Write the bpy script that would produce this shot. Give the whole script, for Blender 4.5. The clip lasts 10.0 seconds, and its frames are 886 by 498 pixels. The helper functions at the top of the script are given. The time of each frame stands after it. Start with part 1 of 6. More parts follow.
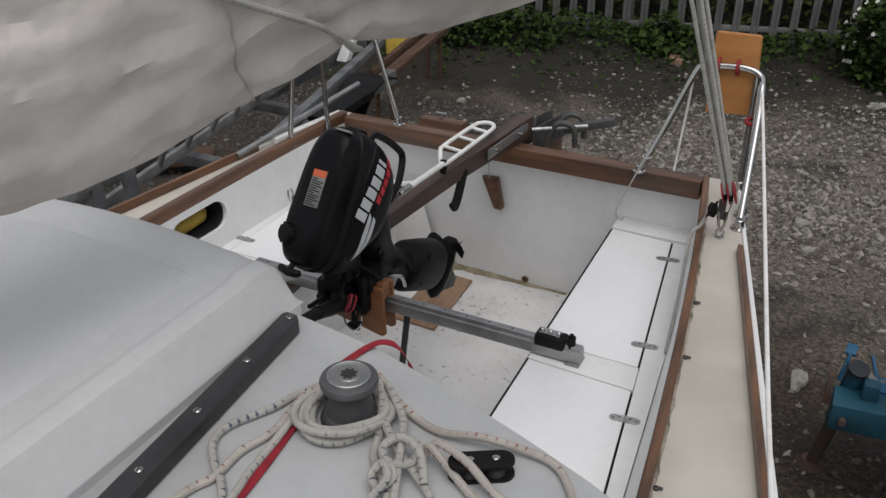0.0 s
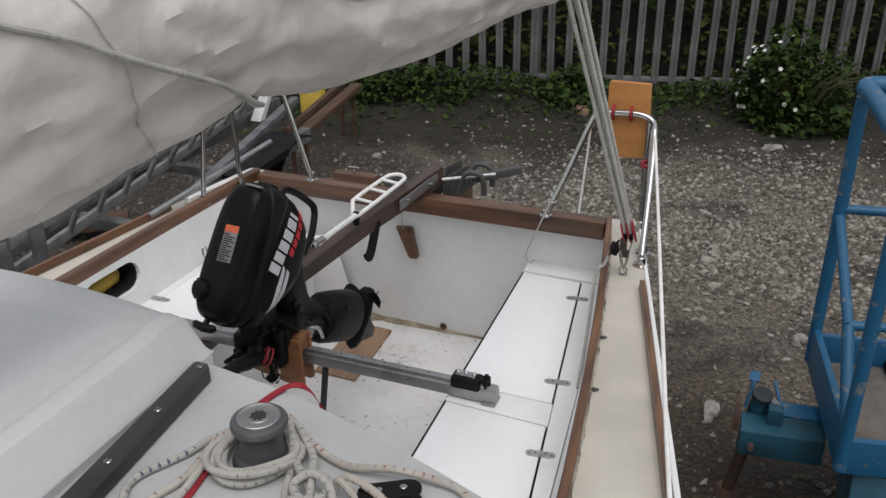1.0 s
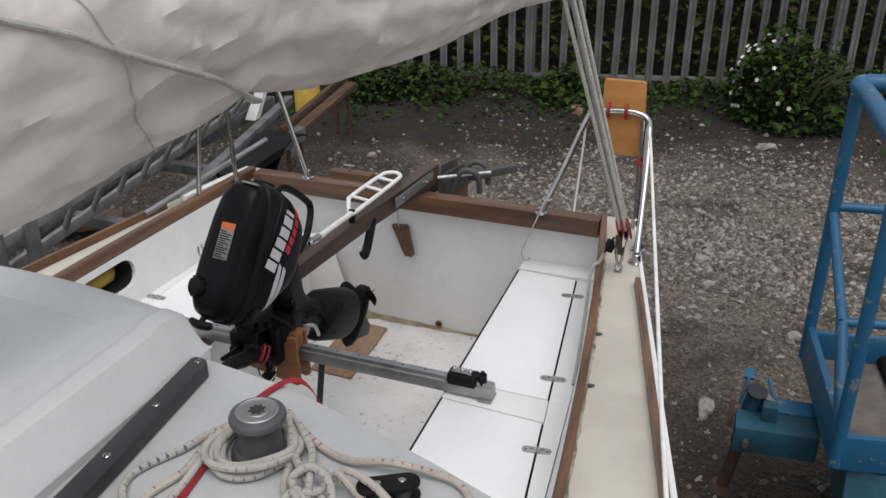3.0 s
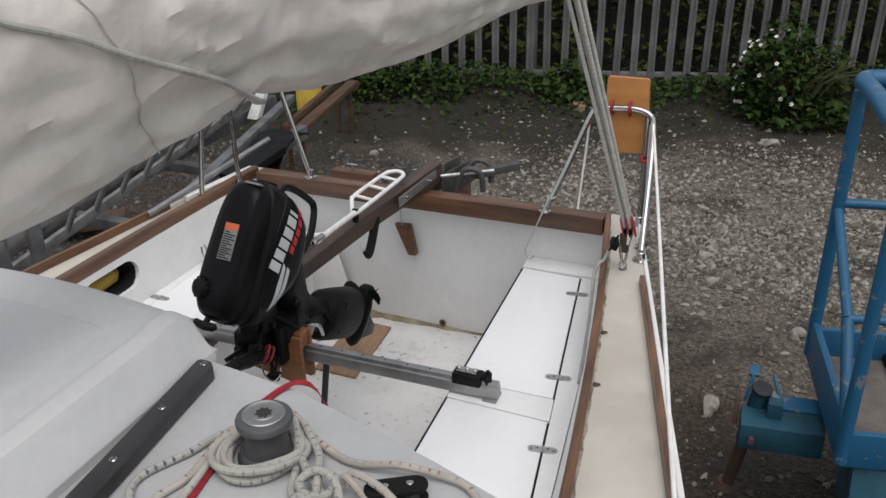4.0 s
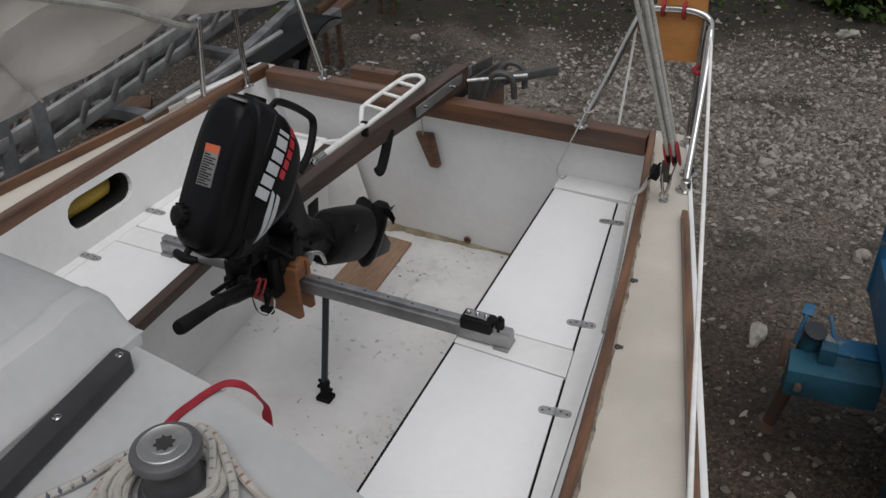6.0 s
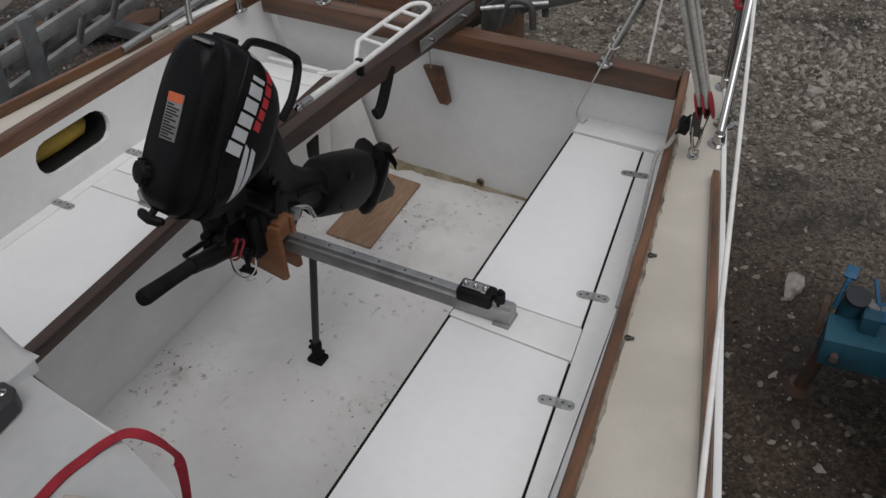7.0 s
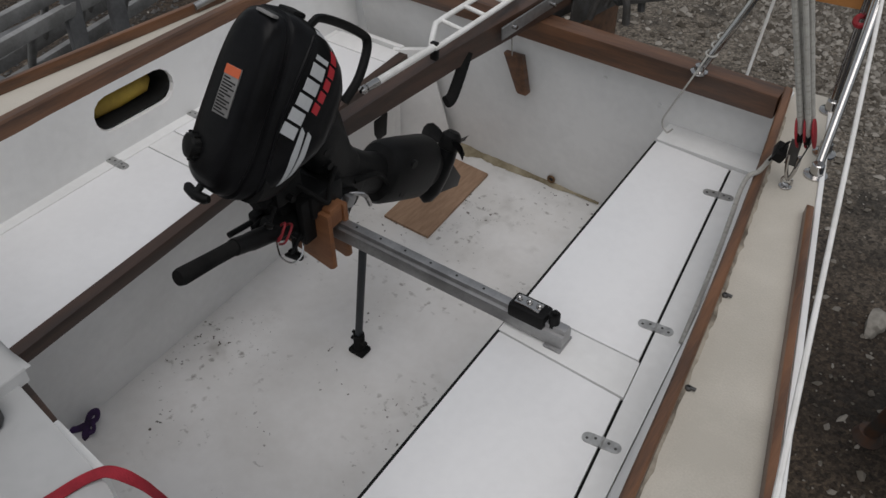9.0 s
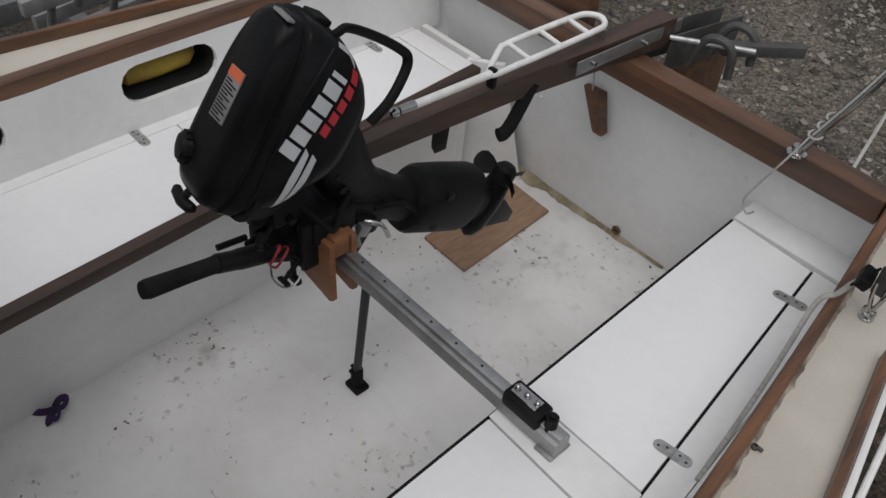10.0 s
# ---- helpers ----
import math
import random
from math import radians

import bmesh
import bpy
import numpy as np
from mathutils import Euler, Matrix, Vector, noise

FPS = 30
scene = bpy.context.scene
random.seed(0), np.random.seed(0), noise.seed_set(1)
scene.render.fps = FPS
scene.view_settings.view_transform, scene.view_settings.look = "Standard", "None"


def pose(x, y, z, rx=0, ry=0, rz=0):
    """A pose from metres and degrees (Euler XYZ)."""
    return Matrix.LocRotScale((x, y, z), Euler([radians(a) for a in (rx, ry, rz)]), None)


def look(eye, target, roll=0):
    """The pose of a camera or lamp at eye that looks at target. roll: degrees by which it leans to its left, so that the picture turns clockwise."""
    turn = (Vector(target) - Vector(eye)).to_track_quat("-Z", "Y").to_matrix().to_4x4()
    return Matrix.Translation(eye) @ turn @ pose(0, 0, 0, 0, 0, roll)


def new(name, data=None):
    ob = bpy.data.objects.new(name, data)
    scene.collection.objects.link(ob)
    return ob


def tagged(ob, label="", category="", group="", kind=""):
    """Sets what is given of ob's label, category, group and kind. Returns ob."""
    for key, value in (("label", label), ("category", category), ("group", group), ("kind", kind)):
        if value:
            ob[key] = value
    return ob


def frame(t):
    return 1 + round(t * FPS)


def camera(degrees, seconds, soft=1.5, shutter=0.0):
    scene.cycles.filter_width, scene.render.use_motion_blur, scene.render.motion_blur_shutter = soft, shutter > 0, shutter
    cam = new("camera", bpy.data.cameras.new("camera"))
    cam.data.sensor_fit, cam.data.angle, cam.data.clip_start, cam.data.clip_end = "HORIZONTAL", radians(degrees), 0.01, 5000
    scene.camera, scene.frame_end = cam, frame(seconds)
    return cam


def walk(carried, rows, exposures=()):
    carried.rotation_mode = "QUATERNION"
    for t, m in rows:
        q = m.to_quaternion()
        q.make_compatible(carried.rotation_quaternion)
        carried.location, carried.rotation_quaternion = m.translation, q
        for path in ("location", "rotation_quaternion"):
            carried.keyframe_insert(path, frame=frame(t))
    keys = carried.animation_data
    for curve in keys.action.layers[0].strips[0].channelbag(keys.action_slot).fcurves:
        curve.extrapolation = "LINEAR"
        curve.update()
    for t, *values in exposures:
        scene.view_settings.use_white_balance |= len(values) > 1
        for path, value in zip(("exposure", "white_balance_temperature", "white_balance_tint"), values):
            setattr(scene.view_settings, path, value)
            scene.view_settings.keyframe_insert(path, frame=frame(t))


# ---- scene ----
cam = camera(54.0, 10.0)
PATH = [
    (0, (0.891, -2.812, 1.835), (0.088, -1.258, 0.866), -0.4),
    (0.5, (0.925, -2.829, 1.833), (0.238, -1.192, 0.912), -0.1),
    (1, (0.95, -2.856, 1.844), (0.28, -1.178, 0.986), -0.5),
    (1.5, (0.958, -2.867, 1.841), (0.306, -1.18, 0.986), -0.3),
    (2, (0.954, -2.867, 1.843), (0.291, -1.188, 0.983), -0.3),
    (2.5, (0.95, -2.866, 1.839), (0.292, -1.183, 0.982), -0.2),
    (4, (0.94, -2.86, 1.842), (0.279, -1.182, 0.978), -0.8),
    (4.5, (0.93, -2.854, 1.841), (0.281, -1.179, 0.961), -0.5),
    (5, (0.924, -2.837, 1.83), (0.284, -1.19, 0.892), -1.1),
    (5.5, (0.907, -2.684, 1.809), (0.171, -1.1, 0.835), -1.7),
    (6, (0.922, -2.513, 1.824), (0.196, -1.014, 0.716), -1.3),
    (7.5, (0.861, -2.147, 1.781), (0.061, -0.869, 0.467), -2.1),
    (8, (0.845, -2.117, 1.788), (-0.079, -0.923, 0.476), -3.5),
    (8.5, (0.841, -2.101, 1.784), (-0.059, -0.913, 0.45), -1.8),
    (9, (0.83, -2.083, 1.77), (-0.025, -0.859, 0.438), 0.3),
    (9.5, (0.795, -1.953, 1.734), (-0.099, -0.801, 0.365), 2.3),
    (10, (0.782, -1.745, 1.725), (-0.223, -0.695, 0.351), 5.2),
]
walk(cam, [(t, look(eye, target, roll)) for t, eye, target, roll in PATH],
     exposures=[(0, 0.04), (1, 0.25), (2.5, 0.35), (5, 0.23), (6, -0.03), (7.5, -0.22), (8.5, -0.24), (9.5, -0.18), (10, -0.08)])


# ---- world, sun and exposure ----
world = bpy.data.worlds.new("sky")
scene.world = world
world.use_nodes = True
wn = world.node_tree.nodes
sky = wn.new("ShaderNodeTexSky")
sky.sky_type = "NISHITA"
sky.sun_disc = False
sky.sun_elevation = radians(66)
sky.sun_rotation = radians(147)
sky.air_density = 1.6
sky.dust_density = 1.5
wash = wn.new("ShaderNodeHueSaturation")
wash.inputs["Saturation"].default_value = 0.25
world.node_tree.links.new(sky.outputs[0], wash.inputs["Color"])
world.node_tree.links.new(wash.outputs[0], wn["Background"].inputs["Color"])
wn["Background"].inputs["Strength"].default_value = 0.114
sun = new("sun", bpy.data.lights.new("sun", "SUN"))
sun.data.energy = 1.3
sun.data.angle = radians(50)
sun.data.color = (1.0, 0.955, 0.945)
sun.matrix_world = look((1.3, -2.0, 6), (0, 0, 0))


# ---- building helpers ----
ORIGIN = {}


def thing(name, label, category, at=(0, 0, 0), group="", kind=""):
    """An Empty at a thing's base, under which its parts go; parts are given in world metres."""
    ob = new(name)
    ob.empty_display_size = 0.05
    ob.location = at
    ORIGIN[ob.name] = Vector(at)
    return tagged(ob, label, category, group, kind)


def part(name, bm, material, parent=None, label="", smooth=True, kind=""):
    """One mesh object, under a thing or a part."""
    bmesh.ops.recalc_face_normals(bm, faces=bm.faces[:])
    o = ORIGIN.get(parent.name, Vector((0, 0, 0))) if parent else Vector((0, 0, 0))
    bm.transform(Matrix.Translation(-o))
    me = bpy.data.meshes.new(name)
    bm.to_mesh(me)
    bm.free()
    me.materials.append(material)
    if smooth:
        me.polygons.foreach_set("use_smooth", [True] * len(me.polygons))
        me.set_sharp_from_angle(angle=radians(38))
    ob = new(name, me)
    if parent:
        ob.parent = parent
        ORIGIN[ob.name] = o
    return tagged(ob, label, kind=kind)


def lone(name, bm, material, label, category, at=(0, 0, 0), group="", kind="", smooth=True):
    """A thing that is one mesh."""
    bm.transform(Matrix.Translation(-Vector(at)))
    ob = part(name, bm, material, None, "", smooth)
    ob.location = at
    return tagged(ob, label, category, group, kind)


def soften(bm, edges, width, seg=2):
    if width > 0:
        bmesh.ops.bevel(bm, geom=edges, offset=width, segments=seg, affect="EDGES", profile=0.6, clamp_overlap=True)


def box(x0, x1, y0, y1, z0, z1, bevel=0.004, m=None, seg=2):
    bm = bmesh.new()
    bmesh.ops.create_cube(bm, size=1)
    bm.transform(Matrix.Translation(((x0 + x1) / 2, (y0 + y1) / 2, (z0 + z1) / 2)) @ Matrix.Diagonal((x1 - x0, y1 - y0, z1 - z0, 1)))
    soften(bm, bm.edges[:], bevel, seg)
    if m is not None:
        bm.transform(m)
    return bm


def prism(pts, z0, z1, bevel=0.004, m=None, seg=2):
    """A flat outline (x, y) raised from z0 to z1."""
    bm = bmesh.new()
    low = [bm.verts.new((x, y, z0)) for x, y in pts]
    top = [bm.verts.new((x, y, z1)) for x, y in pts]
    bm.faces.new(low[::-1])
    bm.faces.new(top)
    for i in range(len(pts)):
        j = (i + 1) % len(pts)
        bm.faces.new((low[i], low[j], top[j], top[i]))
    soften(bm, bm.edges[:], bevel, seg)
    if m is not None:
        bm.transform(m)
    return bm


def solid8(a, b, bevel=0.003):
    """A block between a lower and an upper ring of four points."""
    bm = bmesh.new()
    lo = [bm.verts.new(p) for p in a]
    hi = [bm.verts.new(p) for p in b]
    bm.faces.new(lo[::-1])
    bm.faces.new(hi)
    for i in range(4):
        bm.faces.new((lo[i], lo[(i + 1) % 4], hi[(i + 1) % 4], hi[i]))
    soften(bm, bm.edges[:], bevel)
    return bm


def plank(p, q, width, thick, up=(0, 0, 1), bevel=0.003):
    """A board from p to q; width lies across, thick along up."""
    p, q, up = Vector(p), Vector(q), Vector(up)
    d = (q - p).normalized()
    s = d.cross(up).normalized()
    n = s.cross(d)
    m = Matrix((s, d, n)).transposed().to_4x4()
    m.translation = (p + q) / 2
    half = (q - p).length / 2
    return box(-width / 2, width / 2, -half, half, -thick / 2, thick / 2, bevel, m)


def smoothed(pts, n=6, closed=False):
    """A Catmull-Rom curve through points."""
    pts = [Vector(p) for p in pts]
    out, k = [], len(pts)
    for i in range(k if closed else k - 1):
        if closed:
            a, b, c, d = pts[(i - 1) % k], pts[i], pts[(i + 1) % k], pts[(i + 2) % k]
        else:
            a, b, c, d = pts[max(i - 1, 0)], pts[i], pts[i + 1], pts[min(i + 2, k - 1)]
        for j in range(n):
            t = j / n
            out.append(0.5 * (2 * b + (c - a) * t + (2 * a - 5 * b + 4 * c - d) * t * t + (3 * b - a - 3 * c + d) * t ** 3))
    if not closed:
        out.append(pts[-1])
    return out


def tube(pts, r, seg=10, closed=False, bm=None, flat=1.0):
    """A round bar along points, with its length and turn in a uv map; r may be a list."""
    bm = bm or bmesh.new()
    uv = bm.loops.layers.uv.verify()
    pts = [Vector(p) for p in pts]
    n = len(pts)
    rs = r if isinstance(r, (list, tuple)) else [r] * n
    ts = []
    for i in range(n):
        if closed:
            d = pts[(i + 1) % n] - pts[i - 1]
        else:
            d = pts[min(i + 1, n - 1)] - pts[max(i - 1, 0)]
        ts.append(d.normalized() if d.length > 1e-9 else Vector((0, 0, 1)))
    side = ts[0].orthogonal().normalized()
    rings, length = [], [0.0]
    for i in range(n):
        side = (side - ts[i] * side.dot(ts[i])).normalized()
        other = ts[i].cross(side)
        rings.append([bm.verts.new(pts[i] + rs[i] * (math.cos(2 * math.pi * k / seg) * side + flat * math.sin(2 * math.pi * k / seg) * other)) for k in range(seg)])
        if i:
            length.append(length[-1] + (pts[i] - pts[i - 1]).length)
    length.append(length[-1] + (pts[0] - pts[-1]).length)
    for i in range(n if closed else n - 1):
        a, b = rings[i], rings[(i + 1) % n]
        for k in range(seg):
            f = bm.faces.new((a[k], a[(k + 1) % seg], b[(k + 1) % seg], b[k]))
            for loop, (u, v) in zip(f.loops, ((length[i], k), (length[i], k + 1), (length[i + 1], k + 1), (length[i + 1], k))):
                loop[uv].uv = (u, v / seg)
    if not closed:
        bm.faces.new(rings[0][::-1])
        bm.faces.new(rings[-1])
    return bm


def rod(p, q, r, seg=12, r2=None, bm=None):
    return tube([p, q], [r, r if r2 is None else r2], seg, bm=bm)


def loft(rings, cap=True, closed=True):
    """Skin over rings of equally many points."""
    bm = bmesh.new()
    vs = [[bm.verts.new(p) for p in ring] for ring in rings]
    n = len(vs[0])
    for a, b in zip(vs, vs[1:]):
        for k in range(n if closed else n - 1):
            bm.faces.new((a[k], a[(k + 1) % n], b[(k + 1) % n], b[k]))
    if cap:
        bm.faces.new(vs[0][::-1])
        bm.faces.new(vs[-1])
    return bm


def turned(profile, m, seg=24):
    """A turned body: (radius, height) pairs, about z of m."""
    bm = loft([[(r * math.cos(2 * math.pi * k / seg), r * math.sin(2 * math.pi * k / seg), h) for k in range(seg)] for r, h in profile])
    bm.transform(m)
    return bm


def merge(*bms):
    out = bmesh.new()
    for b in bms:
        me = bpy.data.meshes.new("tmp")
        b.to_mesh(me)
        b.free()
        out.from_mesh(me)
        bpy.data.meshes.remove(me)
    return out


def axis_pose(p, z, x=(1, 0, 0)):
    """A pose at p whose z points along z."""
    z = Vector(z).normalized()
    x = Vector(x)
    x = (x - z * x.dot(z)).normalized()
    y = z.cross(x)
    m = Matrix((x, y, z)).transposed().to_4x4()
    m.translation = p
    return m


# ---- materials ----
def mat(name, c1, c2=None, rough=0.5, metal=0.0, scale=6.0, bump=0.15, fine=90.0, low=0.35, high=0.65, coat=0.0, stretch=(1, 1, 1), rough2=None, dist=0.002, detail=6.0, perpiece=0.0, spec=0.5):
    """A surface with colour that varies broadly between c1 and c2, fine grain and relief."""
    m = bpy.data.materials.new(name)
    m.use_nodes = True
    nt = m.node_tree
    nd, ln = nt.nodes, nt.links
    b = nd["Principled BSDF"]
    tc = nd.new("ShaderNodeTexCoord")
    mp = nd.new("ShaderNodeMapping")
    mp.inputs["Scale"].default_value = stretch
    ln.new(tc.outputs["Object"], mp.inputs["Vector"])
    n1 = nd.new("ShaderNodeTexNoise")
    n1.inputs["Scale"].default_value = scale
    n1.inputs["Detail"].default_value = detail
    n2 = nd.new("ShaderNodeTexNoise")
    n2.inputs["Scale"].default_value = fine
    n2.inputs["Detail"].default_value = 4
    for n in (n1, n2):
        ln.new(mp.outputs[0], n.inputs["Vector"])
    add = nd.new("ShaderNodeMath")
    add.operation = "MULTIPLY_ADD"
    add.inputs[1].default_value = 0.3
    ln.new(n2.outputs["Fac"], add.inputs[0])
    ln.new(n1.outputs["Fac"], add.inputs[2])
    ramp = nd.new("ShaderNodeMapRange")
    ramp.inputs["From Min"].default_value = low + 0.15
    ramp.inputs["From Max"].default_value = high + 0.15
    ln.new(add.outputs[0], ramp.inputs["Value"])
    mix = nd.new("ShaderNodeMix")
    mix.data_type = "RGBA"
    mix.inputs["A"].default_value = (*c1, 1)
    mix.inputs["B"].default_value = (*(c2 or [v * 0.85 for v in c1]), 1)
    ln.new(ramp.outputs[0], mix.inputs["Factor"])
    colour = mix.outputs["Result"]
    if perpiece:
        oi = nd.new("ShaderNodeObjectInfo")
        mr = nd.new("ShaderNodeMapRange")
        mr.inputs["To Min"].default_value = 1 - perpiece
        mr.inputs["To Max"].default_value = 1 + perpiece
        ln.new(oi.outputs["Random"], mr.inputs["Value"])
        hs = nd.new("ShaderNodeHueSaturation")
        ln.new(mr.outputs[0], hs.inputs["Value"])
        ln.new(colour, hs.inputs["Color"])
        colour = hs.outputs[0]
    ln.new(colour, b.inputs["Base Color"])
    rr = nd.new("ShaderNodeMapRange")
    rr.inputs["To Min"].default_value = rough
    rr.inputs["To Max"].default_value = rough2 if rough2 is not None else min(1, rough * 1.3)
    ln.new(n1.outputs["Fac"], rr.inputs["Value"])
    ln.new(rr.outputs[0], b.inputs["Roughness"])
    b.inputs["Metallic"].default_value = metal
    b.inputs["Specular IOR Level"].default_value = spec
    b.inputs["Coat Weight"].default_value = coat
    b.inputs["Coat Roughness"].default_value = 0.15
    if bump:
        bp = nd.new("ShaderNodeBump")
        bp.inputs["Strength"].default_value = bump
        bp.inputs["Distance"].default_value = dist
        ln.new(n2.outputs["Fac"], bp.inputs["Height"])
        ln.new(bp.outputs[0], b.inputs["Normal"])
    return m


def rope_mat(name, base, fleck, amount=0.12):
    """Braided line: light yarn with coloured flecks that spiral round it."""
    m = mat(name, base, [v * 0.8 for v in base], rough=0.85, scale=30, fine=400, bump=0.5)
    nd, ln = m.node_tree.nodes, m.node_tree.links
    b = nd["Principled BSDF"]
    old = b.inputs["Base Color"].links[0].from_socket
    uv = nd.new("ShaderNodeUVMap")
    sep = nd.new("ShaderNodeSeparateXYZ")
    ln.new(uv.outputs[0], sep.inputs[0])
    parts = []
    for sign in (1, -1):
        a = nd.new("ShaderNodeMath")
        a.operation = "MULTIPLY_ADD"
        a.inputs[1].default_value = 75.0 * sign
        ln.new(sep.outputs[0], a.inputs[0])
        ln.new(sep.outputs[1], a.inputs[2])
        fr = nd.new("ShaderNodeMath")
        fr.operation = "FRACT"
        ln.new(a.outputs[0], fr.inputs[0])
        lt = nd.new("ShaderNodeMath")
        lt.operation = "LESS_THAN"
        lt.inputs[1].default_value = amount * 2
        ln.new(fr.outputs[0], lt.inputs[0])
        parts.append(lt)
    both = nd.new("ShaderNodeMath")
    both.operation = "MULTIPLY"
    ln.new(parts[0].outputs[0], both.inputs[0])
    ln.new(parts[1].outputs[0], both.inputs[1])
    tc = nd.new("ShaderNodeTexCoord")
    gaps = nd.new("ShaderNodeTexNoise")
    gaps.inputs["Scale"].default_value = 45.0
    ln.new(tc.outputs["Object"], gaps.inputs["Vector"])
    keep = nd.new("ShaderNodeMapRange")
    keep.inputs["From Min"].default_value = 0.42
    keep.inputs["From Max"].default_value = 0.56
    ln.new(gaps.outputs["Fac"], keep.inputs["Value"])
    thin = nd.new("ShaderNodeMath")
    thin.operation = "MULTIPLY"
    ln.new(both.outputs[0], thin.inputs[0])
    ln.new(keep.outputs[0], thin.inputs[1])
    both = thin
    mix = nd.new("ShaderNodeMix")
    mix.data_type = "RGBA"
    ln.new(both.outputs[0], mix.inputs["Factor"])
    ln.new(old, mix.inputs["A"])
    mix.inputs["B"].default_value = (*fleck, 1)
    ln.new(mix.outputs["Result"], b.inputs["Base Color"])
    return m


WHITE = mat("white_paint", (0.80, 0.80, 0.79), (0.70, 0.70, 0.69), rough=0.38, scale=3, bump=0.05, fine=40)
HATCH = mat("moulded_white_gelcoat", (0.57, 0.57, 0.567), (0.50, 0.50, 0.497), rough=0.6, scale=4, bump=0.08, fine=70)
GEL = mat("grey_white_gelcoat", (0.43, 0.435, 0.435), (0.36, 0.365, 0.365), rough=0.5, scale=3, bump=0.06, fine=60)
LID = mat("bright_white_lid_paint", (0.84, 0.84, 0.84), (0.78, 0.78, 0.78), rough=0.35, scale=2.5, bump=0.05, fine=50)
CREAM = mat("cream_nonslip_paint", (0.53, 0.495, 0.43), (0.43, 0.40, 0.345), rough=0.7, scale=5, bump=0.6, fine=260, dist=0.0015)
WOOD = mat("varnished_teak", (0.165, 0.073, 0.032), (0.065, 0.030, 0.015), rough=0.42, scale=5, bump=0.25, fine=60, stretch=(6, 0.5, 6), coat=0.3)
WOODX = mat("varnished_teak_cross", (0.14, 0.063, 0.030), (0.050, 0.025, 0.014), rough=0.45, scale=5, bump=0.25, fine=60, stretch=(0.5, 6, 6), coat=0.25)
BLACK = mat("black_paint", (0.0045, 0.0045, 0.005), (0.009, 0.009, 0.010), rough=0.27, scale=5, bump=0.05, fine=80, spec=0.11)
PLASTIC = mat("black_plastic", (0.006, 0.006, 0.006), (0.011, 0.011, 0.011), rough=0.42, scale=12, bump=0.2, fine=200, spec=0.13)
STEEL = mat("stainless_steel", (0.50, 0.49, 0.48), (0.40, 0.39, 0.38), rough=0.14, metal=1, scale=10, bump=0.03, fine=100)
LADDER = mat("oxidised_aluminium", (0.32, 0.32, 0.315), (0.20, 0.20, 0.195), rough=0.6, metal=0.35, scale=9, bump=0.1, fine=80)
ALU = mat("dull_aluminium", (0.42, 0.42, 0.42), (0.30, 0.30, 0.30), rough=0.45, metal=1, scale=14, bump=0.1, fine=150)
GALV = mat("galvanised_steel", (0.18, 0.183, 0.187), (0.11, 0.112, 0.115), rough=0.65, metal=0.4, scale=8, bump=0.15, fine=60)
SAIL = mat("grey_white_sailcloth", (0.665, 0.618, 0.580), (0.52, 0.482, 0.450), rough=0.85, scale=7.0, bump=0.6, fine=18, low=0.36, high=0.64, dist=0.011)
BLUE = mat("blue_paint", (0.011, 0.092, 0.19), (0.14, 0.155, 0.16), rough=0.42, scale=19, bump=0.2, fine=70, low=0.64, high=0.67)
TEAL = mat("teal_paint", (0.012, 0.075, 0.115), (0.008, 0.035, 0.05), rough=0.5, scale=9, bump=0.2, fine=70)
OCHRE = mat("ochre_varnished_ply", (0.46, 0.20, 0.055), (0.36, 0.15, 0.04), rough=0.5, scale=4, bump=0.1, fine=60, stretch=(1, 1, 5))
PLY = mat("bare_plywood", (0.33, 0.215, 0.14), (0.26, 0.165, 0.105), rough=0.8, scale=14, bump=0.15, fine=60, stretch=(5, 1, 1))
RED = mat("red_plastic", (0.32, 0.015, 0.025), (0.22, 0.012, 0.018), rough=0.5, scale=20)
YELLOW = mat("yellow_plastic", (0.55, 0.38, 0.05), (0.38, 0.25, 0.04), rough=0.55, scale=8)
RUBBER = mat("black_rubber", (0.006, 0.006, 0.006), (0.014, 0.0135, 0.013), rough=0.7, scale=12, bump=0.3, spec=0.13)
GREYPL = mat("dark_grey_plastic", (0.024, 0.024, 0.025), (0.036, 0.036, 0.038), rough=0.36, scale=10, bump=0.1, spec=0.35)
DARK = mat("unlit_inside", (0.02, 0.02, 0.02), (0.03, 0.03, 0.03), rough=0.9)

GEL2 = mat("pale_gelcoat_panel", (0.60, 0.60, 0.60), (0.53, 0.53, 0.53), rough=0.55, scale=3, bump=0.05, fine=60)
GRIME = mat("grimy_sealant", (0.20, 0.165, 0.10), (0.40, 0.35, 0.25), rough=0.7, scale=9, bump=0.4, fine=60)
GRIMEDARK = mat("dark_edge_grime", (0.10, 0.08, 0.06), (0.36, 0.32, 0.26), rough=0.8, scale=14, bump=0.3, fine=80)
BRASS = mat("dull_brass", (0.20, 0.12, 0.06), (0.12, 0.07, 0.04), rough=0.5, metal=0.8, scale=30)
DARKIN = mat("shaded_bare_lining", (0.014, 0.014, 0.013), (0.010, 0.010, 0.009), rough=0.8)
OFFWHITE = mat("chalky_white_paint", (0.78, 0.77, 0.75), (0.66, 0.65, 0.62), rough=0.55, scale=20, bump=0.1)
DECAL = mat("silver_white_decal", (0.55, 0.56, 0.57), (0.48, 0.49, 0.5), rough=0.4)
DECALRED = mat("red_decal", (0.50, 0.02, 0.03), (0.42, 0.02, 0.03), rough=0.4)
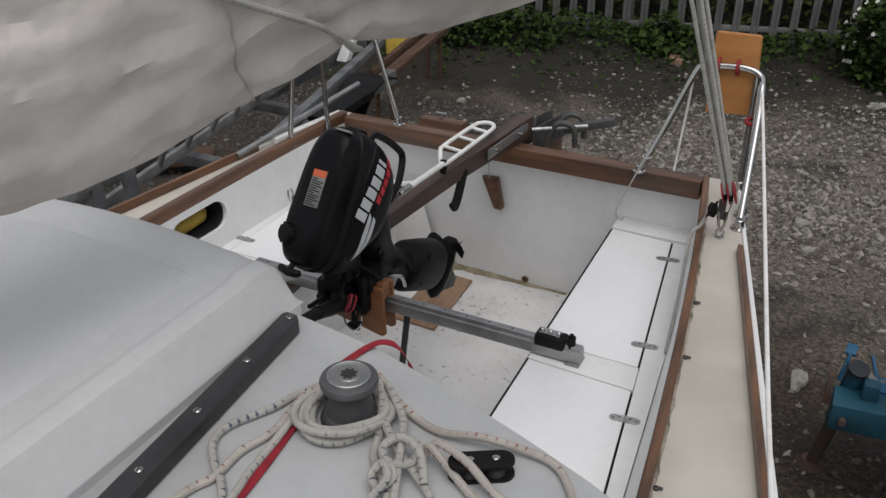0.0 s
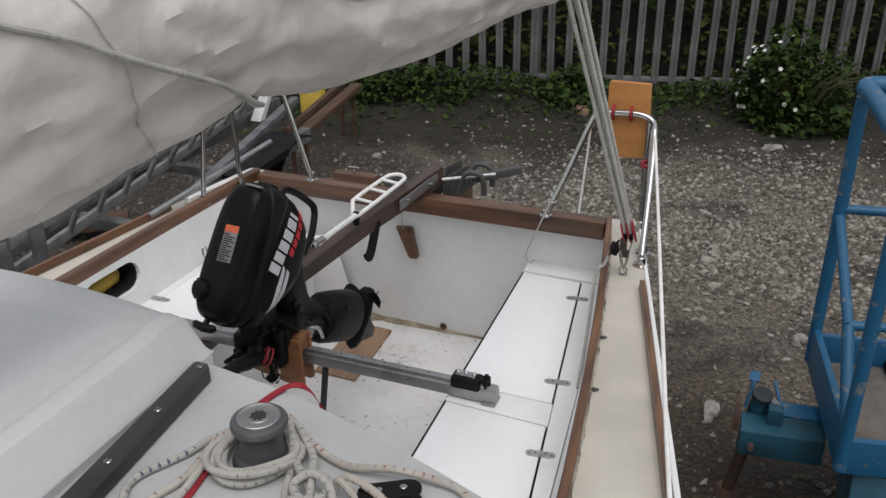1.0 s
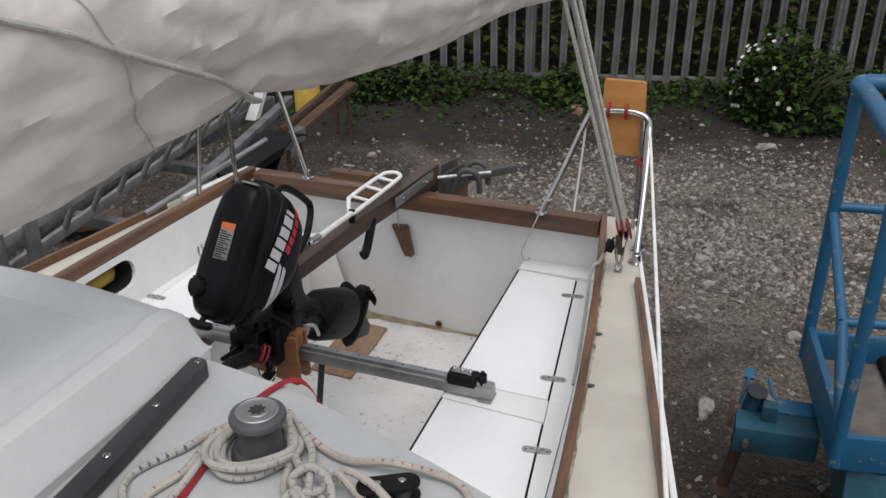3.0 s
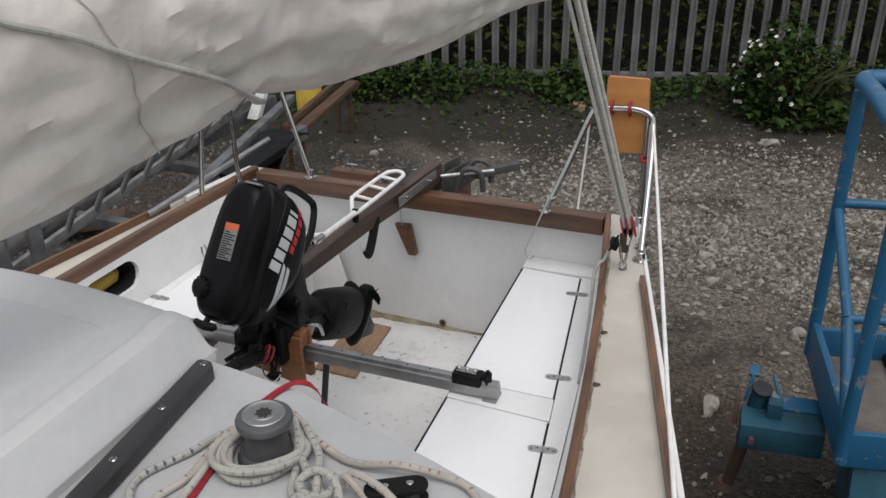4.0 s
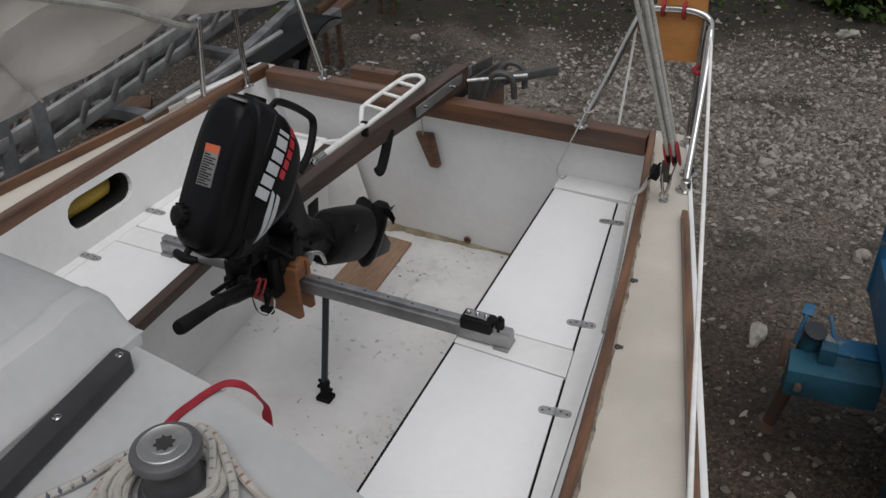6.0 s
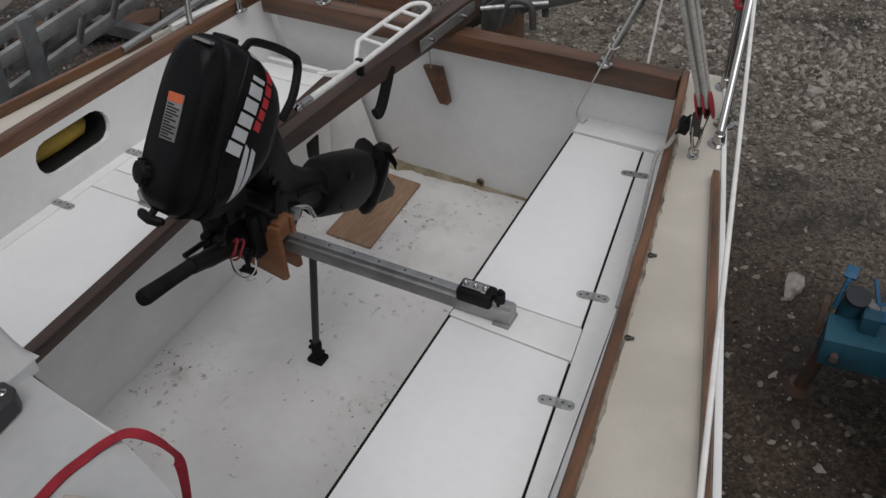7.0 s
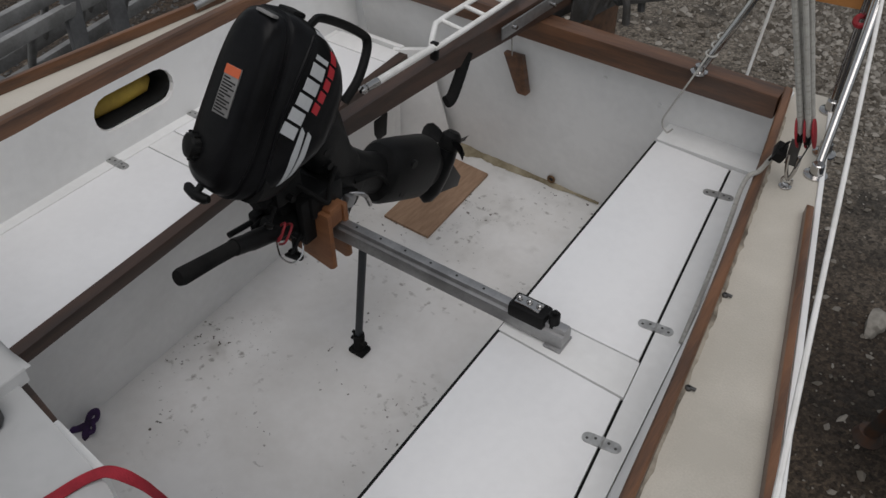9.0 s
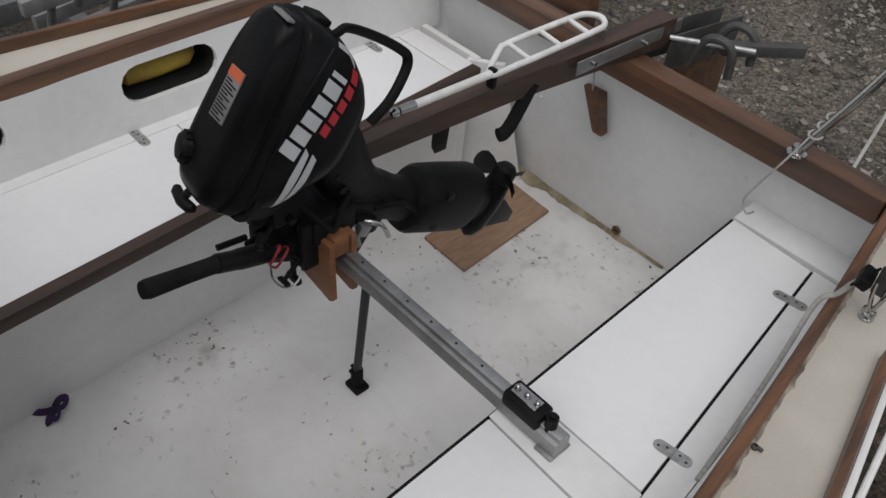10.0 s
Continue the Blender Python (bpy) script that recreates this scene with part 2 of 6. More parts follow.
LABELGREY = mat("grey_label_paper", (0.24, 0.235, 0.23), (0.17, 0.165, 0.16), rough=0.6)
ORANGE = mat("orange_label_paper", (0.62, 0.13, 0.05), (0.55, 0.11, 0.04), rough=0.6)
SHEET = rope_mat("grey_weathered_line", (0.41, 0.40, 0.37), (0.30, 0.295, 0.265), 0.22)
ROPEB = rope_mat("blue_flecked_line", (0.40, 0.385, 0.355), (0.07, 0.08, 0.12), 0.19)
ROPER = rope_mat("red_flecked_line", (0.42, 0.385, 0.345), (0.24, 0.12, 0.10), 0.16)
ROPEP = rope_mat("plain_flecked_line", (0.40, 0.385, 0.35), (0.16, 0.16, 0.17), 0.15)
WEB = mat("red_webbing", (0.28, 0.012, 0.024), (0.20, 0.009, 0.018), rough=0.8, scale=40, bump=0.4, fine=500)


def sole_mat():
    """White floor paint with grey scuffs, and dark crumbs of dirt in loose clusters."""
    m = mat("dirty_white_floor_paint", (0.74, 0.735, 0.725), (0.62, 0.61, 0.59), rough=0.5, scale=4, bump=0.1, fine=35, low=0.35, high=0.75)
    nd, ln = m.node_tree.nodes, m.node_tree.links
    b = nd["Principled BSDF"]
    col = b.inputs["Base Color"].links[0].from_socket
    tc = nd.new("ShaderNodeTexCoord")

    def field(scale, lo, hi, kind="ShaderNodeTexNoise", out="Fac", detail=3):
        n = nd.new(kind)
        n.inputs["Scale"].default_value = scale
        if kind == "ShaderNodeTexNoise":
            n.inputs["Detail"].default_value = detail
        ln.new(tc.outputs["Object"], n.inputs["Vector"])
        r = nd.new("ShaderNodeMapRange")
        r.inputs["From Min"].default_value = lo
        r.inputs["From Max"].default_value = hi
        ln.new(n.outputs[out], r.inputs["Value"])
        return r.outputs[0]

    def times(a, b2):
        n = nd.new("ShaderNodeMath")
        n.operation = "MULTIPLY"
        ln.new(a, n.inputs[0])
        ln.new(b2, n.inputs[1])
        return n.outputs[0]

    def over(fac, colour):
        nonlocal col
        mx = nd.new("ShaderNodeMix")
        mx.data_type = "RGBA"
        ln.new(fac, mx.inputs["Factor"])
        ln.new(col, mx.inputs["A"])
        mx.inputs["B"].default_value = (*colour, 1)
        col = mx.outputs["Result"]

    over(times(field(11, 0.55, 0.75), field(2.2, 0.46, 0.62)), (0.46, 0.45, 0.43))
    over(times(field(38, 0.60, 0.70), field(5.0, 0.50, 0.62)), (0.34, 0.33, 0.31))
    over(times(field(62, 0.655, 0.69, detail=2), field(4.3, 0.545, 0.62)), (0.07, 0.062, 0.05))
    over(times(field(130, 0.70, 0.74, detail=2), field(2.7, 0.53, 0.62)), (0.06, 0.055, 0.045))
    ln.new(col, b.inputs["Base Color"])
    return m


SOLE = sole_mat()
TEALDARK = mat("dark_blue_grey_paint", (0.010, 0.014, 0.020), (0.018, 0.022, 0.025), rough=0.5, scale=20)
BRKT = mat("varnished_plywood", (0.27, 0.115, 0.045), (0.18, 0.072, 0.03), rough=0.5, scale=6, stretch=(1, 1, 6))
PURPLE = mat("purple_ribbon_cloth", (0.05, 0.02, 0.09), (0.03, 0.015, 0.05), rough=0.7, scale=40)
TILLERWOOD = mat("darkened_varnished_wood", (0.062, 0.031, 0.019), (0.028, 0.015, 0.010), rough=0.45, scale=5, bump=0.2, fine=60, stretch=(6, 0.5, 6), coat=0.2)
ANOD = mat("grey_anodised_aluminium", (0.13, 0.13, 0.135), (0.10, 0.10, 0.105), rough=0.38, metal=0.55, scale=14, bump=0.05, fine=200)
PALE = mat("weathered_zinc", (0.165, 0.16, 0.158), (0.085, 0.083, 0.080), rough=0.65, metal=0.15, scale=3, bump=0.1, fine=40, perpiece=0.15)
STEMS = mat("green_brown_stem", (0.06, 0.07, 0.025), (0.05, 0.04, 0.02), rough=0.8)
HEDGEBACK = mat("near_black_backing", (0.012, 0.015, 0.007), (0.007, 0.007, 0.005), rough=0.95, scale=5, bump=0.8, fine=25, dist=0.03)
PETAL = mat("white_petals", (0.72, 0.72, 0.66), (0.6, 0.6, 0.52), rough=0.7)
STONEBIG = mat("pale_limestone", (0.30, 0.28, 0.245), (0.2, 0.185, 0.16), rough=0.9, scale=25, bump=0.6, fine=60)
GREYFLOOR = mat("worn_floor_plate", (0.16, 0.14, 0.12), (0.09, 0.08, 0.07), rough=0.8, scale=8, bump=0.4)
RUST = mat("rusty_dark_steel", (0.06, 0.05, 0.045), (0.10, 0.05, 0.03), rough=0.75, scale=14, bump=0.4)
CREAMRIM = mat("dirty_cream_rim", (0.40, 0.36, 0.28), (0.22, 0.19, 0.14), rough=0.6, scale=20)
OLDWOOD = mat("old_brown_timber", (0.10, 0.053, 0.030), (0.05, 0.028, 0.017), rough=0.8, scale=5, stretch=(6, 0.6, 6), bump=0.4)


def island_mat(name, cols, rough=0.9, bump=0.5, fine=60, spec=0.3):
    """A surface whose loose pieces each take a colour of their own."""
    m = mat(name, cols[0], rough=rough, scale=30, bump=bump, fine=fine, spec=spec)
    nd, ln = m.node_tree.nodes, m.node_tree.links
    b = nd["Principled BSDF"]
    g = nd.new("ShaderNodeNewGeometry")
    r = nd.new("ShaderNodeValToRGB")
    while len(r.color_ramp.elements) < len(cols):
        r.color_ramp.elements.new(0.5)
    for i, c in enumerate(cols):
        r.color_ramp.elements[i].position = i / (len(cols) - 1)
        r.color_ramp.elements[i].color = (*c, 1)
    ln.new(g.outputs["Random Per Island"], r.inputs["Fac"])
    ln.new(r.outputs["Color"], b.inputs["Base Color"])
    return m


STONE = island_mat("limestone_chips", [(0.060, 0.051, 0.040), (0.095, 0.083, 0.068), (0.15, 0.136, 0.116), (0.31, 0.288, 0.254), (0.12, 0.104, 0.084)])
GRAVEL = island_mat("grey_gravel", [(0.04, 0.04, 0.04), (0.07, 0.068, 0.065), (0.11, 0.105, 0.10), (0.055, 0.053, 0.05)])
LEAF = island_mat("green_leaf", [(0.010, 0.020, 0.004), (0.020, 0.040, 0.008), (0.040, 0.066, 0.014), (0.018, 0.030, 0.007)], rough=0.6, bump=0.1, spec=0.12)
LEAFDARK = island_mat("dark_hedge_leaf", [(0.026, 0.038, 0.010), (0.050, 0.074, 0.017), (0.105, 0.135, 0.036), (0.055, 0.049, 0.022)], rough=0.65, bump=0.1, spec=0.12)
DARKGALV = mat("dark_weathered_steel", (0.10, 0.10, 0.10), (0.06, 0.055, 0.05), rough=0.6, metal=0.4, scale=12, bump=0.3)
SEAM = mat("brown_stitching", (0.42, 0.38, 0.345), (0.52, 0.48, 0.44), rough=0.9, scale=40)


def ground_mat():
    """Brown earth with pale limestone dust in a broad spread, gritty with fine chippings."""
    m = mat("stony_earth", (0.058, 0.043, 0.030), (0.025, 0.0185, 0.0135), rough=0.95, scale=1.9, bump=1.0, fine=34, dist=0.03)
    nd, ln = m.node_tree.nodes, m.node_tree.links
    b = nd["Principled BSDF"]
    col = b.inputs["Base Color"].links[0].from_socket
    tc = nd.new("ShaderNodeTexCoord")

    def noisy(scale, lo, hi):
        n = nd.new("ShaderNodeTexNoise")
        n.inputs["Scale"].default_value = scale
        n.inputs["Detail"].default_value = 5
        ln.new(tc.outputs["Object"], n.inputs["Vector"])
        r = nd.new("ShaderNodeMapRange")
        r.inputs["From Min"].default_value = lo
        r.inputs["From Max"].default_value = hi
        ln.new(n.outputs["Fac"], r.inputs["Value"])
        return r.outputs[0]

    def blend(fac, second):
        nonlocal col
        mx = nd.new("ShaderNodeMix")
        mx.data_type = "RGBA"
        ln.new(fac, mx.inputs["Factor"])
        ln.new(col, mx.inputs["A"])
        if isinstance(second, tuple):
            mx.inputs["B"].default_value = (*second, 1)
        else:
            ln.new(second, mx.inputs["B"])
        col = mx.outputs["Result"]

    # pale dust: an oval patch behind the boat with a ragged rim
    vm = nd.new("ShaderNodeVectorMath")
    vm.operation = "MULTIPLY_ADD"
    vm.inputs[1].default_value = (0.34, 0.60, 0.0)
    vm.inputs[2].default_value = (-0.26, -1.56, 0.0)
    ln.new(tc.outputs["Object"], vm.inputs[0])
    le = nd.new("ShaderNodeVectorMath")
    le.operation = "LENGTH"
    ln.new(vm.outputs[0], le.inputs[0])
    ad = nd.new("ShaderNodeMath")
    ad.operation = "MULTIPLY_ADD"
    ad.inputs[1].default_value = 0.9
    ln.new(noisy(1.1, 0.2, 0.8), ad.inputs[0])
    ln.new(le.outputs["Value"], ad.inputs[2])
    patch = nd.new("ShaderNodeMapRange")
    patch.inputs["From Min"].default_value = 1.55
    patch.inputs["From Max"].default_value = 0.85
    ln.new(ad.outputs[0], patch.inputs["Value"])
    half = nd.new("ShaderNodeMath")
    half.operation = "MULTIPLY"
    half.inputs[1].default_value = 0.75
    ln.new(patch.outputs[0], half.inputs[0])
    blend(half.outputs[0], (0.165, 0.145, 0.118))
    # fine chippings
    for scale, amount in ((70, 0.55), (130, 0.45)):
        v = nd.new("ShaderNodeTexVoronoi")
        v.inputs["Scale"].default_value = scale
        ln.new(tc.outputs["Object"], v.inputs["Vector"])
        bw = nd.new("ShaderNodeRGBToBW")
        ln.new(v.outputs["Color"], bw.inputs[0])
        r = nd.new("ShaderNodeMapRange")
        r.inputs["From Min"].default_value = 0.1
        r.inputs["From Max"].default_value = 0.9
        r.inputs["To Min"].default_value = 1 - amount
        r.inputs["To Max"].default_value = 1 + amount
        ln.new(bw.outputs[0], r.inputs["Value"])
        hs = nd.new("ShaderNodeHueSaturation")
        ln.new(r.outputs[0], hs.inputs["Value"])
        ln.new(col, hs.inputs["Color"])
        col = hs.outputs[0]
    blend(noisy(2.1, 0.56, 0.68), (0.026, 0.023, 0.019))
    # dark brown earth with the hedge's shade painted in, a ragged strip along the fence
    dot = nd.new("ShaderNodeVectorMath")
    dot.operation = "DOT_PRODUCT"
    dot.inputs[1].default_value = (-0.25, 1.0, 0.0)
    ln.new(tc.outputs["Object"], dot.inputs[0])
    rag = nd.new("ShaderNodeMath")
    rag.operation = "MULTIPLY_ADD"
    rag.inputs[1].default_value = 0.8
    ln.new(noisy(2.2, 0.3, 0.7), rag.inputs[0])
    ln.new(dot.outputs["Value"], rag.inputs[2])
    strip = nd.new("ShaderNodeMapRange")
    strip.inputs["From Min"].default_value = 3.9
    strip.inputs["From Max"].default_value = 4.6
    ln.new(rag.outputs[0], strip.inputs["Value"])
    blend(strip.outputs[0], (0.020, 0.0165, 0.0105))
    ln.new(col, b.inputs["Base Color"])
    return m


GROUND = ground_mat()

# ---- the ground ----
G0 = -0.53


def ground_z(x, y):
    rise = 0.16 * max(0.0, min(1.0, (y - 3.6 - 0.1 * x) / 1.6))
    bumps = 0.05 * noise.noise((x * 0.7, y * 0.7, 0)) + 0.02 * noise.noise((x * 2.5, y * 2.5, 3))
    return G0 + rise + bumps * min(1.0, max(0.25, (y + 3) / 4))


bm = bmesh.new()
xs = sorted({-900, -300, -90, -40, -20, 20, 40, 90, 300, 900, *[round(-10 + 0.16 * i, 3) for i in range(126)]})
ys = sorted({-900, -300, -90, -40, -20, -12, 15, 20, 40, 90, 300, 900, *[round(-5 + 0.16 * i, 3) for i in range(94)]})
grid = [[bm.verts.new((x, y, ground_z(x, y) if abs(x) < 11 and -6 < y < 11 else G0 + (0.16 if y > 5 else 0))) for x in xs] for y in ys]
for r0, r1 in zip(grid, grid[1:]):
    for i in range(len(xs) - 1):
        bm.faces.new((r0[i], r0[i + 1], r1[i + 1], r1[i]))
tagged(part("ground", bm, GROUND, smooth=True), "bare stony earth yard with crushed limestone", "ground", kind="structure")

# ---- the boat's hull and cockpit ----
boat = thing("sailing_boat", "small white sailing boat with teak trim, laid up ashore", "boat", (-0.2, -1.0, G0))
BZ = 0.417


def lerp(a, b, t):
    return a + (b - a) * t


def right_edge(y):
    return lerp(0.22, 0.174, (y + 1.49) / 1.45)


def left_edge(y):
    return lerp(-0.578, -0.668, (y + 1.58) / 1.42)


def coam_r(y):
    """Inner edge of the starboard coaming's top, gently bowed."""
    return 0.4361 - 0.1822 * y - 0.0261 * y * y


def foot_r(y):
    """Where the starboard coaming meets the bench."""
    return min(coam_r(y) - 0.003, 0.4590 - 0.1010 * y - 0.004 * y * y)


def coam_l(y):
    return -0.953 + 0.058 * y + 0.0265 * y * y


def foot_l(y):
    return coam_l(y) + 0.024


def toe_r(y):
    return lerp(0.825, 0.645, (y + 1.3) / 0.78)


def toe_l(y):
    return lerp(-1.15, -1.06, (y + 1.3) / 0.81)


Y0 = -1.93
part("cockpit_sole", box(-0.80, 0.30, Y0, 0.017, -0.03, 0.0, 0), SOLE, boat, "dirty white painted cockpit floor")
# well sides
part("well_side", solid8([(right_edge(Y0) + 0.004, Y0, 0.0), (right_edge(Y0) + 0.03, Y0, 0.0), (right_edge(0) + 0.03, 0, 0.0), (right_edge(0) + 0.004, 0, 0.0)],
                         [(right_edge(Y0) + 0.004, Y0, BZ - 0.022), (right_edge(Y0) + 0.03, Y0, BZ - 0.022), (right_edge(0) + 0.03, 0, BZ - 0.022), (right_edge(0) + 0.004, 0, BZ - 0.022)], 0), WHITE, boat)
part("well_side", solid8([(-0.69, Y0, 0.0), (-0.655, Y0, 0.0), (-0.708, -0.16, 0.0), (-0.74, -0.16, 0.0)],
                         [(left_edge(Y0) - 0.05, Y0, BZ - 0.03), (left_edge(Y0) - 0.018, Y0, BZ - 0.03), (left_edge(-0.16) - 0.016, -0.16, BZ - 0.03), (left_edge(-0.16) - 0.05, -0.16, BZ - 0.03)], 0), WHITE, boat)
# transom and coamings


def oval(y0, y1, z0, z1, n=8):
    """A slot outline with round ends, as (y, z) pairs."""
    r = (z1 - z0) / 2
    zc = (z0 + z1) / 2
    a = [(y1 - r + r * math.cos(t), zc + r * math.sin(t)) for t in np.linspace(-math.pi / 2, math.pi / 2, n)]
    b = [(y0 + r + r * math.cos(t), zc + r * math.sin(t)) for t in np.linspace(math.pi / 2, 3 * math.pi / 2, n)]
    return a + b


OVALS = [(-1.057, -0.799), (-1.60, -1.337)]


def continue_holes(cf):
    """The port coaming wall: a panel with two oval cave lockers cut through it."""
    bm = bmesh.new()
    steps = [Y0 + (-0.06 - Y0) * k / 12 for k in range(13)]
    outer = [(y, BZ - 0.02) for y in steps] + [(y, 0.60) for y in steps[::-1]]
    loops = [outer] + [oval(a, b, 0.479, 0.576) for a, b in OVALS]
    edges = []
    for lp in loops:
        vs = [bm.verts.new((0, y, z)) for y, z in lp]
        edges += [bm.edges.new((vs[i], vs[(i + 1) % len(vs)])) for i in range(len(vs))]
    bmesh.ops.triangle_fill(bm, edges=edges, use_beauty=True, normal=(1, 0, 0))
    geo = bmesh.ops.extrude_face_region(bm, geom=bm.faces[:])
    for v in geo["geom"]:
        if isinstance(v, bmesh.types.BMVert):
            v.co.x = -0.016
    for v in bm.verts:
        lean = 0.026 * (0.60 - v.co.z) / 0.2
        v.co.x += cf(v.co.y) + lean
    part("coaming", bm, WHITE, boat, "white coaming wall with oval cave lockers", smooth=False)
    for a, b in OVALS:
        o = cf((a + b) / 2)
        ring = [(o + 0.016, y, z) for y, z in oval(a + 0.002, b - 0.002, 0.481, 0.574)]
        back = [(x - 0.145, y, z) for x, y, z in ring]
        part("cave_locker", loft([[(x - 0.02, y, z) for x, y, z in ring], back], cap=False), DARKIN, boat, "dark oval cave locker")
        bm2 = bmesh.new()
        bm2.faces.new([bm2.verts.new((x - 0.001, y, z)) for x, y, z in back])
        part("locker_back", bm2, DARKIN, boat)


TR = 0.62
part("transom", solid8([(-0.86, 0.068, -0.35), (0.42, 0.068, -0.35), (0.42, 0.108, -0.35), (-0.86, 0.108, -0.35)],
                       [(-0.93, -0.075, TR), (0.47, -0.075, TR), (0.47, -0.035, TR), (-0.93, -0.035, TR)], 0.003), WHITE, boat)
part("transom_cap", box(-0.935, 0.452, -0.116, -0.055, TR - 0.046, TR + 0.018, 0.005), WOODX, boat, "dark varnished teak cap rail")
for side, cf, tf in (("right", coam_r, toe_r), ("left", coam_l, toe_l)):
    s = 1 if side == "right" else -1
    ya, yb = Y0, -0.06
    if side == "left":
        continue_holes(cf)
    else:
        part("coaming", loft([[(foot_r(y), y, BZ - 0.02), (foot_r(y) + 0.02, y, BZ - 0.02), (cf(y) + 0.018, y, 0.60), (cf(y) + 0.001, y, 0.60)] for y in np.linspace(ya, yb, 24)]), WHITE, boat)
    wr = 0.0215 if side == "right" else 0.030
    rail_rings = []
    for y in np.linspace(ya, yb, 40):
        a, b = cf(y), cf(y) + s * wr
        wav = 0.0015 * noise.noise((y * 6, s, 0))
        rail_rings.append([(a + wav, y, 0.588), (b + wav, y, 0.588), (b + wav, y, 0.637), (b - s * 0.004 + wav, y, 0.642), (a + s * 0.004 + wav, y, 0.642), (a + wav, y, 0.637)])
    part("coaming_rail", loft(rail_rings), WOOD, boat, "varnished teak coaming rail", smooth=False)
    part("side_deck", loft([[(cf(y) + s * 0.02, y, 0.58), (tf(y) + s * 0.036, y, 0.58), (tf(y) + s * 0.036, y, 0.612), (cf(y) + s * 0.02, y, 0.612)] for y in np.linspace(ya, 0, 20)]), CREAM, boat, "cream non-slip painted side deck")
    yt = -0.49
    part("toe_rail", solid8([(tf(ya), ya, 0.612), (tf(ya) + s * 0.02, ya, 0.612), (tf(yt) + s * 0.02, yt, 0.612), (tf(yt), yt, 0.612)],
                            [(tf(ya) + s * 0.002, ya, 0.645), (tf(ya) + s * 0.018, ya, 0.645), (tf(yt) + s * 0.018, yt, 0.640), (tf(yt) + s * 0.002, yt, 0.640)], 0.004), WOOD, boat, "thin teak toe rail")
    part("hull_side", solid8([(-0.25 + s * 0.35, Y0, -0.35), (-0.25 + s * 0.37, Y0, -0.35), (-0.25 + s * 0.37, 0.03, -0.35), (-0.25 + s * 0.35, 0.03, -0.35)],
                             [(tf(Y0) + s * 0.02, Y0, 0.58), (tf(Y0) + s * 0.04, Y0, 0.58), (tf(0.03) + s * 0.03, 0.03, 0.58), (tf(0.03) + s * 0.01, 0.03, 0.58)], 0), WHITE, boat)
# benches: a lowered base, fixed margins at seat height, and lids between them
def line_r(y):
    return lerp(0.499, 0.391, (y + 0.996) / 0.842)


BASE = BZ - 0.016
part("bench_base", prism([(right_edge(Y0) + 0.006, Y0), (foot_r(Y0) + 0.01, Y0), (foot_r(-0.05) + 0.005, -0.045), (right_edge(-0.045) + 0.006, -0.045)], BASE - 0.012, BASE, 0), WHITE, boat)
part("bench_base", prism([(foot_l(Y0) - 0.01, Y0), (left_edge(Y0), Y0), (left_edge(-0.16), -0.16), *[(foot_l(y) - 0.01, y) for y in np.linspace(-0.16, -1.6, 7)]], BASE - 0.012, BASE, 0), WHITE, boat)
part("bench_margin", prism([(line_r(Y0) + 0.006, Y0), *[(foot_r(y) + 0.001, y) for y in np.linspace(Y0, -0.148, 9)], (line_r(-0.148) + 0.006, -0.148)], BASE, BZ, 0.0015), WHITE, boat)
part("bench_margin", prism([(right_edge(-0.136), -0.136), (foot_r(-0.136) + 0.001, -0.136), (foot_r(-0.05) + 0.001, -0.042), (right_edge(-0.042), -0.042)], BASE, BZ + 0.002, 0.0015), WHITE, boat)
part("bench_margin", prism([(right_edge(-0.892), -0.89), (line_r(-0.89) + 0.0045, -0.892), (line_r(-0.99) + 0.0045, -0.993), (right_edge(-0.978), -0.980)], BASE, BZ, 0.0015), WHITE, boat)
LL = -0.924
# black strips low in the lid gaps stand in for the shade there
for y0, y1 in ((-0.888, -0.150), (Y0 + 0.1, -0.998)):
    part("gap_shade", solid8([(line_r(y0) - 0.001, y0, BASE), (line_r(y0) + 0.007, y0, BASE), (line_r(y1) + 0.007, y1, BASE), (line_r(y1) - 0.001, y1, BASE)],
                              [(line_r(y0) + 0.0005, y0, BZ - 0.004), (line_r(y0) + 0.0055, y0, BZ - 0.004), (line_r(y1) + 0.0055, y1, BZ - 0.004), (line_r(y1) + 0.0005, y1, BZ - 0.004)], 0), RUBBER, boat, "black strip for the shade in the lid gap")
part("bench_margin", prism([(foot_l(Y0) - 0.002, Y0), (LL - 0.0002, Y0), (LL - 0.0002, -0.165), *[(foot_l(y) - 0.002, y) for y in np.linspace(-0.165, -1.6, 7)]], BASE, BZ, 0.0015), WHITE, boat)
part("bench_margin", prism([(LL + 0.0006, -0.958), (left_edge(-0.958) - 0.0165, -0.958), (left_edge(-0.872) - 0.0165, -0.872), (LL + 0.0006, -0.872)], BASE, BZ, 0.0015), WHITE, boat)
part("bench_margin", prism([(LL + 0.0006, -0.235), (left_edge(-0.235) - 0.0165, -0.235), (left_edge(-0.16) - 0.0165, -0.16), (LL + 0.0006, -0.16)], BASE, BZ, 0.0015), WHITE, boat)


